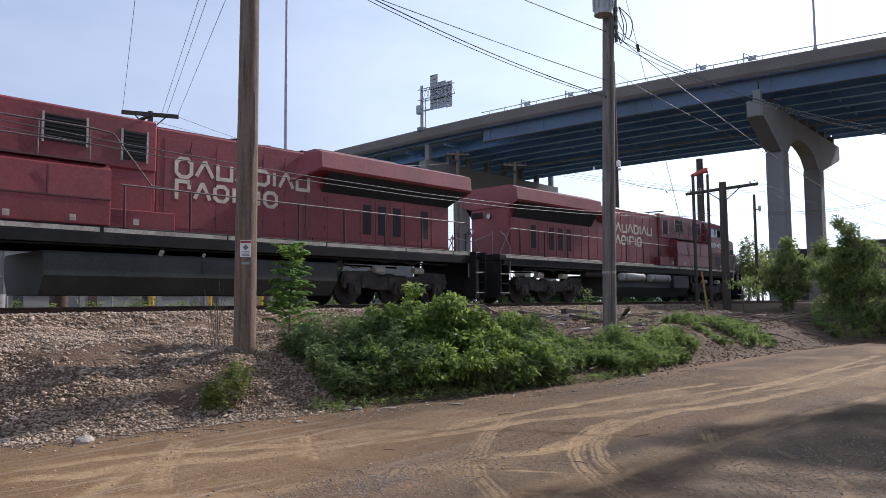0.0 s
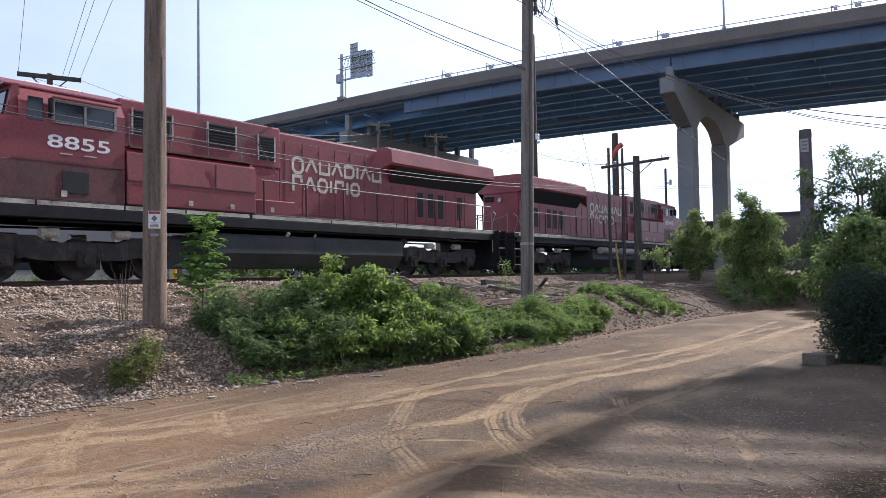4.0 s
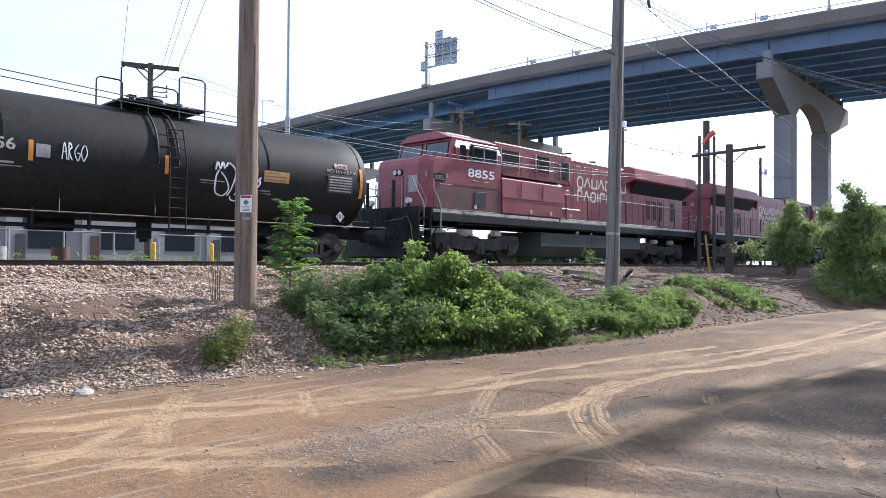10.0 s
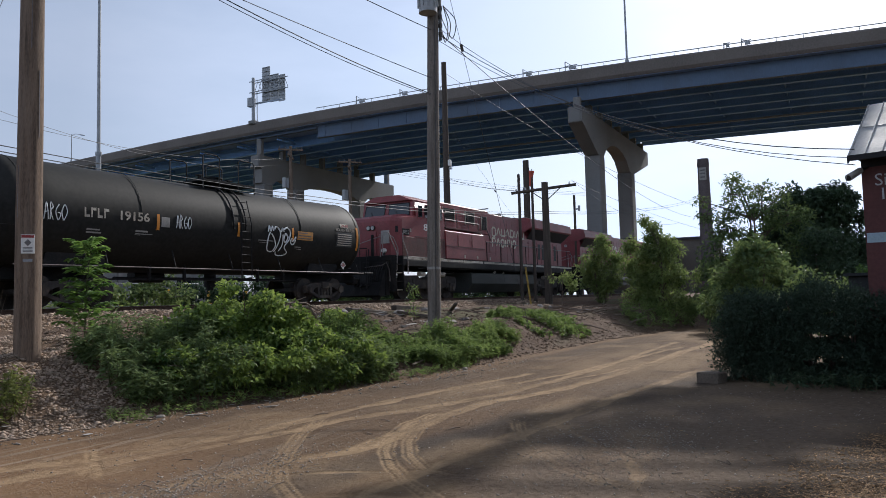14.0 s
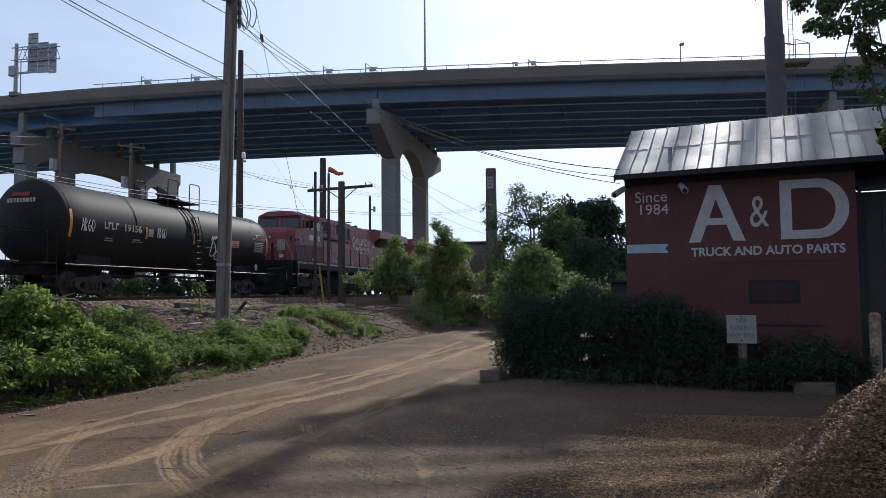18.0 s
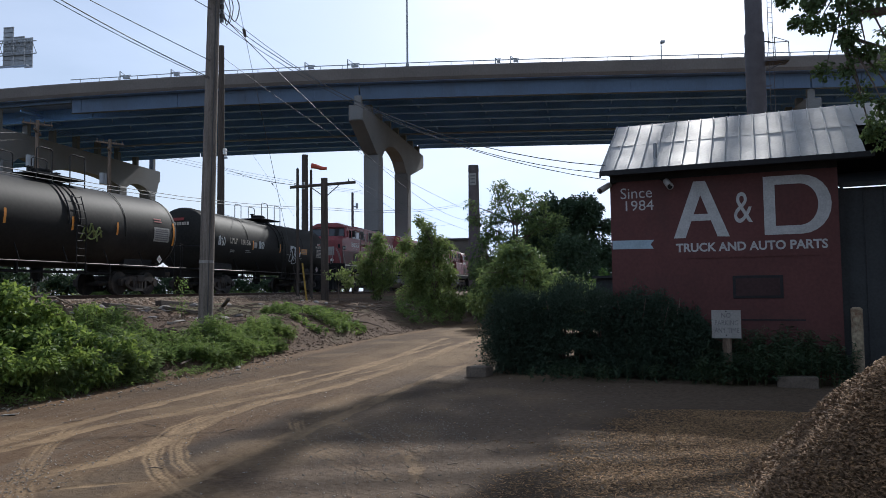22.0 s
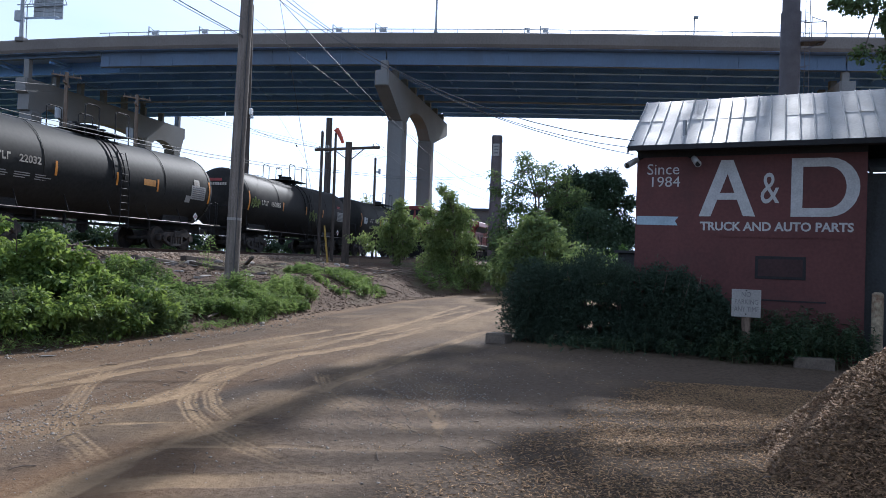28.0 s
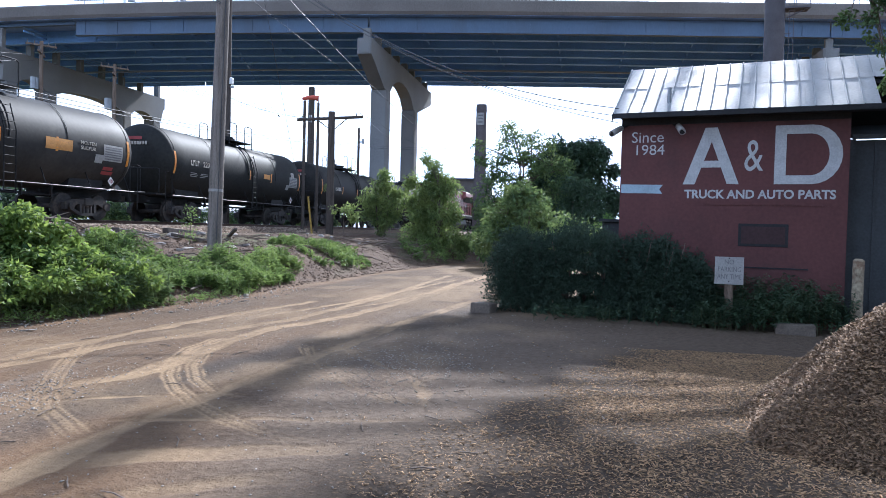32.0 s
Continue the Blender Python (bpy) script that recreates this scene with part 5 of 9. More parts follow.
    for e, dz, low, r in ((7.65, 6.47, 0.2, 0.018), (7.6, 6.44, 0.24, 0.012), (7.4, 6.87, 0.04, 0.014), (8.55, 8.08, 0.06, 0.016)):
        wire((7.0, 10.25, e), (15.85, 8.5, dz), low, r)
    eave = SHOP @ Vector((-0.12, -0.3, 3.66))
    wire((15.95, 8.4, 8.15), eave, 0.78, 0.011, "thick twisted service cable to the shop")
    wire((15.95, 8.42, 8.0), eave + Vector((0, 0, 0.14)), 0.72, 0.014)
    wire((15.95, 8.42, 7.85), eave + Vector((0, 0, -0.12)), 0.6, 0.011)
    wire((15.95, 8.42, 8.05), (77, 11.6, 9.0), 1.25, 0.018)
    wire((40.9, 21.4, 15.9), (66, 9.5, 8.5), 0.8, 0.02)
    wire((40.9, 21.4, 9.1), (35.2, 12.9, 6.9), 0.3, 0.02)
    wire((35.6, 11.6, 7.3), (66, 3.0, 5.5), 0.9, 0.014)
    wire((35.6, 11.6, 7.3), (66, 12.0, 7.6), 0.9, 0.014)
    wire((15.2, 33.1, 10.5), (50.9, 42.9, 14.6), 1.2, 0.018)
    wire((17.4, 32.1, 10.5), (50.5, 43.2, 14.0), 1.3, 0.018)
    # line from the cross arm over the road to a pole behind the yard
    q = thing("crossarm_pole", pose(-3.35, -13.1, 0), "wooden utility pole with a single cross arm behind the yard", "utility pole", "utility poles")
    part("shaft", M().tube([(0, 0, -0.5), (0, 0, 10.7)], [0.17, 0.12], 12), WOOD_DARK, q, smooth=True)
    part("cross_arm", M().box(-1.3, 1.3, -0.07, 0.07, 10.45, 10.62), WOOD_DARK, q, at=Matrix.Rotation(radians(-26), 4, "Z"))
    turn = Matrix.Rotation(radians(-26), 4, "Z")
    for o in (-1.2, 0.5, 0.72, 1.22):
        a = turn @ Vector((o, 0, 0))
        wire(Vector((16.3, 32.65, 10.62)) + a, Vector((-3.35, -13.1, 10.62)) + a, 0.12, 0.014, "thin line wire crossing over the road")
    # line that follows the near side of the track
    for x, y, top in ((-22, 15.2, 8.3), (77, 11.6, 11.4)):
        q = thing("wooden_pole", pose(x, y, 0.8), "plain wooden line pole beside the track", "pole")
        part("shaft", M().tube([(0, 0, -0.5), (0, 0, top - 0.8)], [0.16, 0.12], 12), WOOD_DARK, q, smooth=True)
    for k in range(2):
        wire((-22, 15.2, 7.75 - 0.14 * k), (35.2, 13.0, 5.8 - 0.1 * k), 2.07, 0.016, "pale sagging line wire along the track")
        wire((35.2, 13.0, 5.8 - 0.1 * k), (77, 11.6, 11.1 - 0.2 * k), 0.5, 0.018, "pale line wire along the track")
    for k in range(3):
        wire((50.6 + 0.3 * k, 43.2 - 0.5 * k, 15.5 - 0.3 * k), (54.0 + 0.3 * k, 39.0 - 0.4 * k, 14.4 - 0.3 * k), 0.15, 0.018)
        wire((54.0 + 0.3 * k, 39.0 - 0.4 * k, 14.4 - 0.3 * k), (78, 22 + k, 12.5), 0.5, 0.018)
    for a, b, c in (((40.8, 21.2, 12.3), (64, 20.9, 0.7), 0.28), ((15.92, 8.5, 10.8), (20.5, 8.1, gz(20.5, 8.1)), 0.27)):
        wire(a, b, 0.0, 0.01, "thin guy wire with a strain insulator", "guy wires")
        mid = Vector(a).lerp(Vector(b), c)
        way = (Vector(b) - Vector(a)).normalized()
        solid("strain_insulator", M().cyl(mid - way * 0.1, mid + way * 0.1, 0.04, n=8), CERAMIC, "brown guy strain insulator on a wire", "insulator", "guy insulators")


make_poles()

# ==== train ====
# how far the train has gone, by seconds
GONE = ((0, -10.88), (1, -9.2), (2, -7.45), (3.25, -5.22), (4.5, -2.91), (5, -1.96), (6, 0.0), (7, 2.0), (8, 4.07), (9, 6.17), (10, 8.31), (11, 10.5),
        (12, 12.68), (13, 14.87), (14, 17.3), (15, 20.0), (15.5, 21.4), (16.5, 23.85), (17.5, 26.28), (18.5, 28.75), (19.5, 31.26), (20.5, 33.8),
        (21.5, 36.36), (22.5, 38.95), (23.5, 41.62), (24.5, 44.38), (25.5, 47.2), (26.5, 50.05), (27.5, 52.9), (28.5, 55.75), (29.5, 58.6), (30.5, 61.43), (31.25, 63.55), (32, 65.67))
WHEELSETS = []
VEHICLES = []


def gone(t):
    """Smooth way along the track at t seconds."""
    ts, ps = [g[0] for g in GONE], [g[1] for g in GONE]
    return float(np.mean([np.interp(t + o, ts, ps) + (min(t + o, 0) + max(t + o - 32, 0)) * 2.0 for o in (-0.3, -0.15, 0, 0.15, 0.3)]))


def wheelset(parent, x, r, material=STEEL):
    m = M()
    for s in (-1, 1):
        m.cyl((0, s * 0.68, 0), (0, s * 0.72, 0), r + 0.025, n=28)
        m.cyl((0, s * 0.72, 0), (0, s * 0.82, 0), r, n=28)
        m.cyl((0, s * 0.82, 0), (0, s * 0.9, 0), r * 0.3, r * 0.25, 14)
        for k in range(6):
            a = math.pi / 3 * k
            m.cyl((r * 0.55 * math.cos(a), s * 0.82, r * 0.55 * math.sin(a)), (r * 0.55 * math.cos(a), s * 0.826, r * 0.55 * math.sin(a)), 0.05, n=8)
    m.cyl((0, -0.68, 0), (0, 0.68, 0), 0.09, n=12)
    ob = part("wheelset", m, TRUCK, parent, "pair of steel wheels on an axle", True, at=pose(x, 0, r))
    WHEELSETS.append((ob, x, r))
    return ob


def make_loco(name, digits, wing, hood_end, deck_end, label):
    """A wide-nosed road engine; nose at -x, near side -y. Feet on the rail at z = 0."""
    t = thing(name, along(0), label, "locomotive", "locomotives")
    ZD, PE = 1.97, deck_end
    # platform and sill
    part("platform", M().box(-11.9, PE, -1.55, 1.55, 1.72, ZD, 0.02), BLACK, t, "black platform")
    for s in (-1, 1):
        for k, (a, b) in enumerate(((-11.0, -9.4), (-9.35, -7.2), (-7.15, -5.4), (-5.35, -3.2), (-3.1, 0.2), (0.25, 3.6), (3.65, 7.0), (7.05, 9.4), (9.45, PE - 0.4))):
            part("sill_stripe", M().box(a, b, min(s * 1.55, s * 1.558), max(s * 1.55, s * 1.558), 1.82, 1.93), STRIPE, t, "dirty white sill stripe")
        part("side_sill", M().box(-11, PE - 0.3, s * 1.5 - 0.06, s * 1.5 + 0.03, 1.52, 1.8, 0.01), BLACK, t)
        # lower full-width panels beside the cab
        part("lower_panel", M().box(-10.95, -7.15, s * 1.5 - 0.03, s * 1.5 + 0.03, ZD, 2.86, 0.01), RED_GRIME, t, "grimy lower side panel")
        part("battery_box", M().box(-7.1, -2.95, min(s * 1.0, s * 1.56), max(s * 1.0, s * 1.56), ZD, 2.62, 0.03), RED, t)
        part("equipment_panel", M().prism([(s * 1.0, 2.62), (s * 1.57, 2.62), (s * 1.53, 3.35), (s * 1.35, 3.5), (s * 1.0, 3.52)], "x", -7.1, -2.95), RED, t, "bulged red equipment panel")
        for x in (-5.9, -4.4):
            part("panel_rib", M().box(x - 0.02, x + 0.02, s * 1.57 - 0.01, s * 1.57 + 0.01, 2.65, 3.3), RED_GRIME, t)
        part("panel_seam", M().box(-7.1, -2.95, s * 1.565 - 0.012, s * 1.565 + 0.012, 2.6, 2.64), RED_GRIME, t)
        part("vent_door", M().box(-8.75, -8.1, s * 1.535 - 0.01, s * 1.535 + 0.01, 2.15, 2.7, 0.004), GRILLE, t, "dark vented door")
        part("panel_frame", M().box(-9.9, -7.2, s * 1.53 - 0.008, s * 1.53 + 0.008, 2.88, 2.93), RED_GRIME, t)
        for x in (-5.3, -3.9, -2.4, -8.8):
            part("small_label", M().box(x, x + 0.14, s * 1.575 - 0.006, s * 1.575 + 0.006, 2.05, 2.2), STRIPE, t)
    # nose
    nose = M()
    prof = [(-11.25, ZD), (-11.25, 3.58), (-11.19, 3.76), (-11.0, 3.87), (-9.75, 4.02), (-9.75, ZD)]
    nose.prism(prof, "y", -1.08, 1.08)
    part("nose", nose, RED, t, "wide red nose")
    for s in (-1, 1):
        m = M()
        o, i = s * 1.5, s * 1.08
        q = [(-11.25, i, ZD), (-11.25, i, 3.58), (-11.19, i, 3.76), (-11.0, i, 3.87), (-9.75, i, 4.02), (-10.95, o, ZD), (-10.95, o, 3.52), (-10.9, o, 3.66), (-10.75, o, 3.75), (-9.75, o, 3.88), (-9.75, o, ZD), (-9.75, i, ZD)]
        f = [(0, 5, 6, 1), (1, 6, 7, 2), (2, 7, 8, 3), (3, 8, 9, 4), (5, 10, 9, 8, 7, 6)]
        m.add(q, f if s > 0 else [tuple(reversed(z)) for z in f])
        part("nose_cheek", m, RED, t)
        part("cheek_window", M().box(-11.115, -11.095, s * 1.3 - 0.1, s * 1.3 + 0.1, 3.05, 3.33, 0.006), GLASS, t, "small tinted light in the nose corner", at=Matrix.Translation((-0.01, 0, 0)))
        part("number_board", M().box(-10.92, -10.34, s * 1.5 - 0.01, s * 1.5 + 0.014, 2.93, 3.22, 0.006), BLACK, t, "black number board")
        part("headlight", M().cyl((-11.33, s * 0.12, 3.3), (-11.22, s * 0.12, 3.3), 0.09, n=14), STEEL, t)
        part("headlight_rim", M().cyl((-11.3, s * 0.12, 3.3), (-11.24, s * 0.12, 3.3), 0.12, n=14), BLACK, t)
        lamp = part("ditch_light", M().cyl((-11.75, s * 1.0, 2.2), (-11.6, s * 1.0, 2.2), 0.1, n=14), WHITE, t, "ditch light")
        part("lamp_bracket", M().box(-11.72, -11.66, s * 1.0 - 0.04, s * 1.0 + 0.04, 1.97, 2.12), BLACK, lamp)
        part("grab_iron", M().tube([(-10.98, s * 1.56, 3.0), (-10.98, s * 1.57, 2.62), (-10.66, s * 1.57, 2.1), (-10.62, s * 1.57, 1.95), (-10.62, s * 1.57, 1.15)], 0.026, 8), RAILING, t, "bright bent step handrail")
        part("grab_iron", M().tube([(-12.0, s * 1.5, 2.95), (-11.9, s * 1.53, 2.72), (-11.55, s * 1.55, 2.2), (-11.45, s * 1.55, 2.0), (-11.45, s * 1.55, 1.3)], 0.026, 8), RAILING, t, "bright bent step handrail")
        part("corner_rail", M().tube([(-12.05, s * 1.2, 1.95), (-12.05, s * 1.2, 2.95), (-12.0, s * 1.45, 3.0), (-12.0, s * 1.5, 2.95)], 0.022), RAILING, t)
        part("cut_lever", M().tube([(-12.3, s * 0.4, 1.45), (-12.3, s * 1.3, 1.5), (-12.25, s * 1.52, 1.62), (-12.1, s * 1.55, 1.35), (-12.0, s * 1.55, 0.8)], 0.02, 6), HAND_STEEL, t, "coupler cut lever")
        part("print_square", M().box(-10.3, -10.18, s * 1.505 - 0.004, s * 1.505 + 0.004, 3.1, 3.26), STRIPE, t)
    part("nose_door", M().box(-11.29, -11.25, -0.3, 0.35, ZD, 3.15, 0.02), RED, t, "narrow nose door")
    part("nose_mark", M().box(-11.27, -11.255, -1.02, -0.55, 2.55, 3.15, 0.01).box(-11.276, -11.27, -0.98, -0.7, 2.75, 3.05), PLATE_GREY, t, "pale worn mark on the nose")
    part("cross_mark", M().box(-10.72, -10.42, -1.515, -1.5, 2.32, 2.62, 0.005), BLACK, t, "dark square with a pale cross")
    part("cross_bars", M().box(-10.66, -10.48, -1.522, -1.515, 2.44, 2.5).box(-10.6, -10.54, -1.522, -1.515, 2.38, 2.56), STRIPE, t)
    part("nose_numbers", lettering(digits, PLATE_GREY, -10.87, -10.4, 2.99, 3.16, 0.01), None, t, "road number on the dark board", at=Matrix.Translation((0, -1.515, 0)))
    # snow plough, hoses and the platform in front of the nose
    part("plough", M().prism([(-12.2, 0.15), (-12.72, 0.2), (-12.5, 0.75), (-12.2, 1.3)], "y", -1.4, 1.4), BLACK, t, "black snow plough")
    for k in range(5):
        part("plough_rib", M().prism([(-12.2, 0.3), (-12.66, 0.36), (-12.46, 0.78), (-12.2, 1.2)], "y", -1.2 + 0.6 * k - 0.02, -1.2 + 0.6 * k + 0.02), BLACK, t)
    for k in range(6):
        y = -1.35 + 0.12 * k
        part("hose", M().tube([(-12.2, y, 1.55), (-12.45, y, 1.25), (-12.5, y + 0.03, 0.85), (-12.32, y + 0.05, 0.65)], 0.026, 6), BLACK, t, "black jumper hose")
    part("jumper_receptacle", M().box(-12.32, -12.2, -0.55, -0.3, 1.45, 1.7, 0.02), BLACK, t)
    for y in (-0.7, 0.7):
        part("front_post", M().box(-12.18, -12.08, y - 0.05, y + 0.05, 1.95, 2.9, 0.01), BLACK, t)
    # cab
    cab = M().prism([(-1.5, ZD), (1.5, ZD), (1.5, 4.25), (1.22, 4.72), (0.7, 4.88), (-0.7, 4.88), (-1.22, 4.72), (-1.5, 4.25)], "x", -9.75, -7.15)
    part("cab", cab, RED, t, "red cab")
    part("cab_roof", M().prism([(1.3, 4.68), (0.72, 4.92), (-0.72, 4.92), (-1.3, 4.68), (-1.3, 4.64), (1.3, 4.64)], "x", -10.0, -7.1), RED, t, "faded red cab roof")
    part("ac_unit", M().box(-9.2, -7.8, -0.5, 0.5, 4.9, 5.02, 0.03), WHITE, t)
    for y0, y1 in ((-1.3, -0.12), (0.12, 1.3)):
        w = M().add([(-10.012, y0, 3.93), (-10.012, y1, 3.93), (-9.888, y1 * 0.96, 4.52), (-9.888, y0 * 0.96, 4.52), (-9.97, y0, 3.93), (-9.97, y1, 3.93), (-9.85, y1 * 0.96, 4.52), (-9.85, y0 * 0.96, 4.52)],
                    [(3, 2, 1, 0), (4, 5, 6, 7), (0, 1, 5, 4), (1, 2, 6, 5), (2, 3, 7, 6), (3, 0, 4, 7)])
        ws = part("windshield", w, GLASS, t, "dark windshield")
        part("window_seal", M().tube([(-10.016, y0, 3.93), (-10.016, y1, 3.93), (-9.892, y1 * 0.96, 4.52), (-9.892, y0 * 0.96, 4.52), (-10.016, y0, 3.93)], 0.022, 5), BLACK, ws)
        part("wiper", M().tube([(-10.04, (y0 + y1) / 2, 3.86), (-9.99, (y0 + y1) / 2 + 0.2, 4.2)], 0.012, 5), BLACK, ws)
    part("cab_front", M().prism([(-10.0, 3.84), (-10.0, 3.92), (-9.84, 4.66), (-9.7, 4.66), (-9.7, 3.84)], "y", -1.42, 1.42), RED, t)
    for s in (-1, 1):
        win = part("side_window", M().box(-8.95, -7.4, s * 1.5 - 0.012, s * 1.5 + 0.012, 3.9, 4.36), GLASS, t, "sliding cab side window in a bright frame")
        fr = M()
        for x in (-8.97, -8.2, -7.42):
            fr.box(x - 0.03, x + 0.03, s * 1.52 - 0.02, s * 1.52 + 0.02, 3.86, 4.4)
        fr.box(-9.0, -7.39, s * 1.52 - 0.02, s * 1.52 + 0.02, 3.84, 3.9).box(-9.0, -7.39, s * 1.52 - 0.02, s * 1.52 + 0.02, 4.36, 4.42)
        part("window_frame", fr, RAILING, win, "aluminium window frame")
        part("quarter_window", M().box(-9.55, -9.2, s * 1.5 - 0.012, s * 1.5 + 0.012, 3.85, 4.4, 0.005), GLASS, t)
        part("mirror", M().box(-9.12, -9.06, s * 1.66 - 0.1, s * 1.66 + 0.1, 3.95, 4.4, 0.02), BLACK, t)
        part("sunshade", M().box(-9.0, -7.4, s * 1.55 - 0.08, s * 1.55 + 0.05, 4.44, 4.47), RED, t)
        num = lettering(digits, WHITE, -9.1, -7.55, 3.24, 3.56, 0.012)
        part("road_number", num, None, t, "white road number", at=Matrix.Translation((0, -1.505, 0)) if s < 0 else Matrix.Rotation(math.pi, 4, "Z") @ Matrix.Translation((16.65, -1.505, 0)))
        for x in (-8.8, -8.2):
            part("small_print", M().box(x, x + 0.3, s * 1.505 - 0.004, s * 1.505 + 0.004, 3.1, 3.13), STRIPE, t)
    # hood behind the cab with air intakes
    F0, R0 = wing
    part("blower_hood", M().box(-7.15, -1.65, -1.18, 1.18, 3.5, 4.86, 0.05), RED, t, "upper hood with intake grilles")
    part("electrical_cabinet", M().box(-7.15, -1.65, -1.0, 1.0, ZD, 3.5), RED_GRIME, t)
    part("hood_end", M().box(-2.95, -1.65, -1.12, 1.12, ZD, 4.6, 0.03), RED, t)
    for s in (-1, 1):
        for a, b, z0, z1 in ((-6.75, -5.6, 3.95, 4.6), (-4.4, -3.45, 3.95, 4.6), (-2.55, -1.95, 3.75, 4.5)):
            g = part("intake_grille", M().box(a, b, s * 1.185 - 0.015, s * 1.185 + 0.015, z0, z1), GRILLE, t, "dark louvred intake")
            lv = M()
            z = z0 + 0.06
            while z < z1 - 0.02:
                lv.box(a + 0.03, b - 0.03, s * 1.21 - 0.018, s * 1.21 + 0.018, z, z + 0.025)
                z += 0.09
            part("louvres", lv, GRILLE, g)
            for o in (a - 0.05, b):
                part("grille_frame", M().box(o, o + 0.05, s * 1.2 - 0.02, s * 1.2 + 0.03, z0 - 0.04, z1 + 0.04), STRIPE, g)
        part("catwalk", M().box(-7.0, -3.0, min(s * 1.15, s * 1.5), max(s * 1.15, s * 1.5), 3.5, 3.56), RED_GRIME, t)
        rl = M()
        for z in (3.95, 4.35):
            rl.tube([(-7.05, s * 1.46, z), (-3.4, s * 1.46, z)], 0.022)
        for x in (-7.0, -5.8, -4.6, -3.45):
            rl.cyl((x, s * 1.46, 3.55), (x, s * 1.46, 4.36), 0.02, n=6)
        rl.tube([(-3.4, s * 1.46, 4.35), (-2.9, s * 1.46, 4.3), (-1.9, s * 1.45, 3.1), (-1.2, s * 1.45, 3.05)], 0.022)
        part("catwalk_rail", rl, HAND_STEEL, t, "dull catwalk handrail")
        part("door_panel", M().box(-2.9, -1.75, s * 1.13 - 0.01, s * 1.13 + 0.01, 2.1, 3.3, 0.005), RED, t)
        part("tool_box", M().box(-2.9, -1.2, s * 1.2 - 0.15, s * 1.2 + 0.2, ZD, 2.45, 0.02), RED, t, "red box on the walkway")
    # engine hood with doors
    part("engine_hood", M().box(-1.65, F0, -1.08, 1.08, ZD, 4.76, 0.05), RED, t, "long red engine hood")
    part("hood_top", M().box(-1.6, F0, -0.9, 0.9, 4.76, 4.82, 0.02), RED_GRIME, t)
    part("antenna_mount", M().box(-1.95, -1.85, -1.3, 1.3, 4.95, 5.0).cyl((-1.9, 0, 4.8), (-1.9, 0, 4.95), 0.04, n=8), BLACK, t)
    part("horn", M().cyl((1.0, -0.3, 4.95), (1.6, -0.3, 5.0), 0.05, 0.11, 10).cyl((1.1, -0.05, 4.95), (1.6, -0.05, 4.98), 0.05, 0.1, 10).cyl((1.2, -0.2, 4.8), (1.2, -0.2, 4.95), 0.05, n=8), BLACK, t, "air horn")
    part("exhaust_stack", M().box(3.4, 4.4, -0.5, 0.5, 4.8, 4.98, 0.03), BLACK, t)
    for s in (-1, 1):
        x = -1.4
        while x < F0 - 0.2:
            part("hood_door", M().box(x, x + 0.72, s * 1.083 - 0.008, s * 1.083 + 0.008, 2.1, 4.5, 0.004), RED, t)
            for z in (2.4, 3.3, 4.2):
                part("hinge", M().cyl((x + 0.735, s * 1.09, z), (x + 0.735, s * 1.09, z + 0.12), 0.018, n=6), RED_GRIME, t)
            x += 0.76
        # company lettering stands as plain cream shapes: rings, wedges and posts
        def strokes(m, pts, y, wide):
            """One mitred strip along the points, closed where they come back."""
            closed = pts[0] == pts[-1]
            p = [Vector(q) for q in (pts[:-1] if closed else pts)]
            n, base = len(p), len(m.v)
            for i, q in enumerate(p):
                d0 = (q - p[i - 1]).normalized() if closed or i else (p[1] - q).normalized()
                d1 = (p[(i + 1) % n] - q).normalized() if closed or i < n - 1 else d0
                bis = Vector((-d0.y - d1.y, d0.x + d1.x)).normalized()
                o = bis * (wide / 2 / max(0.5, bis.dot(Vector((-d0.y, d0.x)))))
                m.v += [(q.x + o.x, y - 0.004, q.y + o.y), (q.x - o.x, y - 0.004, q.y - o.y), (q.x - o.x, y + 0.004, q.y - o.y), (q.x + o.x, y + 0.004, q.y + o.y)]
            for i in range(n if closed else n - 1):
                a, b = base + 4 * i, base + 4 * ((i + 1) % n)
                m.f += [(a + k, a + (k + 1) % 4, b + (k + 1) % 4, b + k) for k in range(4)]
            if not closed:
                m.f += [(base + 3, base + 2, base + 1, base), tuple(base + 4 * (n - 1) + k for k in range(4))]
        ring = ((0.3, 0.05), (0.06, 0.25), (0.06, 0.75), (0.3, 0.95), (0.72, 0.95), (0.94, 0.75), (0.94, 0.25), (0.72, 0.05), (0.3, 0.05))
        loop = ((0.06, 0.05), (0.06, 0.95), (0.7, 0.95), (0.94, 0.75), (0.94, 0.25), (0.7, 0.05), (0.06, 0.05))
        wedge = ((0.0, 0.05), (0.45, 0.95), (0.55, 0.95), (1.0, 0.05))
        gate = ((0.06, 0.95), (0.06, 0.05), (0.94, 0.05), (0.94, 0.95))
        post = ((0.5, 0.05), (0.5, 0.95))
        flag = ((0.1, 0.05), (0.1, 0.95), (0.9, 0.95), (0.9, 0.6))
        rows = (((3.55, 4.0), (ring, wedge, gate, wedge, loop, post, wedge, gate)), ((2.92, 3.38), (flag, wedge, ring, post, flag, post, ring)))
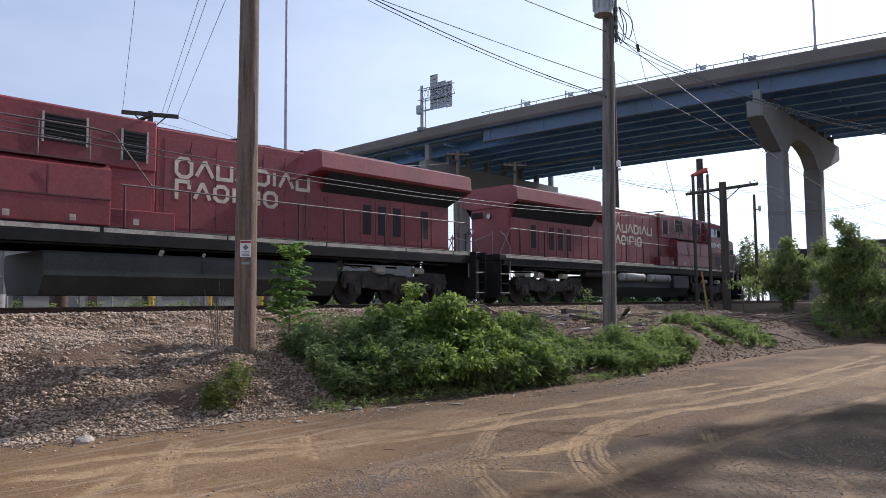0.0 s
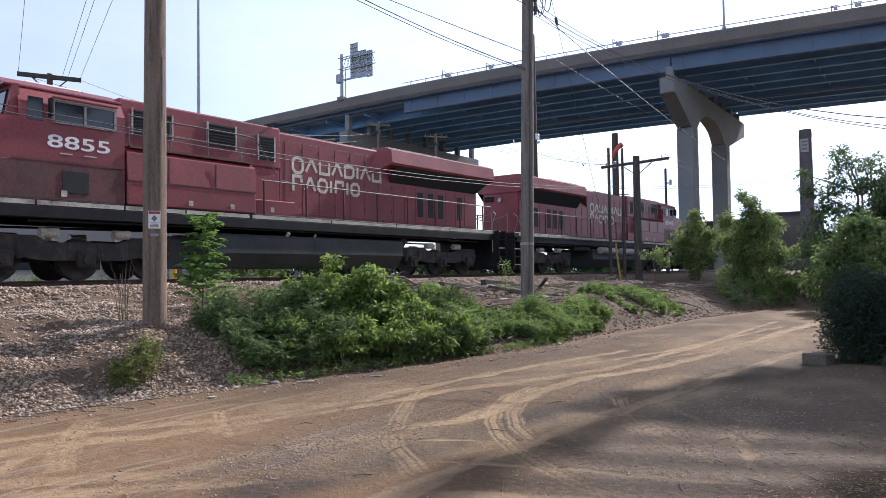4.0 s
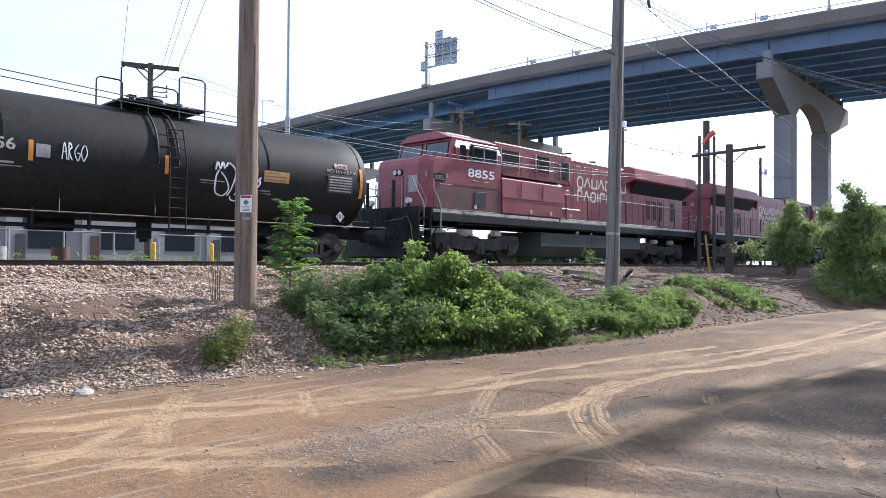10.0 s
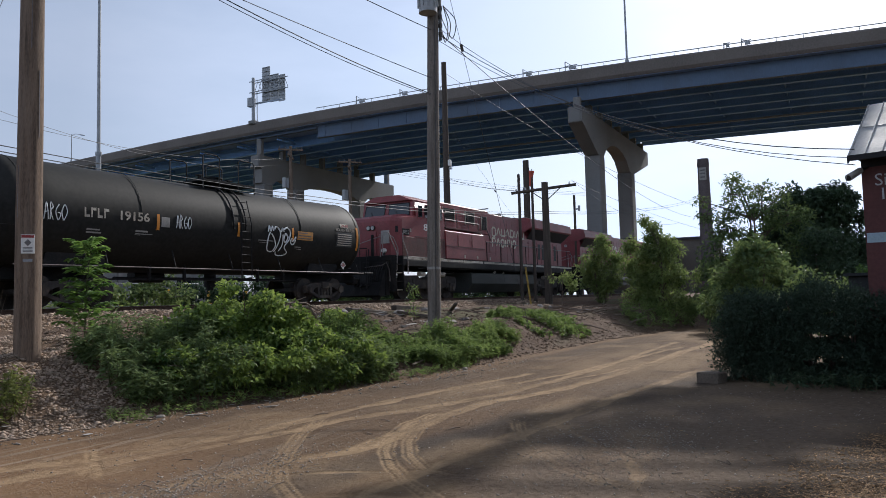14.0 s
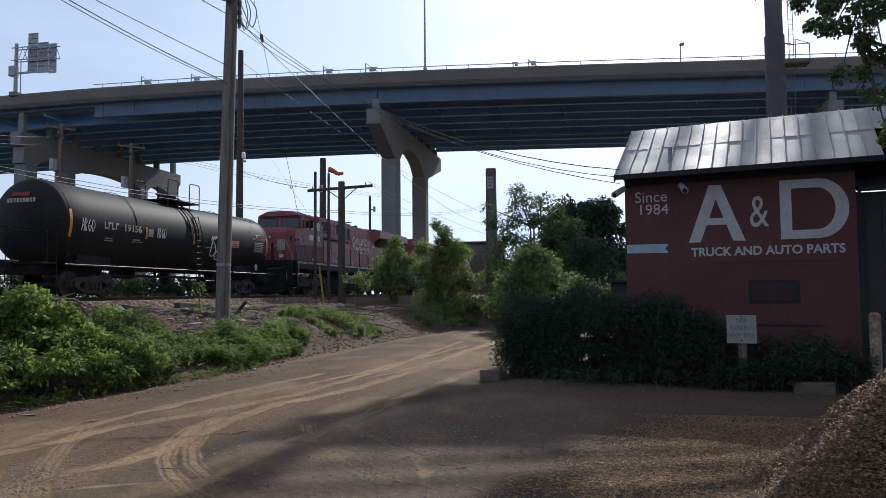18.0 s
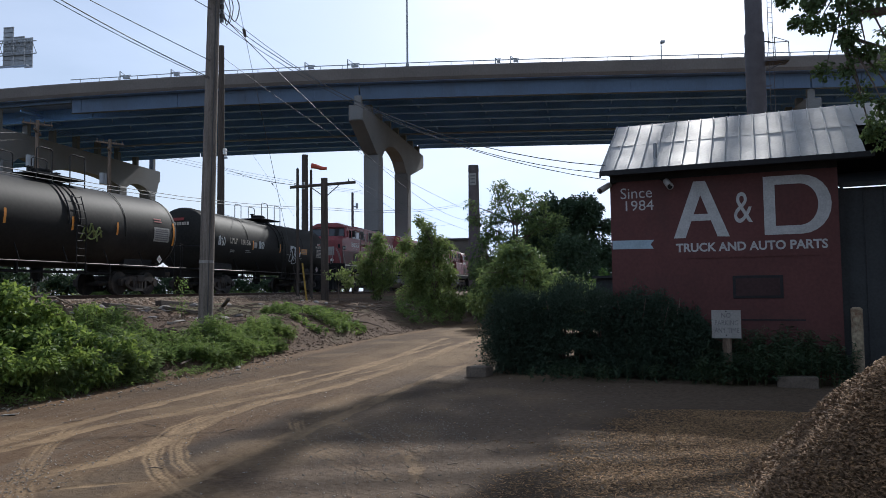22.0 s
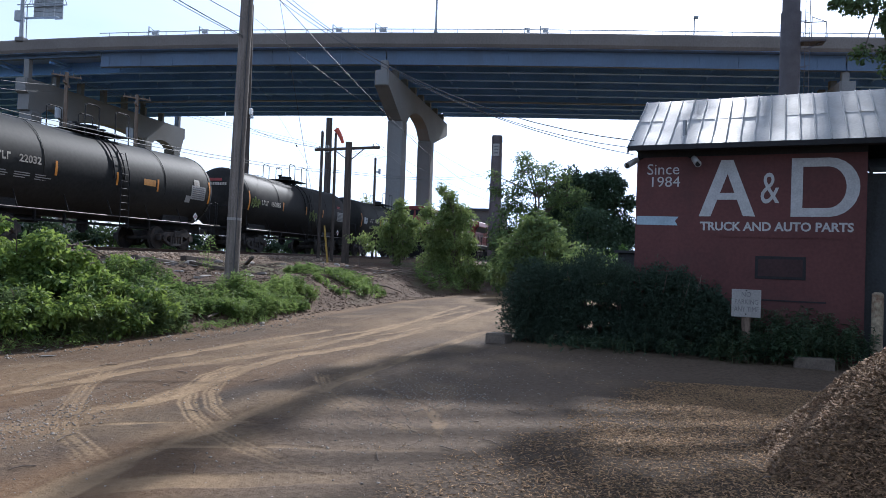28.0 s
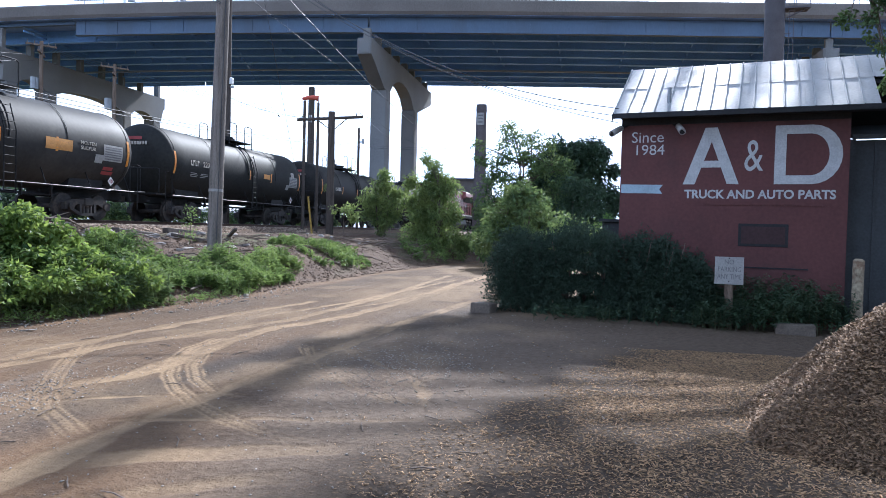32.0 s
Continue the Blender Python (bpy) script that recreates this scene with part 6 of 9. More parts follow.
        for (z0, z1), kinds in rows:
            a = -1.1
            for k, kind in enumerate(kinds):
                w = 0.12 if kind is post else (0.49 if z0 > 3.4 else 0.45)
                low, high = (z0 - 0.07, z1 + 0.03) if k == 0 else (z0, z1)
                bl = M()
                strokes(bl, [((a + u * w) if s < 0 else (2.4 - a - u * w), low + v * (high - low)) for u, v in kind], s * 1.096, 0.105)
                part("cream_shape", bl, CREAM, t)
                a += w + 0.12
    # flared radiator section
    part("radiator_hood", M().box(F0, hood_end, -1.08, 1.08, ZD, 4.3, 0.02), RED, t, "rear hood below the radiators")
    wing = M().prism([(-1.52, 4.22), (-1.56, 4.3), (-1.5, 4.8), (-1.15, 4.93), (1.15, 4.93), (1.5, 4.8), (1.56, 4.3), (1.52, 4.22), (1.1, 4.05), (-1.1, 4.05)], "x", F0, R0)
    part("radiator_wing", wing, RED, t, "flared red radiator wing")
    for s in (-1, 1):
        q = [(F0 - 0.95, s * 1.09, 3.75), (F0 - 0.35, s * 1.09, 4.78), (F0, s * 1.5, 4.8), (F0, s * 1.56, 4.3), (F0, s * 1.52, 4.22), (F0, s * 1.09, 4.05)]
        f = [(0, 1, 2, 3), (0, 3, 4, 5)]
        part("wing_fairing", M().add(q, f if s < 0 else [tuple(reversed(z)) for z in f]), RED, t, "slanted front of the radiator wing")
    part("roof_panel", M().box(F0 + 0.2, F0 + 3.6, -1.1, 1.1, 4.93, 4.97, 0.01), PLATE_GREY, t, "pale worn radiator roof")
    for s in (-1, 1):
        part("radiator_screen", M().add([(F0 + 0.3, s * 1.095, 3.6), (hood_end - 0.1, s * 1.095, 3.6), (R0 - 0.15, s * 1.5, 4.23), (F0 + 0.3, s * 1.5, 4.23)], [(0, 1, 2, 3)]), GRILLE, t, "dark radiator intake screen")
        x = F0 + 0.55
        k = 0
        while x < hood_end - 0.6:
            dark = 2 <= k <= 6 and k != 5
            d = part("louvred_door" if dark else "hood_door", M().box(x, x + 0.6, s * 1.085 - 0.01, s * 1.085 + 0.01, 2.1, 3.5, 0.004), RED, t)
            if dark:
                part("louvres", M().box(x + 0.12, x + 0.48, s * 1.1 - 0.006, s * 1.1 + 0.006, 2.35, 3.35), GRILLE, d, "dark door louvre")
            x += 0.68
            k += 1
    part("rear_wall", M().box(hood_end, hood_end + 0.04, -1.02, 1.02, ZD, 4.2, 0.01), RED, t)
    part("rear_number_board", M().box(hood_end + 0.04, hood_end + 0.1, -0.95, -0.4, 3.65, 3.9, 0.02), BLACK, t)
    part("rear_light", M().cyl((hood_end + 0.02, 0.0, 3.7), (hood_end + 0.14, 0.0, 3.7), 0.11, n=12), STEEL, t)
    # handrails, steps, ends
    for s in (-1, 1):
        xs = [-2.6 + 1.74 * k for k in range(9)]
        for x in xs:
            if x > PE - 1.0:
                continue
            part("stanchion", M().cyl((x, s * 1.52, 1.8), (x, s * 1.5, 3.02), 0.03, n=8), STANCHION, t)
        part("handrail", M().tube([(-2.7, s * 1.5, 3.04), (PE - 0.75, s * 1.5, 3.04), (PE - 0.4, s * 1.5, 2.5), (PE - 0.05, s * 1.5, 1.95)], 0.022, 8), HAND_STEEL, t, "dull walkway handrail")
        for e in (-1, 1):
            x0 = -11.95 if e < 0 else PE - 0.62
            st = part("step_well", M().box(x0 - 0.02, x0, s * 1.5 - 0.35, s * 1.5, 0.36, 1.95).box(x0 + 0.55, x0 + 0.57, s * 1.5 - 0.35, s * 1.5, 0.36, 1.95), BLACK, t, "black step well")
            for k in range(4):
                part("tread", M().box(x0, x0 + 0.55, s * 1.5 - 0.28, s * 1.5 + 0.02, 0.4 + 0.38 * k, 0.44 + 0.38 * k), BLACK if k % 2 else STRIPE, st)
            part("end_rail", M().tube([(x0 + (0.6 if e < 0 else -0.05), s * 1.52, 1.0), (x0 + (0.62 if e < 0 else -0.07), s * 1.52, 2.3), (x0 + (0.3 if e < 0 else 0.25), s * 1.5, 2.75), (x0 + 0.27, s * 1.3, 2.9)], 0.022), RAILING, t)
    for e, q in ((-1, 12.2), (1, PE)):
        part("pilot", M().prism([(e * q, 0.2), (e * q, 1.7), (e * (q - 0.25), 1.7), (e * (q - 0.25), 0.2)], "y", -1.45, 1.45), BLACK, t, "black pilot plate")
        part("coupler", M().box(min(e * q, e * (q + 0.65)), max(e * q, e * (q + 0.65)), -0.12, 0.12, 0.72, 0.98, 0.03).box(min(e * (q + 0.45), e * (q + 0.75)), max(e * (q + 0.45), e * (q + 0.75)), -0.18, 0.2, 0.68, 1.02, 0.05), TRUCK, t, "knuckle coupler")
        hs = M()
        for k in range(4):
            y = -0.9 + 0.25 * k
            hs.tube([(e * q, y, 1.2), (e * (q + 0.3), y, 0.7), (e * (q + 0.5), y + 0.05, 0.6)], 0.03, 6)
        part("air_hoses", hs, BLACK, t)
        part("end_chain", M().tube([(e * (q - 0.1), -1.1, 2.8), (e * (q - 0.1), 0, 2.55), (e * (q - 0.1), 1.1, 2.8)], 0.02, 5).cyl((e * (q - 0.1), -1.1, 1.9), (e * (q - 0.1), -1.1, 2.9), 0.02, n=6).cyl((e * (q - 0.1), 1.1, 1.9), (e * (q - 0.1), 1.1, 2.9), 0.02, n=6), RAILING, t)
    # fuel tank
    part("fuel_tank", M().prism([(-1.4, 1.33), (-1.48, 1.25), (-1.48, 0.75), (-1.15, 0.3), (1.15, 0.3), (1.48, 0.75), (1.48, 1.25), (1.4, 1.33)], "x", -4.4, 4.1), FUEL, t, "long dark grey fuel tank")
    for s in (-1, 1):
        part("fuel_filler", M().cyl((-1.6, s * 1.35, 1.3), (-1.6, s * 1.5, 1.42), 0.06, n=10), STRIPE, t)
        part("fuel_vent", M().cyl((-0.4, s * 1.35, 1.3), (-0.4, s * 1.45, 1.4), 0.04, n=8), STRIPE, t)
        part("gauge_slot", M().box(-0.5, -0.44, s * 1.48 - 0.01, s * 1.48 + 0.01, 0.85, 1.2), GRILLE, t)
        part("air_reservoir", M().cyl((4.2, s * 1.2, 1.35), (PE - 6.6, s * 1.2, 1.35), 0.16, n=14), TRUCK, t, smooth=True)
        part("piping", M().tube([(-9.5, s * 1.4, 1.45), (-4, s * 1.42, 1.5), (5, s * 1.42, 1.48), (PE - 1.7, s * 1.4, 1.42)], 0.035), BLACK, t)
        part("cable_loop", M().tube([(PE - 5.4, s * 1.45, 1.55), (PE - 4.9, s * 1.5, 1.38), (PE - 4.3, s * 1.5, 1.52), (PE - 3.7, s * 1.5, 1.36), (PE - 3.1, s * 1.48, 1.52)], 0.016, 5), TRUCK, t)
    # air reservoirs and a grey box hang beside the tank on the far side of the cab
    for xa, xb in ((1.25, 3.45), (-1.55, 0.55)):
        res = part("main_reservoir", M().cyl((xa, 1.62, 1.24), (xb, 1.62, 1.24), 0.2, n=16).cyl((xa - 0.06, 1.62, 1.24), (xa, 1.62, 1.24), 0.12, 0.2, 16).cyl((xb, 1.62, 1.24), (xb + 0.06, 1.62, 1.24), 0.2, 0.12, 16), PLATE_GREY, t, "dusty grey air reservoir", True)
        for x in (xa + 0.3, xb - 0.3):
            part("strap", M().cyl((x, 1.62, 1.24), (x + 0.05, 1.62, 1.24), 0.207, n=16), BLACK, res)
    part("equipment_box", M().box(-3.8, -2.1, 1.4, 1.7, 0.75, 1.42, 0.02), FUEL, t, "grey equipment box")
    # three-axle trucks
    for c in (-8.0, PE - 4.0):
        for s in (-1, 1):
            fr = M().prism([(c - 2.5, 0.75), (c - 2.4, 1.1), (c - 1.2, 1.12), (c - 0.9, 0.95), (c + 0.9, 0.95), (c + 1.2, 1.12), (c + 2.4, 1.1), (c + 2.5, 0.75), (c + 1.7, 0.62), (c + 1.0, 0.5), (c - 1.0, 0.5), (c - 1.7, 0.62)], "y", s * 1.05 - 0.1, s * 1.05 + 0.1)
            tf = part("truck_frame", fr, TRUCK, t, "grimy cast truck frame")
            for a in (-1.95, 0, 1.95):
                part("axle_box", M().box(c + a - 0.22, c + a + 0.22, s * 1.18 - 0.1, s * 1.18 + 0.1, 0.32, 0.75, 0.04).cyl((c + a, s * 1.28, 0.53), (c + a, s * 1.34, 0.53), 0.13, n=12), TRUCK, tf)
                for o in (-0.38, 0.38):
                    part("spring", M().cyl((c + a + o, s * 1.12, 0.55), (c + a + o, s * 1.12, 0.95), 0.09, n=10), TRUCK, tf)
            for o in (-0.92, 0.92):
                part("brake_cylinder", M().cyl((c + o - 0.22, s * 1.2, 1.18), (c + o + 0.22, s * 1.2, 1.18), 0.12, n=12), STRIPE, tf)
            part("sand_pipe", M().tube([(c - 2.3, s * 1.2, 1.5), (c - 2.6, s * 1.1, 0.9), (c - 2.55, s * 0.85, 0.25)], 0.03), TRUCK, tf)
        for a in (-1.95, 0, 1.95):
            wheelset(t, c + a, 0.53)
    return t


def scribble(parent, pts_list, x, z, size, y_of, material, r=0.02, name="graffiti"):
    """Spray-painted lines that lie on the curved tank."""
    for pts in pts_list:
        out = []
        n = len(pts)
        for i in range(n - 1):
            p0, p1, p2, p3 = pts[max(i - 1, 0)], pts[i], pts[i + 1], pts[min(i + 2, n - 1)]
            for k in range(5):
                t = k / 5
                q = [0.5 * (2 * p1[c] + (p2[c] - p0[c]) * t + (2 * p0[c] - 5 * p1[c] + 4 * p2[c] - p3[c]) * t * t + (3 * p1[c] - p0[c] - 3 * p2[c] + p3[c]) * t ** 3) for c in (0, 1)]
                out.append(q)
        out.append(pts[-1])
        part(name, M().tube([(x + a * size, y_of(z + b * size), z + b * size) for a, b in out], r, 4), material, parent, "spray-painted white graffiti")


def make_tank_car(half, rad, paint, label, seed, kind):
    """A tank car; half: from the middle to the reflector bars. Near side -y."""
    rr = random.Random(seed)
    t = thing("tank_car", along(0), label, "tank car", "tank cars")
    zc = 2.58
    # barrel with domed heads
    m = M()
    n = 40
    L = half + 0.12
    rings = []
    for k in range(7):
        a = math.pi / 2 * k / 6
        rings.append((-L - 0.55 * math.cos(a), rad * max(0.02, math.sin(a))))
    rings += [(-L + 2 * L * k / 14, rad) for k in range(1, 14)]
    rings += [(-x, r) for x, r in reversed(rings[:7])]
    for x, r in rings:
        sag_ = -0.05 * (1 - (x / L) ** 2) if abs(x) < L else 0
        m.v += [(x, r * math.cos(2 * math.pi * j / n), zc + sag_ + r * math.sin(2 * math.pi * j / n)) for j in range(n)]
    for i in range(len(rings) - 1):
        m.f += [(i * n + j, (i + 1) * n + j, (i + 1) * n + (j + 1) % n, i * n + (j + 1) % n) for j in range(n)]
    m.f = [tuple(reversed(q)) for q in m.f]
    m.f += [tuple(range(n)), tuple(range((len(rings) - 1) * n + n - 1, (len(rings) - 1) * n - 1, -1))]
    part("tank", m, paint, t, "dusty cylindrical tank", True)
    def skin(z, lift=0.008):
        d = min(abs(z - zc), rad * 0.98)
        return -math.sqrt(rad * rad - d * d) - lift
    # seams and straps
    for x in (-half, -half * 0.5, half * 0.5, half):
        ring = [(x, (rad + 0.004) * math.cos(2 * math.pi * j / 36), zc + (rad + 0.004) * math.sin(2 * math.pi * j / 36)) for j in range(37)]
        part("weld_seam", M().tube(ring, 0.012, 4), paint, t)
    for x in (0.28, 0.82):
        ring = [(x - 0.2, (rad + 0.03) * math.cos(math.pi * (-0.02 + 1.04 * j / 30)), zc + (rad + 0.03) * math.sin(math.pi * (-0.02 + 1.04 * j / 30))) for j in range(31)]
        part("strap", M().tube(ring, 0.03, 6), BLACK, t)

    def plate(name, x0, x1, z0, z1, material, lab="", lift=0.012, owner=None):
        """A thin plate bent round the barrel."""
        q = M()
        k = max(2, int((z1 - z0) / 0.12) + 1)
        for i in range(k + 1):
            z = z0 + (z1 - z0) * i / k
            q.v += [(x0, skin(z, lift), z), (x1, skin(z, lift), z)]
        q.f = [(2 * i, 2 * i + 1, 2 * i + 3, 2 * i + 2) for i in range(k)]
        return part(name, q, material, owner or t, lab)
    for x in (-half, half):
        plate("reflector", x - 0.06, x + 0.06, 2.05, 3.0, ORANGE, "orange reflector strip")
    for x in (-half * 0.42, -half * 0.02 - 0.1 + 0.5, half * 0.42) if kind != 1 else (-half * 0.42, 0.32, 2.95):
        plate("reflector", x - 0.05, x + 0.05, 2.25, 2.72, ORANGE, "orange reflector strip")

    def bars(x, z, rows, w, hgt, gap, material=PLATE_GREY, name="stencil_bar"):
        for k in range(rows):
            plate(name, x, x + w * rr.uniform(0.6, 1.0), z - k * gap - hgt, z - k * gap, material)

    def car_number(x, z, digits, hgt, wide, material=STRIPE):
        """The car's number in stencil figures, its owner's mark as plain bars."""
        w = hgt * 0.55
        for k in range(4):
            a = x + k * w * 1.3
            plate("mark_bar", a, a + w * 0.3, z, z + hgt, material)
            plate("mark_bar", a + w * 0.3, a + w, z + hgt * (0.72 if k % 2 else 0.0), z + hgt * (1.0 if k % 2 else 0.26), material)
        a = x + 5.6 * w * 1.3
        part("car_number", lettering(digits, material, a, a + wide, z, z + hgt, 0.02), None, t, "white stencilled car number", at=Matrix.Translation((0, skin(z + hgt / 2) - 0.008, 0)))
    plate("data_panel", half - 1.35, half - 0.32, 2.16, 2.74, PLATE_GREY if kind != 1 else SHED, "grey data panel")
    for k in range(6):
        plate("data_row", half - 1.28, half - 0.4, 2.21 + k * 0.085, 2.25 + k * 0.085, INK if kind != 1 else STRIPE, lift=0.018)
    if kind == 1:
        part("words", lettering("MOLTEN SULFUR", STRIPE, half - 1.35, half - 0.2, 2.78, 2.9, 0.006), None, t, at=Matrix.Translation((0, skin(2.84), 0)))
        plate("number_plate", half - 1.05, half - 0.55, 2.93, 3.09, STRIPE)
        part("placard_number", lettering("2448", PLATE_RED, half - 1.01, half - 0.59, 2.955, 3.065, 0.012), None, t, at=Matrix.Translation((0, skin(3.01) - 0.03, 0)))
        plate("orange_placard", 3.2, 4.05, 2.3, 2.62, PLACARD, "faded orange placard")
        bars(3.25, 2.58, 3, 0.75, 0.04, 0.1, INK)
        bars(3.1, 2.05, 4, 0.5, 0.03, 0.08)
        bars(0.95 + 0.3, 2.2, 3, 0.8, 0.03, 0.08)
        bars(1.0, 1.95, 4, 0.6, 0.03, 0.07)
        car_number(-5.2, 2.45, "19156", 0.27, 0.95)
        bars(-5.1, 2.15, 2, 0.5, 0.04, 0.08)
        bars(-3.6, 2.2, 2, 0.6, 0.05, 0.09)
        blob = [[(0, 0.75), (0.06, 0.95), (0.13, 0.78), (0.2, 0.95), (0.26, 0.8)], [(0.1, 0.75), (0.02, 0.55), (0.06, 0.2), (0.3, 0.12), (0.42, 0.3), (0.3, 0.55), (0.16, 0.7)],
                [(0.3, 0.85), (0.36, 0.95), (0.5, 0.88), (0.58, 0.7), (0.5, 0.3), (0.42, 0.12)], [(0.5, 0.12), (0.58, 0.02), (0.9, 0.02), (1.05, 0.12), (0.85, 0.3), (1.02, 0.55), (1.05, 0.82), (0.9, 0.95), (0.72, 0.85)],
                [(0.62, 0.78), (0.68, 0.92), (0.75, 0.8)], [(0.7, 0.7), (0.72, 0.35), (0.62, 0.15)], [(0.82, 0.75), (0.95, 0.62), (0.85, 0.45), (0.76, 0.55), (0.82, 0.75)], [(1.18, 0.6), (1.1, 0.52), (1.14, 0.42), (1.25, 0.4), (1.32, 0.5), (1.28, 0.62)],
                [(1.12, 0.6), (1.2, 0.5), (1.34, 0.66)]]
        scribble(t, blob, 1.68, 1.7, 1.06, skin, GRAFFITI, 0.028)
        tag = [[(0, 0.1), (0.1, 0.9), (0.22, 0.1)], [(0.0, 0.42), (0.2, 0.5)], [(0.3, 0.1), (0.3, 0.9), (0.42, 0.7), (0.3, 0.5), (0.45, 0.1)], [(0.72, 0.85), (0.55, 0.5), (0.7, 0.1), (0.8, 0.4), (0.66, 0.45)], [(0.95, 0.1), (0.85, 0.5), (1.0, 0.85), (1.12, 0.5), (0.98, 0.1)]]
        scribble(t, tag, -2.2, 2.3, 0.5, skin, GRAFFITI, 0.014)
        scribble(t, tag, -6.3, 2.25, 0.55, skin, GRAFFITI, 0.014)
        plate("test_mark", -2.75, -2.45, 2.35, 2.65, PLATE_GREY)
    elif kind == 2:
        car_number(-half + 1.25, 2.4, "150885", 0.25, 1.0)
        bars(half - 1.3, 3.1, 2, 0.5, 0.05, 0.1, PLATE_RED)
        gr = [[(0, 0.1), (0.1, 0.5), (0.3, 0.3), (0.4, 0.6), (0.6, 0.2), (0.75, 0.5), (0.95, 0.2)], [(0.05, 0.3), (0.5, 0.1), (0.9, 0.4)], [(0.2, 0.0), (0.5, 0.4), (0.8, 0.05)]]
        scribble(t, gr, 0.75, 1.9, 1.1, skin, GRAFFITI_GREEN, 0.04)
        scribble(t, gr, -half + 0.2, 2.2, 0.9, skin, GRAFFITI_GREEN, 0.04)
    elif kind == 3:
        car_number(-half + 1.15, 2.5, "22032", 0.24, 0.85)
        for k in range(3):
            bars(-half + 1.2 + k * 0.8, 2.2, 3, 0.7, 0.03, 0.07)
        plate("orange_placard", 1.75, 2.45, 2.42, 2.66, PLACARD, "faded orange placard")
        plate("white_patch", half - 1.15, half - 0.75, 2.3, 3.0, STRIPE)
        plate("test_mark", half - 1.7, half - 1.35, 2.0, 2.28, PLATE_GREY)
    else:
        plate("orange_placard", half - 4.1, half - 2.9, 2.3, 2.68, PLACARD, "faded orange placard")
        bars(-half + 1.2, 2.66, 1, 2.2, 0.24, 0.3, STRIPE)
        part("words", lettering("MOLTEN", STRIPE, half - 2.5, half - 1.75, 2.62, 2.74, 0.004), None, t, at=Matrix.Translation((0, skin(2.68), 0)))
        part("words", lettering("SULFUR", STRIPE, half - 2.5, half - 1.75, 2.44, 2.56, 0.004), None, t, at=Matrix.Translation((0, skin(2.5), 0)))
        plate("test_mark", half - 1.75, half - 1.35, 2.05, 2.35, PLATE_GREY)
        bars(half - 1.2, 1.95, 2, 0.8, 0.12, 0.16, PLATE_RED)
    dm = part("placard_diamond", M().prism([(0, -0.17), (0.17, 0), (0, 0.17), (-0.17, 0)], "y", -0.012, 0.0), WHITE, t, "white and red hazard diamond", at=pose(half - 0.65, skin(1.6) - 0.1, 1.45))
    for k in range(4):
        part("diamond_stripe", M().box(-0.11 + k * 0.06, -0.085 + k * 0.06, -0.018, -0.012, -0.09 + abs(k - 1.5) * 0.03, 0.09 - abs(k - 1.5) * 0.03), PLATE_RED, dm)
    part("placard_holder", M().box(half - 0.84, half - 0.46, skin(1.6) - 0.06, skin(1.6) + 0.12, 1.25, 1.3), BLACK, t)
    # top platform with railings and manway
    pl = part("top_platform", M().box(-0.6, 1.7, -0.85, 0.85, zc + rad + 0.04, zc + rad + 0.09), BLACK, t, "top platform with tubular railings")
    for x0, x1 in ((-0.6, 0.1), (0.95, 1.7)):
        for s in (-0.82, 0.82):
            z0 = zc + rad + 0.08
            part("railing", M().tube([(x0, s, z0 - 0.3), (x0, s, z0 + 0.78), (x0 + 0.1, s, z0 + 0.85), (x1 - 0.1, s, z0 + 0.85), (x1, s, z0 + 0.78), (x1, s, z0 - 0.3)], 0.022, 8), BLACK, pl)
    z0 = zc + rad
    part("manway", M().cyl((0.5, 0, z0 - 0.05), (0.5, 0, z0 + 0.28), 0.32, n=18).cyl((0.5, 0, z0 + 0.28), (0.5, 0, z0 + 0.33), 0.36, n=18), BLACK, t, "dark manway", True)
    for x, h_ in ((0.05, 0.4), (1.1, 0.3), (1.35, 0.36)):
        part("valve", M().cyl((x, 0.1, z0 - 0.02), (x, 0.1, z0 + h_), 0.07, n=10).box(x - 0.1, x + 0.1, 0.0, 0.2, z0 + h_ - 0.05, z0 + h_), BLACK, t)
    # side ladder
    ld = part("ladder", M().tube([(0.35, skin(3.4, 0.1), 3.5), (0.35, -rad - 0.1, 2.7), (0.35, -rad - 0.1, 0.75)], 0.02).tube([(0.8, skin(3.4, 0.1), 3.5), (0.8, -rad - 0.1, 2.7), (0.8, -rad - 0.1, 0.75)], 0.02), BLACK, t, "black side ladder")
    for k in range(11):
        z = 0.85 + 0.26 * k
        y = -rad - 0.1 if z < 2.75 else skin(z, 0.1)
        part("rung", M().cyl((0.35, y, z), (0.8, y, z), 0.014, n=6), BLACK, ld)
    # running gear frame
    part("side_rail", M().tube([(-half - 0.3, -rad - 0.06, 1.12), (half + 0.3, -rad - 0.06, 1.12)], 0.018, 6), HAND_STEEL, t, "dull side handrail")
    part("side_rail", M().tube([(-half - 0.3, rad + 0.06, 1.12), (half + 0.3, rad + 0.06, 1.12)], 0.018, 6), HAND_STEEL, t)
    for k in range(7):
        x = -half + 2 * half * k / 6
        part("rail_bracket", M().tube([(x, -rad - 0.06, 1.12), (x + 0.12, skin(1.7, 0.0), 1.7)], 0.018, 5), BLACK, t)
    part("belly_pipe", M().tube([(-3.5, -0.3, 0.85), (3.5, -0.3, 0.85)], 0.05).cyl((0.4, 0, 0.6), (0.4, 0, 1.05), 0.2, n=14).cyl((0.4, 0, 0.5), (0.4, 0, 0.6), 0.12, n=10), BLACK, t, "bottom outlet and brake piping")
    part("brake_rod", M().tube([(-4.5, -0.75, 0.8), (4.5, -0.75, 0.82)], 0.025), BLACK, t)
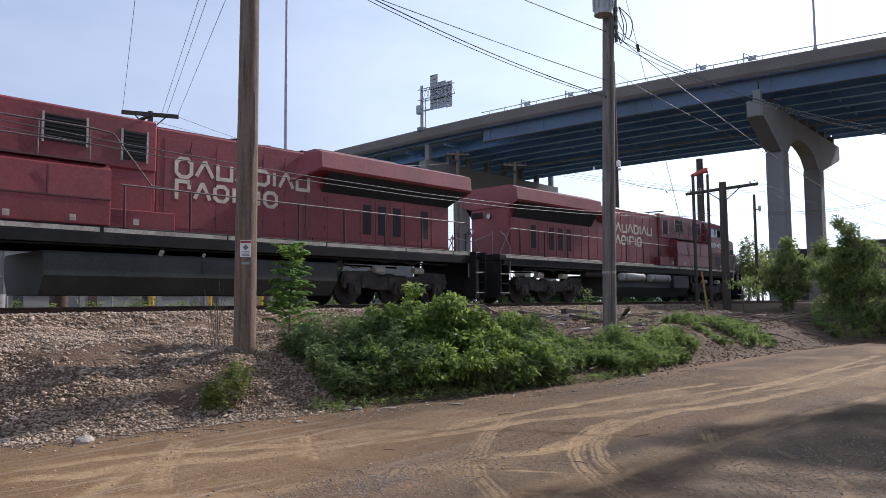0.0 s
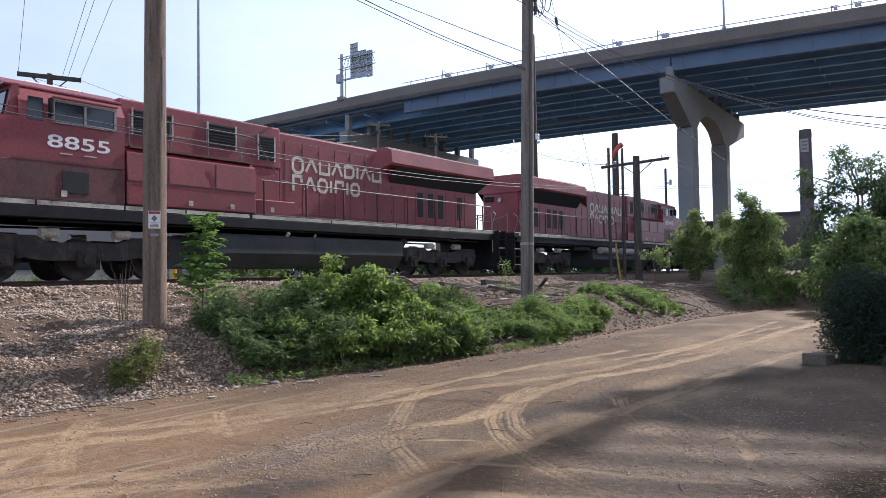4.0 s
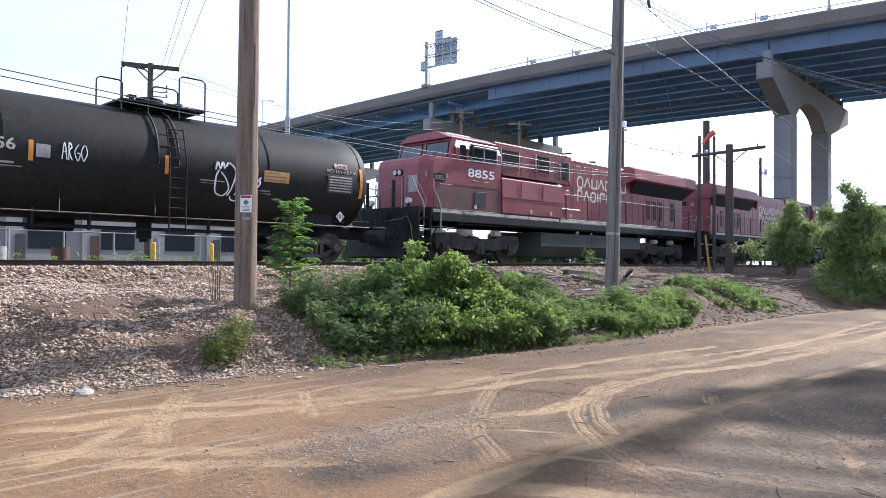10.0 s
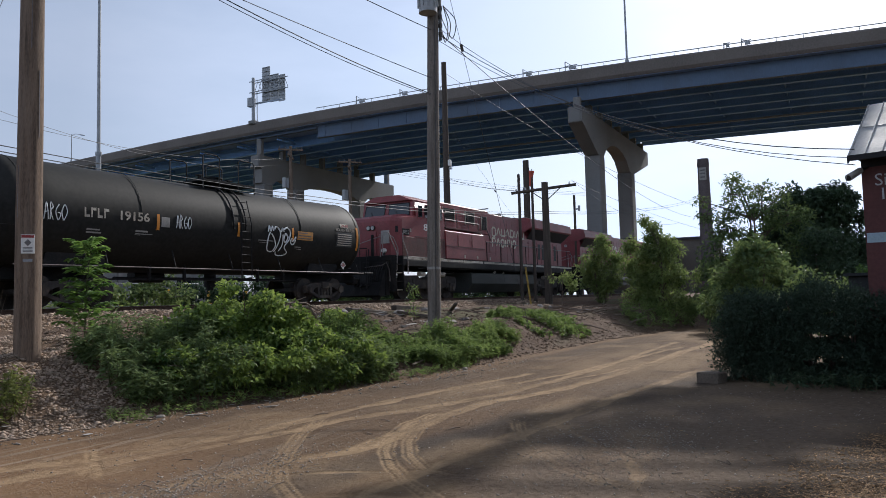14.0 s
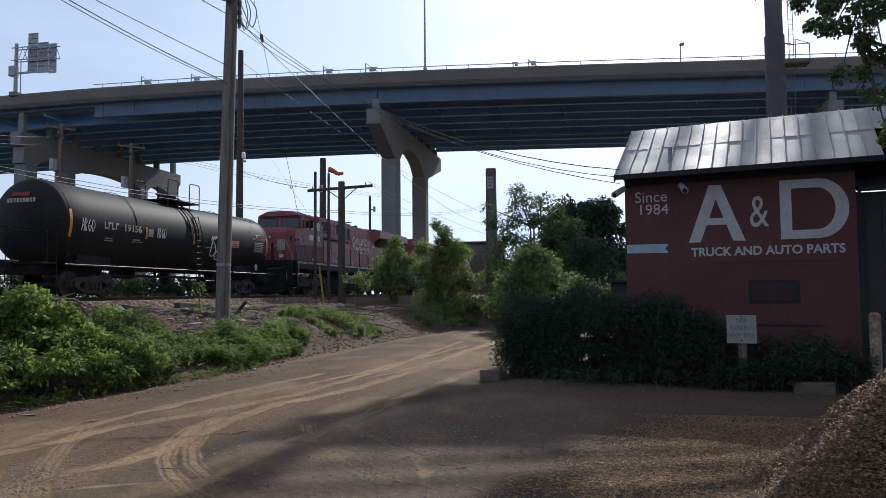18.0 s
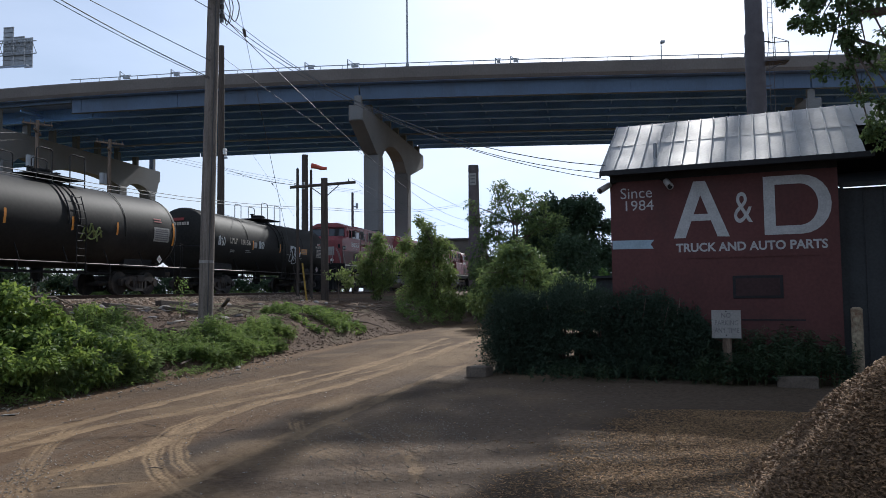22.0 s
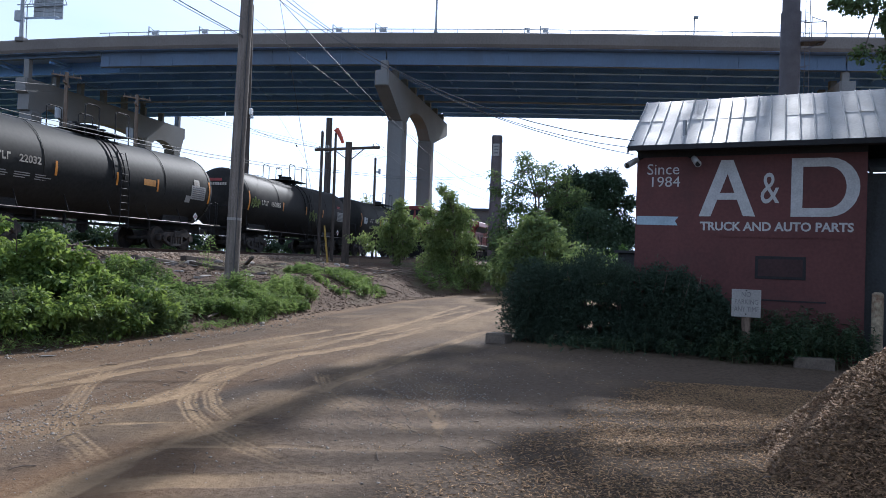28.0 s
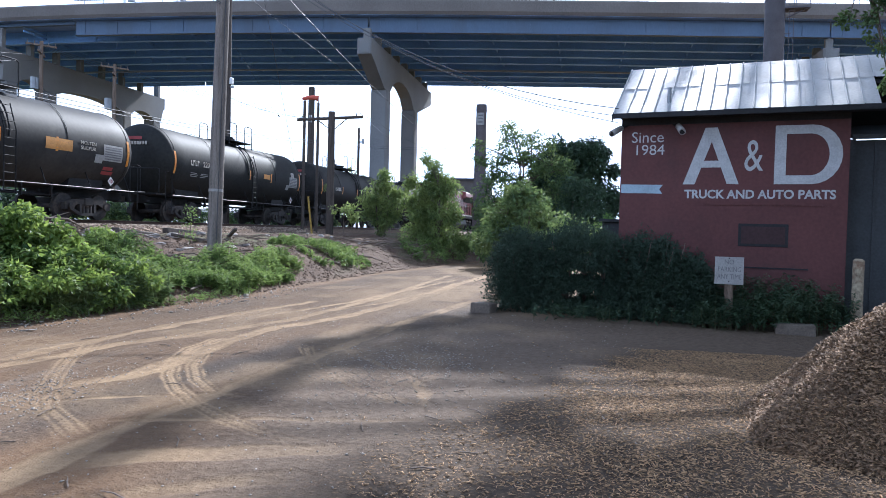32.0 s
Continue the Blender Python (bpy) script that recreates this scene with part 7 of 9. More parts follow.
    for x in (-2.6, -1.3, 1.9, 3.2):
        part("hanger", M().box(x - 0.03, x + 0.03, -0.8, -0.7, 0.75, 1.4), BLACK, t)
    part("air_reservoir", M().cyl((-2.4, 0.4, 0.95), (-1.3, 0.4, 0.95), 0.2, n=14), BLACK, t, smooth=True)
    for e in (-1, 1):
        part("stub_sill", M().box(min(e * (half - 3), e * (half + 1.3)), max(e * (half - 3), e * (half + 1.3)), -0.28, 0.28, 0.78, 1.15, 0.02), BLACK, t)
        part("saddle", M().prism([(e * (half - 2.6), 1.1), (e * (half - 0.7), 1.1), (e * (half - 0.9), 1.75), (e * (half - 2.4), 1.75)], "y", -1.05, 1.05), BLACK, t)
        part("end_platform", M().box(min(e * (half + 0.55), e * (half + 1.15)), max(e * (half + 0.55), e * (half + 1.15)), -1.45, 1.45, 1.1, 1.17, 0.01), BLACK, t)
        part("end_rail", M().tube([(e * (half + 0.9), -1.4, 1.15), (e * (half + 0.9), -1.4, 2.15), (e * (half + 0.85), -1.3, 2.2), (e * (half + 0.85), 1.3, 2.2), (e * (half + 0.9), 1.4, 2.15), (e * (half + 0.9), 1.4, 1.15)], 0.02), BLACK, t)
        part("corner_ladder", M().tube([(e * (half + 0.6), -1.5, 0.45), (e * (half + 0.6), -1.5, 2.1), (e * (half + 0.15), -1.5, 2.1), (e * (half + 0.15), -1.5, 0.45)], 0.018), BLACK, t)
        part("coupler", M().box(min(e * (half + 1.2), e * (half + 1.66)), max(e * (half + 1.2), e * (half + 1.66)), -0.12, 0.12, 0.75, 1.0, 0.03), TRUCK, t)
        part("brake_wheel", M().cyl((e * (half + 1.0), 0.7, 1.75), (e * (half + 1.04), 0.7, 1.75), 0.26, n=16), BLACK, t)
        # the number on the tank head, as bars
        for k in range(9):
            part("head_bar", M().box(min(e * (L + 0.5), e * (L + 0.52)), max(e * (L + 0.5), e * (L + 0.52)), -0.62 + k * 0.13, -0.53 + k * 0.13, 3.2, 3.34), STRIPE, t)
        part("head_panel", M().box(min(e * (L + 0.46), e * (L + 0.48)), max(e * (L + 0.46), e * (L + 0.48)), -0.35, 0.35, 3.42, 3.55), PLATE_RED, t)
        c = e * (half - 1.6)
        for s in (-1, 1):
            fr = M()
            yy = s * 1.02
            fr.prism([(c - 1.15, 0.36), (c - 1.15, 0.6), (c - 0.75, 0.72), (c + 0.75, 0.72), (c + 1.15, 0.6), (c + 1.15, 0.36), (c + 0.95, 0.36), (c + 0.5, 0.56), (c - 0.5, 0.56), (c - 0.95, 0.36)], "y", yy - 0.08, yy + 0.08)
            fr.prism([(c - 0.95, 0.4), (c - 0.4, 0.14), (c + 0.4, 0.14), (c + 0.95, 0.4), (c + 0.8, 0.42), (c + 0.35, 0.24), (c - 0.35, 0.24), (c - 0.8, 0.42)], "y", yy - 0.08, yy + 0.08)
            fr.box(c - 0.42, c - 0.3, yy - 0.08, yy + 0.08, 0.2, 0.6).box(c + 0.3, c + 0.42, yy - 0.08, yy + 0.08, 0.2, 0.6)
            bf = part("bogie_frame", fr, TRUCK, t, "cast steel bogie side frame")
            for k in range(3):
                part("spring", M().cyl((c - 0.18 + 0.18 * k, yy, 0.24), (c - 0.18 + 0.18 * k, yy, 0.55), 0.075, n=10), TRUCK, bf)
            for a in (-0.89, 0.89):
                part("bearing_cap", M().cyl((c + a, yy, 0.46), (c + a, yy + s * 0.16, 0.46), 0.13, n=12), TRUCK, bf)
        part("bolster", M().box(c - 0.22, c + 0.22, -1.15, 1.15, 0.5, 0.78, 0.03), TRUCK, t)
        for a in (-0.89, 0.89):
            wheelset(t, c + a, 0.46)
    return t


def make_train():
    a = make_loco("locomotive", "8855", (3.45, 10.5), 9.7, 11.0, "dirty red diesel locomotive with a wide nose and white road number")
    VEHICLES.append((a, 22.05, 0))
    b = make_loco("locomotive", "8945", (4.9, 11.5), 11.4, 12.7, "dirty red diesel locomotive coupled back to back, nose away")
    VEHICLES.append((b, 46.9, 180))
    for u, half, rad, paint, lab, kind in ((1.0, 6.8, 1.5, TANK, "black tank car with white graffiti and orange reflectors", 1), (-15.2, 6.2, 1.55, TANK_BROWN, "dusty brown-black tank car with faded green graffiti", 2),
                                           (-31.1, 6.2, 1.55, TANK, "black tank car with white number stencils", 3), (-46.5, 6.2, 1.52, TANK_GREY, "faded grey tank car with orange placards", 4)):
        VEHICLES.append((make_tank_car(half, rad, paint, lab, kind, kind), u, 0))


make_train()

# ==== plants ====
def leaf_mesh(name, at, way, up, length, width, material):
    """Folded pointed leaves: at, way and up are n x 3, length and width n."""
    n = len(at)
    way = way / (np.linalg.norm(way, axis=1, keepdims=True) + 1e-9)
    side = np.cross(way, up)
    side /= np.linalg.norm(side, axis=1, keepdims=True) + 1e-9
    nor = np.cross(side, way)
    L, W = length[:, None], width[:, None]
    base, tip = at, at + way * L - nor * L * 0.12
    left = at + way * L * 0.45 + side * W * 0.5 + nor * W * 0.22
    right = at + way * L * 0.45 - side * W * 0.5 + nor * W * 0.22
    co = np.stack([base, left, tip, right], 1).reshape(-1, 3)
    k = np.arange(n) * 4
    tri = np.stack([k, k + 2, k + 1, k, k + 3, k + 2], 1).ravel()
    me = bpy.data.meshes.new(name)
    me.vertices.add(len(co))
    me.vertices.foreach_set("co", co.ravel())
    me.loops.add(len(tri))
    me.loops.foreach_set("vertex_index", tri)
    me.polygons.add(2 * n)
    me.polygons.foreach_set("loop_start", np.arange(0, len(tri), 3))
    me.update(calc_edges=True)
    me.materials.append(material)
    return me


def shell(rng, blobs, n, inner=0.55, ragged=0.25):
    """Points and outward ways spread over rounded clumps; denser towards their skin, with gaps."""
    vol = np.array([b[3] * b[4] + b[4] * b[5] + b[3] * b[5] for b in blobs])
    pick = rng.choice(len(blobs), n, p=vol / vol.sum())
    b = np.array(blobs)[pick]
    d = rng.normal(size=(n, 3))
    d /= np.linalg.norm(d, axis=1, keepdims=True)
    lump = 1 + ragged * (lattice(d[:, 0] * 2.3 + b[:, 0] * 3, d[:, 1] * 2.3 + d[:, 2] * 1.7 + b[:, 1] * 3, 77) - 0.5) * 2
    r = (inner + (1 - inner) * rng.random(n) ** 0.6) * lump
    return b[:, :3] + d * b[:, 3:6] * r[:, None], d


def foliage(name, rng, blobs, n, size, material, droop=0.3, slim=0.5, inner=0.55, ragged=0.25, floor=None):
    p, d = shell(rng, blobs, n, inner, ragged)
    if floor is not None:
        ok = p[:, 2] > land(p[:, 0], p[:, 1]) + floor
        p, d = p[ok], d[ok]
    m = len(p)
    way = d + rng.normal(size=(m, 3)) * 0.7 - np.array([0, 0, droop])
    up = np.array([0, 0, 1.0]) + rng.normal(size=(m, 3)) * 0.55 + d * 0.3
    s = size * (0.55 + 0.9 * rng.random(m))
    return leaf_mesh(name, p, way, up, s, s * slim, material)


def limb(p, q, bend, n=5):
    p, q, bend = Vector(p), Vector(q), Vector(bend)
    return [p.lerp(q, i / n) + bend * math.sin(math.pi * i / n) for i in range(n + 1)]


def make_tree(name, base, blobs, leaves, size, material, label, seed, trunk=0.09, stems=1, slim=0.5, ragged=0.35, inner=0.3, fork=0.35, category="tree", twigs=3):
    rng = np.random.default_rng(seed)
    rr = random.Random(seed)
    t = thing(name, pose(base[0], base[1], 0), label, category)
    bz = base[2] - 0.15
    loc = [(b[0] - base[0], b[1] - base[1], *b[2:]) for b in blobs]
    top = max(b[2] + b[5] * 0.5 for b in loc)
    wood = M()
    for s in range(stems):
        a = 2 * math.pi * s / max(stems, 1) + seed
        foot = Vector((0.12 * math.cos(a) * (stems > 1), 0.12 * math.sin(a) * (stems > 1), bz))
        head = Vector((0.35 * math.cos(a) * (stems > 1) + rr.uniform(-0.1, 0.1), 0.35 * math.sin(a) * (stems > 1), bz + (top - bz) * 0.8))
        pts = limb(foot, head, (rr.uniform(-0.12, 0.12), rr.uniform(-0.12, 0.12), 0), 7)
        wood.tube(pts, [trunk * (1 - 0.8 * i / 7) for i in range(8)], 8)
        for b in loc[s::stems]:
            f = min(0.95, max(fork, (b[2] - b[5] * 0.6 - bz) / (head.z - bz + 0.01)))
            start = pts[int(f * 7)]
            wood.tube(limb(start, (b[0], b[1], b[2]), (0, 0, 0.12)), [trunk * 0.45 * (1 - 0.75 * i / 5) for i in range(6)], 6)
            for k in range(twigs):
                e = Vector((b[0] + rr.uniform(-1, 1) * b[3] * 0.85, b[1] + rr.uniform(-1, 1) * b[4] * 0.85, b[2] + rr.uniform(-0.4, 1) * b[5] * 0.85))
                wood.tube(limb((b[0], b[1], b[2]), e, (0, 0, 0.06), 3), [trunk * 0.16, trunk * 0.12, trunk * 0.08, trunk * 0.04], 5)
    part("trunk", wood, BARK, t, "tapered trunk with limbs", True)
    # each clump breaks up into overlapping sprays of uneven size, some reaching past its skin
    sprays = []
    for b in loc:
        for k in range(16):
            d = rng.normal(size=3)
            d /= np.linalg.norm(d)
            q, w = 0.25 + 0.75 * rng.random(), 0.26 + 0.24 * rng.random()
            sprays.append((b[0] + d[0] * b[3] * q, b[1] + d[1] * b[4] * q, b[2] + d[2] * b[5] * q, b[3] * w, b[4] * w, b[5] * w * 0.9))
    part("crown", foliage("crown", rng, sprays, leaves, size, material, slim=slim, inner=inner, ragged=ragged), None, t, "ragged leafy crown")
    return t


def make_weeds(name, spots, rng, tall, leaf, material, label, per=20, slim=0.3, category="weeds", lean=0.12):
    """Upright stalks with slender leaves all the way up."""
    t = thing(name, pose(0, 0, 0), label, category)
    n = len(spots)
    x, y = spots[:, 0], spots[:, 1]
    z = land(x, y)
    h = tall * (0.6 + 0.55 * rng.random(n)) * (0.6 + 0.8 * lattice(x * 1.1, y * 1.1, 31))
    tilt = rng.normal(size=(n, 2)) * lean
    stalk = M()
    for i in range(n):
        if i % 3 == 0:
            p = (x[i], y[i], z[i] - 0.03)
            q = (x[i] + tilt[i, 0] * h[i], y[i] + tilt[i, 1] * h[i], z[i] + h[i])
            stalk.cyl(p, q, 0.006, 0.003, 4, False)
    f = np.sqrt(rng.random((n, per)) * 0.95 + 0.04)
    px = (x[:, None] + tilt[:, :1] * h[:, None] * f).ravel()
    py = (y[:, None] + tilt[:, 1:] * h[:, None] * f).ravel()
    pz = (z[:, None] + h[:, None] * f).ravel()
    a = rng.random(n * per) * 2 * math.pi
    way = np.stack([np.cos(a), np.sin(a), 0.25 + 0.5 * rng.normal(size=n * per) - 0.2], 1)
    up = np.array([0, 0, 1.0]) + 0.3 * rng.normal(size=(n * per, 3))
    s = leaf * (0.6 + 0.8 * rng.random(n * per)) * (1.15 - 0.4 * f.ravel())
    tagged(part("leaves", leaf_mesh("leaves", np.stack([px, py, pz], 1), way, up, s, s * slim, material), None, t), kind="stuff")
    tagged(part("stalks", stalk, STEM, t), kind="stuff")
    return t


def strip_spots(rng, n, x0, x1, back, front=0.1, patchy=0.0):
    """Places in a strip that follows the foot of the bank."""
    x = x0 + (x1 - x0) * rng.random(n)
    d = front + (back - front) * rng.random(n) ** 1.2
    y = np.interp(x, TOE_X, TOE_Y) + d
    ok = lattice(x * 0.95, y * 0.8, 36) >= patchy
    return np.stack([x, y], 1)[ok]


def make_plants():
    rng = np.random.default_rng(11)
    # bank thicket, mound by mound
    mounds = (("mounded vine thicket with broad bright leaves on the bank", [(9.7, 9.75, 0.98, 0.65, 0.75, 0.5), (10.3, 9.5, 1.22, 0.75, 0.85, 0.6), (10.8, 9.25, 1.15, 0.55, 0.65, 0.5), (11.3, 9.0, 0.8, 0.45, 0.5, 0.38), (11.1, 9.8, 1.4, 0.4, 0.25, 0.14), (9.95, 9.35, 1.12, 0.6, 0.55, 0.5), (10.6, 9.0, 1.0, 0.6, 0.5, 0.5), (10.1, 8.9, 0.75, 0.75, 0.6, 0.48), (11.0, 8.5, 0.6, 0.7, 0.55, 0.45)], 34000, 0.092, 0.62),
              ("low leafy bush spilling down the bank foot", [(8.6, 9.0, 0.55, 0.7, 0.55, 0.42), (9.4, 8.55, 0.5, 0.75, 0.5, 0.45), (10.4, 8.2, 0.48, 0.8, 0.45, 0.45), (11.5, 8.0, 0.5, 0.8, 0.45, 0.42)], 13000, 0.075, 0.55),
              ("small rounded bush beside broken timber", [(13.0, 9.5, 1.08, 0.34, 0.3, 0.28), (13.3, 9.45, 1.0, 0.32, 0.3, 0.28)], 2600, 0.075, 0.6))
    for lab, blobs, n, size, slim in mounds:
        t = thing("bush", pose(0, 0, 0), lab, "bush", "bushes on the bank")
        st = M()
        rr = random.Random(5)
        for b in blobs:
            for k in range(7):
                e = (b[0] + rr.uniform(-1, 1) * b[3] * 0.8, b[1] + rr.uniform(-1, 1) * b[4] * 0.8, b[2] + rr.uniform(0, 0.9) * b[5])
                st.tube(limb((b[0] + rr.uniform(-0.2, 0.2), b[1], gz(b[0], b[1]) - 0.05), e, (0, 0, 0.1), 4), [0.014, 0.012, 0.01, 0.007, 0.004], 5)
        part("stems", st, BARK, t)
        sprays = []
        for b in blobs:
            for k in range(34):
                d = rng.normal(size=3)
                d /= np.linalg.norm(d)
                q, w = 0.35 + 0.7 * rng.random() ** 0.6, 0.16 + 0.2 * rng.random()
                sprays.append((b[0] + d[0] * b[3] * q, b[1] + d[1] * b[4] * q, b[2] + d[2] * b[5] * q, b[3] * w, b[4] * w, b[5] * w * 0.8))
        part("crown", foliage("crown", rng, sprays, n, size, L_BUSH, droop=0.45, slim=slim, inner=0.25, ragged=0.4, floor=0.02), None, t)
    make_weeds("tall_weeds", np.concatenate([strip_spots(rng, 520, 7.4, 9.9, 1.9, 0.35), strip_spots(rng, 420, 9.9, 12.5, 1.0, 0.15)]), rng, 0.55, 0.13, L_DUSK, "tall dark green narrow-leaved weeds along the bank foot", 32, 0.2)
    make_weeds("tall_weeds", np.concatenate([strip_spots(rng, 760, 12.3, 15.6, 1.2, 0.2, 0.15), strip_spots(rng, 120, 12.3, 13.6, 2.1, 1.0)]), rng, 0.42, 0.1, L_WEED, "tall green weeds along the road edge", 24)
    make_weeds("tall_weeds", strip_spots(rng, 520, 15.6, 18.9, 1.2, 0.3, 0.42), rng, 0.34, 0.11, L_WEED, "clumps of green weeds near the pole foot", 24)
    sp = np.stack([20.6 + 3.6 * rng.random(380), np.zeros(380)], 1)
    sp[:, 1] = np.interp(sp[:, 0], TOE_X, TOE_Y) + 0.7 + 1.9 * rng.random(380) - 0.1 * (sp[:, 0] - 22)
    sp = sp[lattice(sp[:, 0] * 1.2, sp[:, 1] * 1.2, 37) > 0.3]
    make_weeds("ground_weeds", sp, rng, 0.26, 0.12, L_WEED, "low bright green weeds on the bare bank", 18, 0.4)
    sp = np.stack([5.72 + 0.62 * rng.random(36), 9.15 + 0.4 * rng.random(36)], 1)
    make_weeds("weed_clump", sp, rng, 0.36, 0.1, L_DROOP, "small yellow-green weed clump on the gravel slope", 30, 0.26)
    sp = np.stack([7.5 + 0.1 * rng.random(8), 8.75 + 0.1 * rng.random(8)], 1)
    make_weeds("weed_clump", sp, rng, 0.22, 0.08, L_WEED, "tiny weed sprig on the gravel slope", 14, 0.3)
    sp = np.stack([7.0 + 8 * rng.random(260), np.zeros(260)], 1)
    sp[:, 1] = np.interp(sp[:, 0], TOE_X, TOE_Y) + 0.3 * rng.random(260)
    make_weeds("grass_fringe", sp, rng, 0.16, 0.09, L_WEED, "sparse dry grass fringe at the road edge", 9, 0.14, "grass")
    sp = np.stack([25 + 9 * rng.random(240), np.zeros(240)], 1)
    sp[:, 1] = np.interp(sp[:, 0], TOE_X, TOE_Y) + 0.2 + 1.5 * rng.random(240)
    make_weeds("tall_weeds", sp[sp[:, 0] > 29], rng, 0.6, 0.16, L_WEED, "rough weeds below the roadside trees", 14, 0.25)
    # feathery sapling beside the first pole
    sx, sy = 8.3, 11.0
    s = thing("sapling", pose(sx, sy, gz(sx, sy)), "young bright green sapling with feathery leaves", "sapling")
    m, pts, ways = M(), [], []
    m.tube([(0, 0, -0.05), (0.02, 0, 0.5), (0.05, 0.01, 1.1), (0.12, -0.02, 1.78)], [0.016, 0.014, 0.01, 0.004], 6)
    rr = random.Random(3)
    for k in range(38):
        z = 0.25 + 1.5 * (k / 38)
        a = k * 2.4
        reach = 0.42 * (1 - 0.55 * k / 38) + rr.uniform(0, 0.08)
        p0, p1 = Vector((0.04, 0, z)), Vector((0.04 + reach * math.cos(a), reach * math.sin(a), z + rr.uniform(0.0, 0.22)))
        m.tube(limb(p0, p1, (0, 0, 0.05), 4), [0.006, 0.005, 0.004, 0.003, 0.002], 4)
        for j in range(15):
            q = p0.lerp(p1, 0.2 + 0.8 * j / 14) + Vector((0, 0, 0.05 * math.sin(math.pi * j / 14)))
            for sd in (-1, 1):
                pts.append(q)
                ways.append(Vector((-math.sin(a) * sd + 0.5 * math.cos(a), math.cos(a) * sd + 0.5 * math.sin(a), rr.uniform(-0.35, 0.15))))
    part("stem", m, STEM, s)
    n = len(pts)
    ln = 0.12 + 0.06 * rng.random(n)
    part("leaves", leaf_mesh("leaves", np.array(pts), np.array(ways), np.array([0, 0, 1.0]) + 0.3 * rng.normal(size=(n, 3)), ln, ln * 0.36, L_SAP), None, s)
    # thin young shoot beyond the second pole
    s = thing("sapling", pose(17.4, 10.2, gz(17.4, 10.2)), "thin sparse sapling on the ballast shoulder", "sapling")
    part("stem", M().tube([(0, 0, -0.05), (0.03, 0, 0.5), (-0.02, 0.02, 1.0)], [0.01, 0.008, 0.003], 5), STEM, s)
    q = np.stack([0.1 * rng.normal(size=130), 0.1 * rng.normal(size=130), 0.15 + 0.85 * rng.random(130)], 1)
    part("leaves", leaf_mesh("leaves", q, rng.normal(size=(130, 3)), np.array([0, 0, 1.0]) + 0.4 * rng.normal(size=(130, 3)), 0.06 + 0.04 * rng.random(130), 0.03 + 0.01 * rng.random(130), L_WEED), None, s)
    d = thing("dry_stalks", pose(7.0, 11.25, gz(7.0, 11.25)), "dry leafless weed stalks beside the pole", "weeds")
    rr = random.Random(8)
    for k in range(9):
        a, r = rr.uniform(0, 6.28), rr.uniform(0.05, 0.3)
        part("stalk", M().tube([(0.06 * math.cos(a), 0.06 * math.sin(a), -0.05), (r * 0.5 * math.cos(a), r * 0.5 * math.sin(a), 0.5), (r * 1.3 * math.cos(a), r * 1.3 * math.sin(a), rr.uniform(0.75, 1.15))], [0.006, 0.005, 0.002], 5), STICK, d)

    # roadside trees
    make_tree("tree", (35.6, 10.3, gz(35.6, 10.3)), [(35.6, 10.4, 2.2, 0.7, 0.75, 0.6), (35.5, 10.8, 3.0, 0.6, 0.65, 0.6), (35.7, 9.8, 2.8, 0.6, 0.65, 0.6), (35.6, 10.3, 3.6, 0.55, 0.6, 0.55), (35.6, 10.15, 4.2, 0.35, 0.4, 0.4), (35.5, 9.4, 3.2, 0.4, 0.45, 0.4), (35.6, 11.0, 2.2, 0.4, 0.4, 0.4), (35.6, 9.7, 2.0, 0.45, 0.5, 0.4), (35.6, 10.3, 1.5, 0.45, 0.45, 0.35)], 5200, 0.17, L_TREE, "young light green roadside tree on the bank", 21, 0.05, 2, slim=0.34, ragged=0.45, twigs=5)
    make_tree("tree", (33.1, 6.9, gz(33.1, 6.9)), [(33.1, 7.2, 1.2, 1.0, 1.2, 0.9), (33.2, 7.6, 2.2, 0.9, 0.9, 0.8), (33.0, 6.7, 2.4, 0.9, 1.0, 0.9), (33.1, 7.3, 3.3, 0.8, 0.9, 0.7), (33.0, 6.5, 3.4, 0.7, 0.7, 0.7), (33.1, 7.2, 4.2, 0.5, 0.55, 0.5), (33.1, 7.5, 4.7, 0.25, 0.25, 0.3), (33.1, 8.2, 2.7, 0.5, 0.5, 0.5), (33.1, 5.9, 0.9, 0.6, 0.6, 0.6), (33.1, 8.2, 3.7, 0.35, 0.4, 0.4)], 13000, 0.18, L_TREE, "dense bright green roadside tree with an uneven top", 22, 0.08, 3, slim=0.34, ragged=0.45, twigs=4)
    make_tree("tree", (37.0, 5.0, gz(37.0, 5.0)), [(37, 5.5, 1.2, 1.0, 0.9, 0.9), (37, 4.6, 1.5, 0.9, 0.8, 1.0), (37.2, 5.2, 2.4, 0.8, 0.8, 0.7), (36.8, 4.2, 0.9, 0.8, 0.7, 0.7)], 4200, 0.16, L_MID, "shrubby green tree behind the road bend", 23, 0.06, 3)
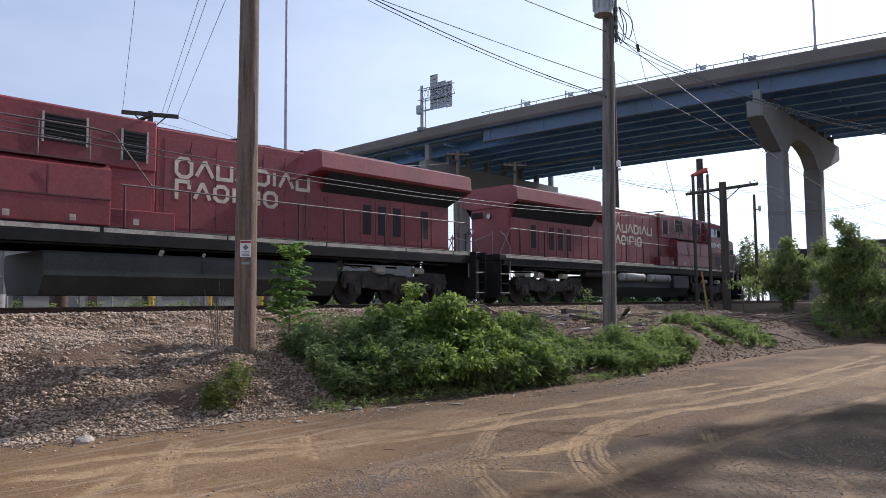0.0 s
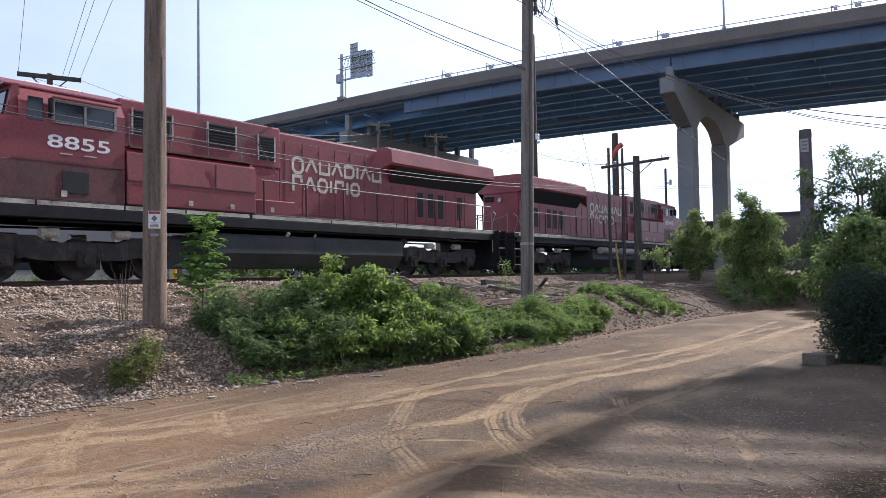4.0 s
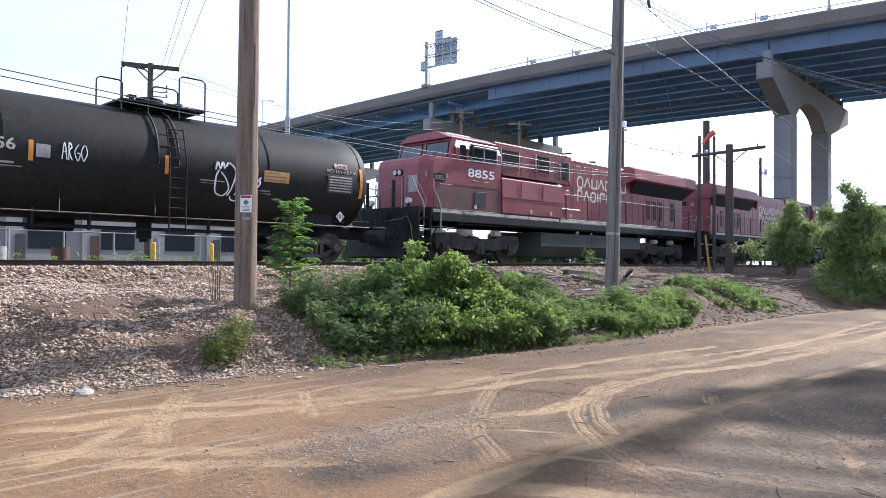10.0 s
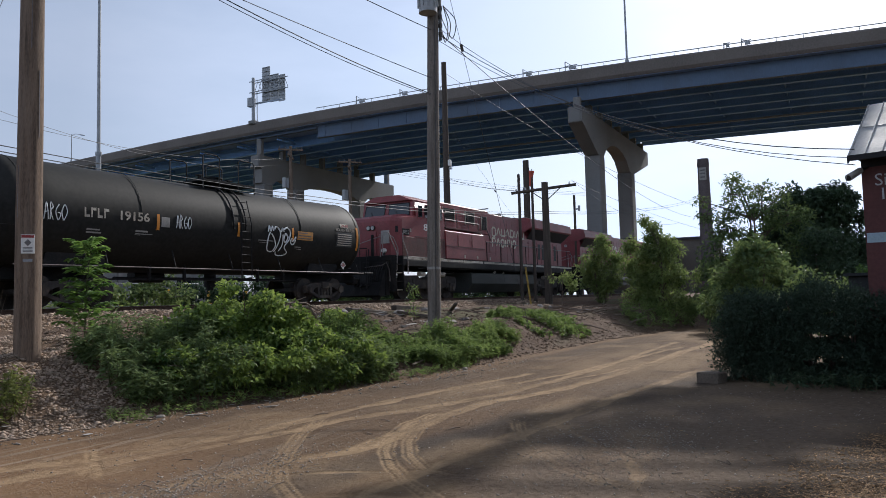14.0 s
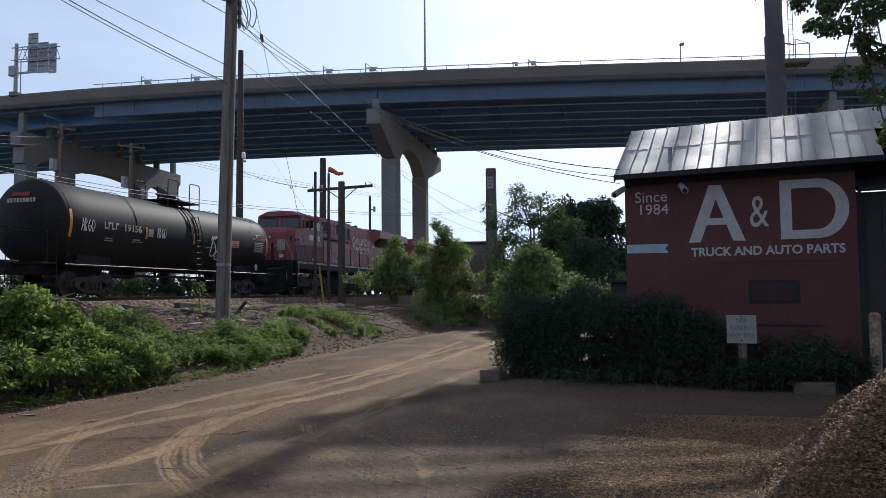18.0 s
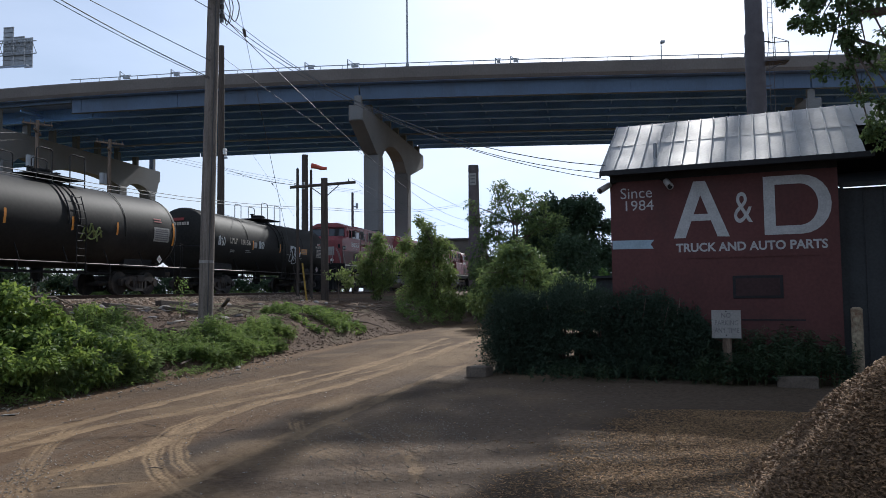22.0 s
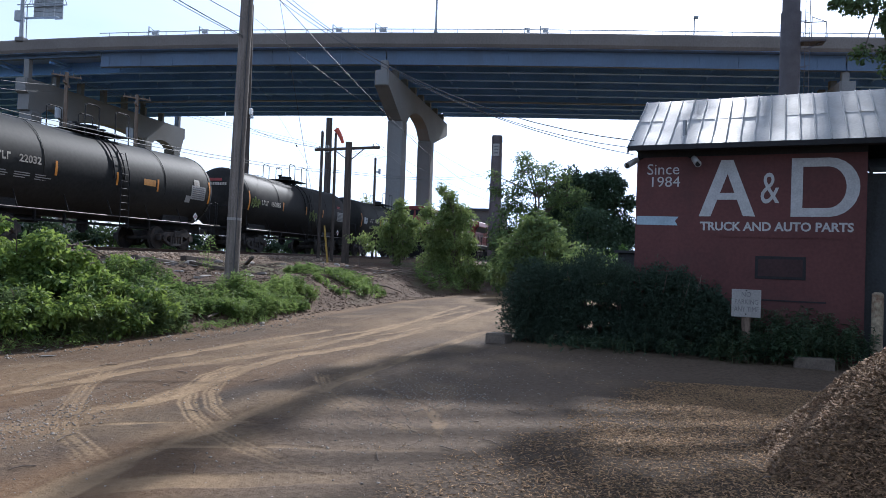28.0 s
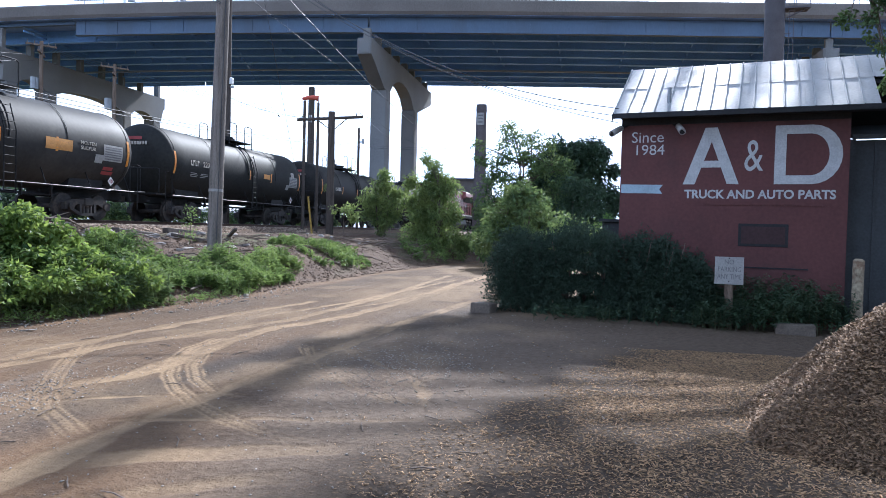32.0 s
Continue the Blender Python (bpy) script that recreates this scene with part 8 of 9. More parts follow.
    make_tree("tree", (41, 3.6, 0), [(41, 3.9, 4.4, 1.3, 1.5, 0.9), (41.2, 5.3, 4.6, 0.8, 0.9, 0.8), (40.8, 4.7, 5.6, 0.9, 1.1, 0.7), (41.0, 3.4, 5.6, 0.9, 1.1, 0.7), (41, 4.4, 6.5, 0.8, 0.9, 0.6), (41, 4.5, 7.3, 0.5, 0.6, 0.4), (41, 2.2, 5.2, 0.9, 1.0, 0.8), (41.2, 6.0, 5.4, 0.5, 0.6, 0.5), (41, 6.2, 6.3, 0.35, 0.4, 0.35), (41, 3.3, 6.7, 0.6, 0.7, 0.5), (40.8, 3.4, 3.0, 1.4, 1.8, 1.1), (40.9, 5.4, 3.2, 1.0, 1.1, 1.0), (41, 1.7, 3.6, 0.9, 1.0, 1.0), (41, 1.4, 5.0, 0.6, 0.6, 0.6), (41, 2.4, 6.2, 0.5, 0.6, 0.45)], 9500, 0.17, L_MID, "open airy tree with sky showing through", 24, 0.13, 3, ragged=0.6, inner=0.15, twigs=9)
    make_tree("tree", (30, 2.7, 0), [(30, 3.4, 2.2, 1.0, 1.0, 0.8), (30, 2.6, 2.5, 0.9, 0.9, 0.8), (30, 3.0, 1.3, 1.1, 1.3, 0.9), (30, 4.1, 1.3, 0.8, 0.7, 0.9), (30, 3.0, 3.1, 0.7, 0.7, 0.5), (30, 2.5, 3.0, 0.5, 0.5, 0.4)], 6500, 0.17, L_MID, "broad low tree behind the hedge", 25, 0.09, 3, ragged=0.45, twigs=4)
    make_tree("tree", (47.6, 0.8, 0), [(47.6, 0.9, 5.6, 1.6, 1.8, 1.6), (47.4, 2.1, 4.8, 1.3, 1.4, 1.6), (47.6, -0.6, 5.0, 1.3, 1.4, 1.5), (47.4, 1.5, 6.7, 1.0, 1.2, 0.9), (47.5, 0.2, 6.7, 1.0, 1.2, 0.8), (47.6, -1.3, 3.4, 1.0, 0.9, 1.2), (47.5, 2.0, 2.8, 1.3, 1.4, 1.4), (47.4, 0.2, 2.6, 1.5, 1.6, 1.4), (47.5, -1.5, 5.6, 0.5, 0.5, 0.5), (47.5, 2.9, 6.2, 0.6, 0.6, 0.6), (47.5, -0.9, 6.5, 0.5, 0.5, 0.4), (47.4, 3.2, 4.0, 1.0, 1.0, 1.6), (47.4, 3.0, 5.4, 0.8, 0.8, 0.9)], 26000, 0.24, L_DARK, "dark dense rounded tree beyond the shop", 26, 0.2, 1, inner=0.4, ragged=0.3)
    make_tree("tree", (38, -0.4, 0), [(38, 0.0, 1.2, 0.7, 0.7, 0.8), (38, -0.6, 1.6, 0.6, 0.6, 0.7), (38.2, -0.9, 2.1, 0.5, 0.4, 0.5), (38, -1.3, 1.2, 0.6, 0.6, 0.7)], 4200, 0.11, L_SAP, "small yellow-green shrub behind the shop corner", 27, 0.05, 2, category="shrub")
    make_tree("tree", (24.5, 0.2, 0), [(24.5, 0.6, 1.1, 1.1, 1.1, 0.9), (24.6, 1.6, 1.0, 0.9, 0.8, 0.8), (24.5, 0.9, 1.6, 0.9, 0.7, 0.5)], 4600, 0.13, L_MID, "low leafy shrub between the hedge and the road bend", 51, 0.05, 3, category="shrub")
    make_tree("tree", (33.0, 3.4, 0), [(33, 3.4, 1.3, 1.1, 1.0, 1.0), (33, 4.5, 1.2, 0.9, 0.8, 0.9), (33, 2.2, 1.5, 1.1, 1.0, 1.1), (33.2, 3.0, 2.6, 1.0, 1.0, 0.8)], 5600, 0.2, L_MID, "bushy green tree at the road bend", 52, 0.07, 3)
    make_tree("tree", (40, 0.8, 0), [(40, 0.8, 2.0, 1.4, 1.3, 1.3), (40, -0.6, 1.8, 1.2, 1.2, 1.2), (40, 2.2, 1.8, 1.2, 1.2, 1.2), (40, 0.6, 3.6, 1.2, 1.2, 0.9)], 8500, 0.18, L_DARK, "rounded dark green tree below the dark crown", 53, 0.09, 2)
    make_tree("tree", (31.7, 10.9, gz(31.7, 10.9)), [(31.7, 10.9, 2.3, 0.4, 0.6, 0.3), (31.7, 10.5, 1.9, 0.35, 0.4, 0.3)], 700, 0.11, L_TREE, "slender sprig of a young tree", 28, 0.03, 1)
    for x, y, h, sd in ((71.8, 24.0, 7.6, 31), (70, 27.5, 6.0, 32), (88, 40, 8, 33), (95, 30, 8.5, 34), (100, 14, 7, 35), (98, 4, 7, 36), (90, -8, 7.5, 37)):
        make_tree("tree", (x, y, 0.5), [(x, y, h * 0.62, 2.0, 2.0, h * 0.25), (x, y + 1.3, h * 0.5, 1.6, 1.5, h * 0.22), (x, y - 1.3, h * 0.5, 1.6, 1.5, h * 0.22), (x, y, h * 0.85, 1.1, 1.1, h * 0.14)], 2600, 0.34, L_TREE, "distant green tree near the bridge piers", sd, 0.16, 1, twigs=2)
    # clipped dark hedge in front of the shop
    h = thing("hedge", pose(0, 0, 0), "dark dense yew hedge beside the shop, ragged underneath", "hedge")
    # overlapping rounded clumps along the row, reaching the ground
    rh = np.random.default_rng(60)
    clumps = []
    for i in range(34):
        f = (i + 0.5) / 34
        cx, cy = 13.85 - 0.75 * f, 1.85 - 3.5 * f
        high = (1.5 if f < 0.72 else 1.5 - 1.5 * (f - 0.72)) * (1 + 0.07 * rh.normal()) * (0.9 if f < 0.04 else 1.0)
        for zc, r in ((0.28, 0.36), (0.62, 0.4), (high - 0.42, 0.4)):
            clumps.append((cx + 0.45 + 0.1 * rh.normal(), cy + 0.08 * rh.normal(), zc, 0.46 + 0.1 * rh.random(), 0.22 + 0.08 * rh.random(), r * (0.9 + 0.25 * rh.random())))
        clumps.append((cx + 1.1, cy, high * 0.55, 0.5, 0.25, high * 0.45))
    q, d = shell(rh, clumps, 210000, 0.6, 0.35)
    # sprigs stand out of the skin, and light comes through worn holes low down
    out = (rh.random(len(q)) < 0.1) * rh.random(len(q)) * 0.16
    q = q + d * out[:, None]
    hole = np.zeros(len(q))
    for y0, z0, ry, rz in ((0.3, 0.76, 0.55, 0.08), (0.5, 0.36, 0.5, 0.07), (-0.45, 0.42, 0.12, 0.05), (0.9, 0.25, 0.1, 0.04)):
        hole = np.maximum(hole, 1.25 - ((q[:, 1] - y0) / ry) ** 2 - ((q[:, 2] - z0) / rz) ** 2)
    ok = (q[:, 2] > 0.03) & (hole + 1.9 * (lattice(q[:, 1] * 13, q[:, 2] * 17, 57) - 0.5) < 0.6)
    q, d = q[ok], d[ok]
    k = len(q)
    way = d + 0.7 * rh.normal(size=(k, 3)) + np.array([0, 0, 0.1])
    ln = 0.035 + 0.035 * rh.random(k)
    part("needles", leaf_mesh("needles", q, way, np.array([0, 0, 1.0]) + 0.6 * rh.normal(size=(k, 3)), ln, ln * 0.36, L_HEDGE), None, h)
    rr = random.Random(6)
    for i in range(11):
        f = (i + 0.5) / 11
        x0, y0 = 13.85 - 0.75 * f + 0.7 + rr.uniform(-0.25, 0.25), 2.0 - 3.35 * f
        st = M()
        for b in range(5):
            st.tube(limb((x0, y0, -0.05), (x0 + rr.uniform(-0.55, 0.55), y0 + rr.uniform(-0.3, 0.3), rr.uniform(0.9, 1.4)), (0, 0, 0.05), 4), [0.03, 0.025, 0.02, 0.012, 0.006], 5)
        part("stem", st, BARK, h)
    sp = np.stack([12.75 + 1.1 * rng.random(430), -1.5 - 2.3 * rng.random(430)], 1)
    make_weeds("yard_weeds", sp, rng, 0.6, 0.1, L_DARK, "rank green weeds in front of the shop wall", 22, 0.3)
    sp = np.stack([12.85 + 0.6 * rng.random(90), 1.2 - 3.2 * rng.random(90)], 1)
    make_weeds("yard_weeds", sp, rng, 0.28, 0.1, L_DARK, "low weeds under the hedge", 12, 0.25)
    # big tree that hangs over the yard from the side
    # clumps above z = 10 are unseen, added to shade the near ground
    big = [(10.6, -5.2, 4.9, 0.9, 0.8, 0.8), (10.8, -5.6, 5.6, 1.6, 1.6, 1.2), (8.6, -6.6, 5.4, 1.6, 1.6, 1.2), (11.6, -7.6, 6.4, 1.8, 1.8, 1.3), (9.6, -8.2, 6.6, 1.8, 1.8, 1.4), (7.2, -8.6, 5.2, 1.6, 1.6, 1.2), (6.0, -6.6, 5.6, 1.5, 1.5, 1.0), (12.6, -5.0, 6.8, 1.4, 1.4, 1.0), (12.6, -3.2, 6.9, 1.1, 0.9, 0.7), (11.4, -3.4, 6.2, 0.9, 0.8, 0.6), (15.0, -5.2, 8.6, 1.5, 1.4, 1.0), (13.4, -6.4, 8.2, 1.6, 1.5, 1.1), (17.3, 0.2, 10.4, 1.3, 1.0, 0.7), (18.8, -0.5, 11.2, 1.3, 1.1, 0.7), (20.4, -1, 12, 1.4, 1.2, 0.8), (20.2, -2.7, 11.9, 1.4, 1.3, 0.8), (18.2, -2.1, 11, 1.4, 1.2, 0.8), (22.1, -1.9, 12.9, 1.3, 1.2, 0.8), (19, 0.8, 11.4, 1.0, 0.8, 0.6), (24.2, -3.0, 13.5, 0.9, 0.8, 0.6), (22.6, -4.6, 12.6, 0.9, 0.8, 0.6)]
    over = make_tree("tree", (9.6, -7.6, 0), big, 60000, 0.09, L_OVER, "large leafy tree overhanging the yard", 41, 0.32, 1, slim=0.8, inner=0.35, ragged=0.35, fork=0.3, twigs=4)
    # its lowest boughs droop towards the roof in sprays of small leaves
    rb = np.random.default_rng(64)
    rr = random.Random(64)
    boughs = [(10.66, -2.25, 5.52, 0.10), (10.90, -2.43, 5.60, 0.10), (11.14, -2.56, 5.46, 0.10), (10.78, -2.79, 5.26, 0.11), (11.02, -2.67, 5.07, 0.07), (10.66, -2.73, 4.95, 0.07), (10.90, -2.89, 5.51, 0.25), (11.14, -2.98, 5.13, 0.18), (10.78, -3.23, 5.30, 0.37), (11.02, -3.57, 5.16, 0.48), (10.66, -3.15, 4.76, 0.25), (10.90, -3.47, 4.55, 0.38), (11.14, -3.03, 4.47, 0.11), (10.78, -3.19, 4.35, 0.14), (11.02, -3.41, 4.14, 0.26), (10.66, -3.54, 3.83, 0.28), (10.90, -3.48, 3.45, 0.20), (11.14, -3.88, 4.60, 0.54), (10.78, -3.83, 3.77, 0.44), (10.9, -3.6, 5.4, 0.5), (11.3, -4.3, 4.9, 0.6), (10.6, -4.3, 4.0, 0.5), (11.2, -2.9, 5.8, 0.35)]
    wood, sprays = M(), []
    for x, y, z, r in boughs:
        tip = Vector((x - 9.6, y + 7.6, z))
        root = Vector((1.6, 4.2, 5.6)) if z > 4.4 else Vector((1.5, 4.4, 4.9))
        wood.tube(limb(root, tip, (0, 0, 0.12), 5), [0.03, 0.024, 0.018, 0.013, 0.009, 0.005], 5)
        for j in range(3 + int(17 * r)):
            d = rb.normal(size=3)
            d *= (0.15 + 0.8 * rb.random()) * r / np.linalg.norm(d)
            w = 0.05 + 0.1 * rb.random()
            sprays.append((tip.x + d[0], tip.y + d[1], tip.z + d[2], w, w, w * 0.8))
            wood.tube(limb(tip, tip + Vector(d), (0, 0, 0.03), 3), [0.006, 0.005, 0.004, 0.002], 4)
    wood.tube([(0.0, 0.0, 3.4), (0.7, 2.0, 4.9), (1.5, 4.3, 5.2)], [0.14, 0.1, 0.05], 8)
    part("bough", wood, BARK, over, "thin drooping boughs")
    part("spray", foliage("spray", rb, sprays, 5600, 0.056, L_OVER, droop=0.7, slim=0.85, inner=0.1, ragged=0.3), None, over, "sprays of small round leaves")
    # unseen tall tree added behind the shed, its clumps set to shade the yard
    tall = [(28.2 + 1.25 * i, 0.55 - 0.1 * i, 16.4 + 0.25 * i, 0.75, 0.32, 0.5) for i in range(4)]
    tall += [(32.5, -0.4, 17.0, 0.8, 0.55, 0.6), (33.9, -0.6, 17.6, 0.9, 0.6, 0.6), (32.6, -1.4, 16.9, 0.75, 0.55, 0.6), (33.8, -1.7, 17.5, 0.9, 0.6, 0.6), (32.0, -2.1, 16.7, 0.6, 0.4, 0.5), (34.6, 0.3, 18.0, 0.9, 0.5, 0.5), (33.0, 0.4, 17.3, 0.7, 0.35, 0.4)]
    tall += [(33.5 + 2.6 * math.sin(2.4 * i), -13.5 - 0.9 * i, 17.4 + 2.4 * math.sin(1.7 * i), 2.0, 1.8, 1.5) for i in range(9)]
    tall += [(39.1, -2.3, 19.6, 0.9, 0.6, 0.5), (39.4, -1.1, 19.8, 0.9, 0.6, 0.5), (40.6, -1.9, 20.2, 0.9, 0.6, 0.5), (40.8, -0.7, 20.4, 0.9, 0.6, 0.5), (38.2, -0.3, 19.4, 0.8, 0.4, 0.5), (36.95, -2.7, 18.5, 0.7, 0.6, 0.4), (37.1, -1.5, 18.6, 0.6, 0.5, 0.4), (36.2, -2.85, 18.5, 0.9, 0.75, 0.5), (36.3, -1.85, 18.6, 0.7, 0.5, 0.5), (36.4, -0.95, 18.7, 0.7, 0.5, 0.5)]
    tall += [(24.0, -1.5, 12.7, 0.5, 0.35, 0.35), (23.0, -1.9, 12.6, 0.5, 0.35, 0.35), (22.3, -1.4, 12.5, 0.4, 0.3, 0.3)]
    make_tree("tree", (33.0, -17.0, 0), tall, 52000, 0.13, L_OVER, "unseen tall tree added to shade the yard", 65, 0.5, 1, slim=0.8, inner=0.3, ragged=0.35, fork=0.72, twigs=4)
    # unseen trees added behind the viewpoint to hold back skylight
    for x, y, h_, sd in ((-7, -5, 9, 42), (-9, 4, 8.5, 43), (1.5, -11, 9, 44), (-4, -13, 9, 45)):
        make_tree("tree", (x, y, 0), [(x, y, h_ * 0.6, 2.6, 2.6, 1.8), (x + 1.6, y + 1, h_ * 0.72, 2, 2, 1.5), (x - 1.6, y - 1, h_ * 0.7, 2, 2, 1.5), (x, y, h_ * 0.95, 1.8, 1.8, 1.2), (x + 1, y - 1.8, h_ * 0.5, 1.8, 1.8, 1.3)], 9000, 0.2, L_OVER, "unseen leafy tree added behind the yard against skylight", sd, 0.28, 1, slim=0.7, twigs=2)


make_plants()


# ==== loose stones, chips and litter ====
def pebbles(name, rng, xy, size, material, label, flat=0.65, lift=0.35):
    """Small angular stones, one mesh."""
    n = len(xy)
    base = np.array([(1, 0, 0), (-1, 0, 0), (0, 1, 0), (0, -1, 0), (0, 0, 1), (0, 0, -1)], float)
    tri = np.array([(0, 2, 4), (2, 1, 4), (1, 3, 4), (3, 0, 4), (2, 0, 5), (1, 2, 5), (3, 1, 5), (0, 3, 5)])
    s = size * (0.5 + 1.0 * rng.random(n) ** 2)
    a = rng.random(n) * 6.283
    v = base[None] * (0.7 + 0.6 * rng.random((n, 6, 3)))
    v = v + 0.25 * rng.normal(size=(n, 6, 3))
    v = v * s[:, None, None] * np.array([1.25, 0.9, flat])
    c, si = np.cos(a)[:, None], np.sin(a)[:, None]
    w = np.empty_like(v)
    w[:, :, 0], w[:, :, 1], w[:, :, 2] = v[:, :, 0] * c - v[:, :, 1] * si, v[:, :, 0] * si + v[:, :, 1] * c, v[:, :, 2]
    w[:, :, 0] += xy[:, :1]
    w[:, :, 1] += xy[:, 1:2]
    w[:, :, 2] += (land(xy[:, 0], xy[:, 1]) + s * flat * lift)[:, None] if xy.shape[1] == 2 else xy[:, 2:3] + (s * flat * lift)[:, None]
    me = bpy.data.meshes.new(name)
    me.vertices.add(n * 6)
    me.vertices.foreach_set("co", w.ravel())
    idx = (np.arange(n)[:, None, None] * 6 + tri[None]).ravel()
    me.loops.add(len(idx))
    me.loops.foreach_set("vertex_index", idx)
    me.polygons.add(n * 8)
    me.polygons.foreach_set("loop_start", np.arange(0, len(idx), 3))
    me.update(calc_edges=True)
    me.materials.append(material)
    return tagged(new(name, me), label, name.replace("_", " "), kind="stuff")


def chips(name, rng, xyz, length, material, label, tilt=0.35):
    """Splinters of wood lying every way, one mesh."""
    n = len(xyz)
    ln = length * (0.35 + 1.1 * rng.random(n) ** 1.7)
    w = ln * (0.14 + 0.26 * rng.random(n))
    a = rng.random(n) * 6.283
    d = np.stack([np.cos(a), np.sin(a), tilt * rng.normal(size=n)], 1)
    d /= np.linalg.norm(d, axis=1, keepdims=True)
    sd = np.stack([-np.sin(a), np.cos(a), 0.4 * rng.normal(size=n)], 1)
    up = np.cross(d, sd)
    c = xyz + np.array([0, 0, 0.008])
    L, W, T = ln[:, None] / 2, w[:, None] / 2, (w * 0.22)[:, None]
    co = np.stack([c - d * L - sd * W * 0.6, c - d * L * 0.9 + sd * W, c + d * L + sd * W * 0.5, c + d * L * 0.92 - sd * W, c + up * T * 1.4], 1)
    tri = np.array([(0, 1, 4), (1, 2, 4), (2, 3, 4), (3, 0, 4), (3, 2, 1), (3, 1, 0)])
    me = bpy.data.meshes.new(name)
    me.vertices.add(n * 5)
    me.vertices.foreach_set("co", co.ravel())
    idx = (np.arange(n)[:, None, None] * 5 + tri[None]).ravel()
    me.loops.add(len(idx))
    me.loops.foreach_set("vertex_index", idx)
    me.polygons.add(n * 6)
    me.polygons.foreach_set("loop_start", np.arange(0, len(idx), 3))
    me.update(calc_edges=True)
    me.materials.append(material)
    return tagged(new(name, me), label, "wood chips", kind="stuff")


PILE = ((6.68, -2.25, 1.38, 1.42), (7.5, -4.4, 2.3, 1.9))


def heap(x, y):
    """Height of the wood-chip heap over the ground: two merged mounds."""
    best = np.zeros(np.shape(x))
    for px, py, wide, high in PILE:
        r = np.hypot(x - px, y - py)
        a = np.arctan2(y - py, x - px)
        edge = wide * (1 + 0.07 * np.sin(3 * a + 1) + 0.04 * np.sin(7 * a))
        q = np.clip(1 - r / edge, 0, 1)
        best = np.maximum(best, high * q * (1 - 0.12 * q) + 0.05 * q ** 0.3 * (lattice(x * 2.5, y * 2.5, 61) - 0.5))
    return best


def make_litter():
    rng = np.random.default_rng(19)
    # stones on the slope and the ballast
    x = 1.5 + 7.0 * rng.random(56000)
    d = 0.05 + 7.2 * rng.random(56000) ** 1.1
    y = np.interp(x, TOE_X, TOE_Y) + d
    keep = (rng.random(56000) < 0.35 + 0.85 * lattice(x * 0.9, y * 1.1, 63)) & (y < track_y(x) - 1.2) & ~((x > 7.6) & (d < 2.2)) & ((np.hypot((x - 5.2) / 1.6, (y - 11.4) / 0.8) > 0.75) | (rng.random(56000) < 0.16)) & ((np.hypot((x - 5.6) / 0.6, (y - 9.9) / 0.4) > 0.7) | (rng.random(56000) < 0.3))
    pebbles("slope_stones", rng, np.stack([x, y], 1)[keep], 0.021, STONE, "loose pale stones on the gravel slope")
    few = keep & (rng.random(56000) < 0.14)
    pebbles("slope_stones", rng, np.stack([x + 0.03, y + 0.02], 1)[few], 0.032, STONE, "larger broken stones on the gravel slope", 0.6, 0.25)
    x = 2 + 38 * rng.random(15000) ** 1.35
    off = 0.9 + 2.5 * rng.random(15000)
    pebbles("ballast_stones", rng, np.stack([x, track_y(x) - off], 1), 0.042, STONE, "grey-brown railway ballast stones")
    x = 2 + 20 * rng.random(1800)
    pebbles("ballast_stones", rng, np.stack([x, track_y(x) + 2.6 * rng.random(1800) - 0.9], 1), 0.042, STONE, "grey ballast stones between the ties")
    # pebbles on the road
    c = rng.random(6000)
    x = np.where(c < 0.35, 5.2 + 0.9 * rng.normal(size=6000), np.where(c < 0.6, 8.0 + 1.0 * rng.normal(size=6000), 2.5 + 11 * rng.random(6000)))
    y = np.where(c < 0.35, 5.1 + 0.3 * rng.normal(size=6000), np.where(c < 0.6, 2.2 + 0.45 * rng.normal(size=6000), -0.5 + 8.5 * rng.random(6000)))
    pebbles("road_pebbles", rng, np.stack([x, y], 1), 0.0085, PEBBLE, "small pebbles scattered on the dirt road")
    x = 3 + 14 * rng.random(800)
    y = np.interp(x, TOE_X, TOE_Y) - 0.6 + 0.9 * rng.random(800)
    pebbles("road_pebbles", rng, np.stack([x, y], 1), 0.018, PEBBLE, "gravel spilled along the road edge")
    # bank rubble further on
    x = 9 + 25 * rng.random(21000)
    d = 0.1 + 6.4 * rng.random(21000)
    pebbles("bank_rubble", rng, np.stack([x, np.interp(x, TOE_X, TOE_Y) + d], 1), 0.026, RUBBLE, "dark rubble on the bank below the track")
    # wood-chip heap
    m = M()
    k = 60
    for i in range(k + 1):
        for j in range(k + 1):
            x, y = 5.0 + 5.2 * i / k, -7.0 + 6.4 * j / k
            m.v.append((x, y, float(heap(np.array(x), np.array(y))) + (gz(x, y) - 0.02)))
    m.f = [(i * (k + 1) + j, (i + 1) * (k + 1) + j, (i + 1) * (k + 1) + j + 1, i * (k + 1) + j + 1) for i in range(k) for j in range(k)]
    pile = solid("mulch_mound", m, HEAP, "tall brown heap of shredded wood mulch", "heap", smooth=True)
    n = 190000
    x, y = 5.0 + 5.2 * rng.random(n), -7.0 + 6.4 * rng.random(n) ** 0.7
    keep = heap(x, y) > 0.004
    x, y = x[keep], y[keep]
    chips("heap_chips", rng, np.stack([x, y, land(x, y) + heap(x, y)], 1), 0.05, CHIP_DARK, "shredded wood chips on the heap", 0.5)
    n = 230000
    x, y = 3.6 + 6.8 * rng.random(n), -3.5 + 5.6 * rng.random(n)
    cg = np.hypot(x - 7.6, (y + 3.2) / 1.1)
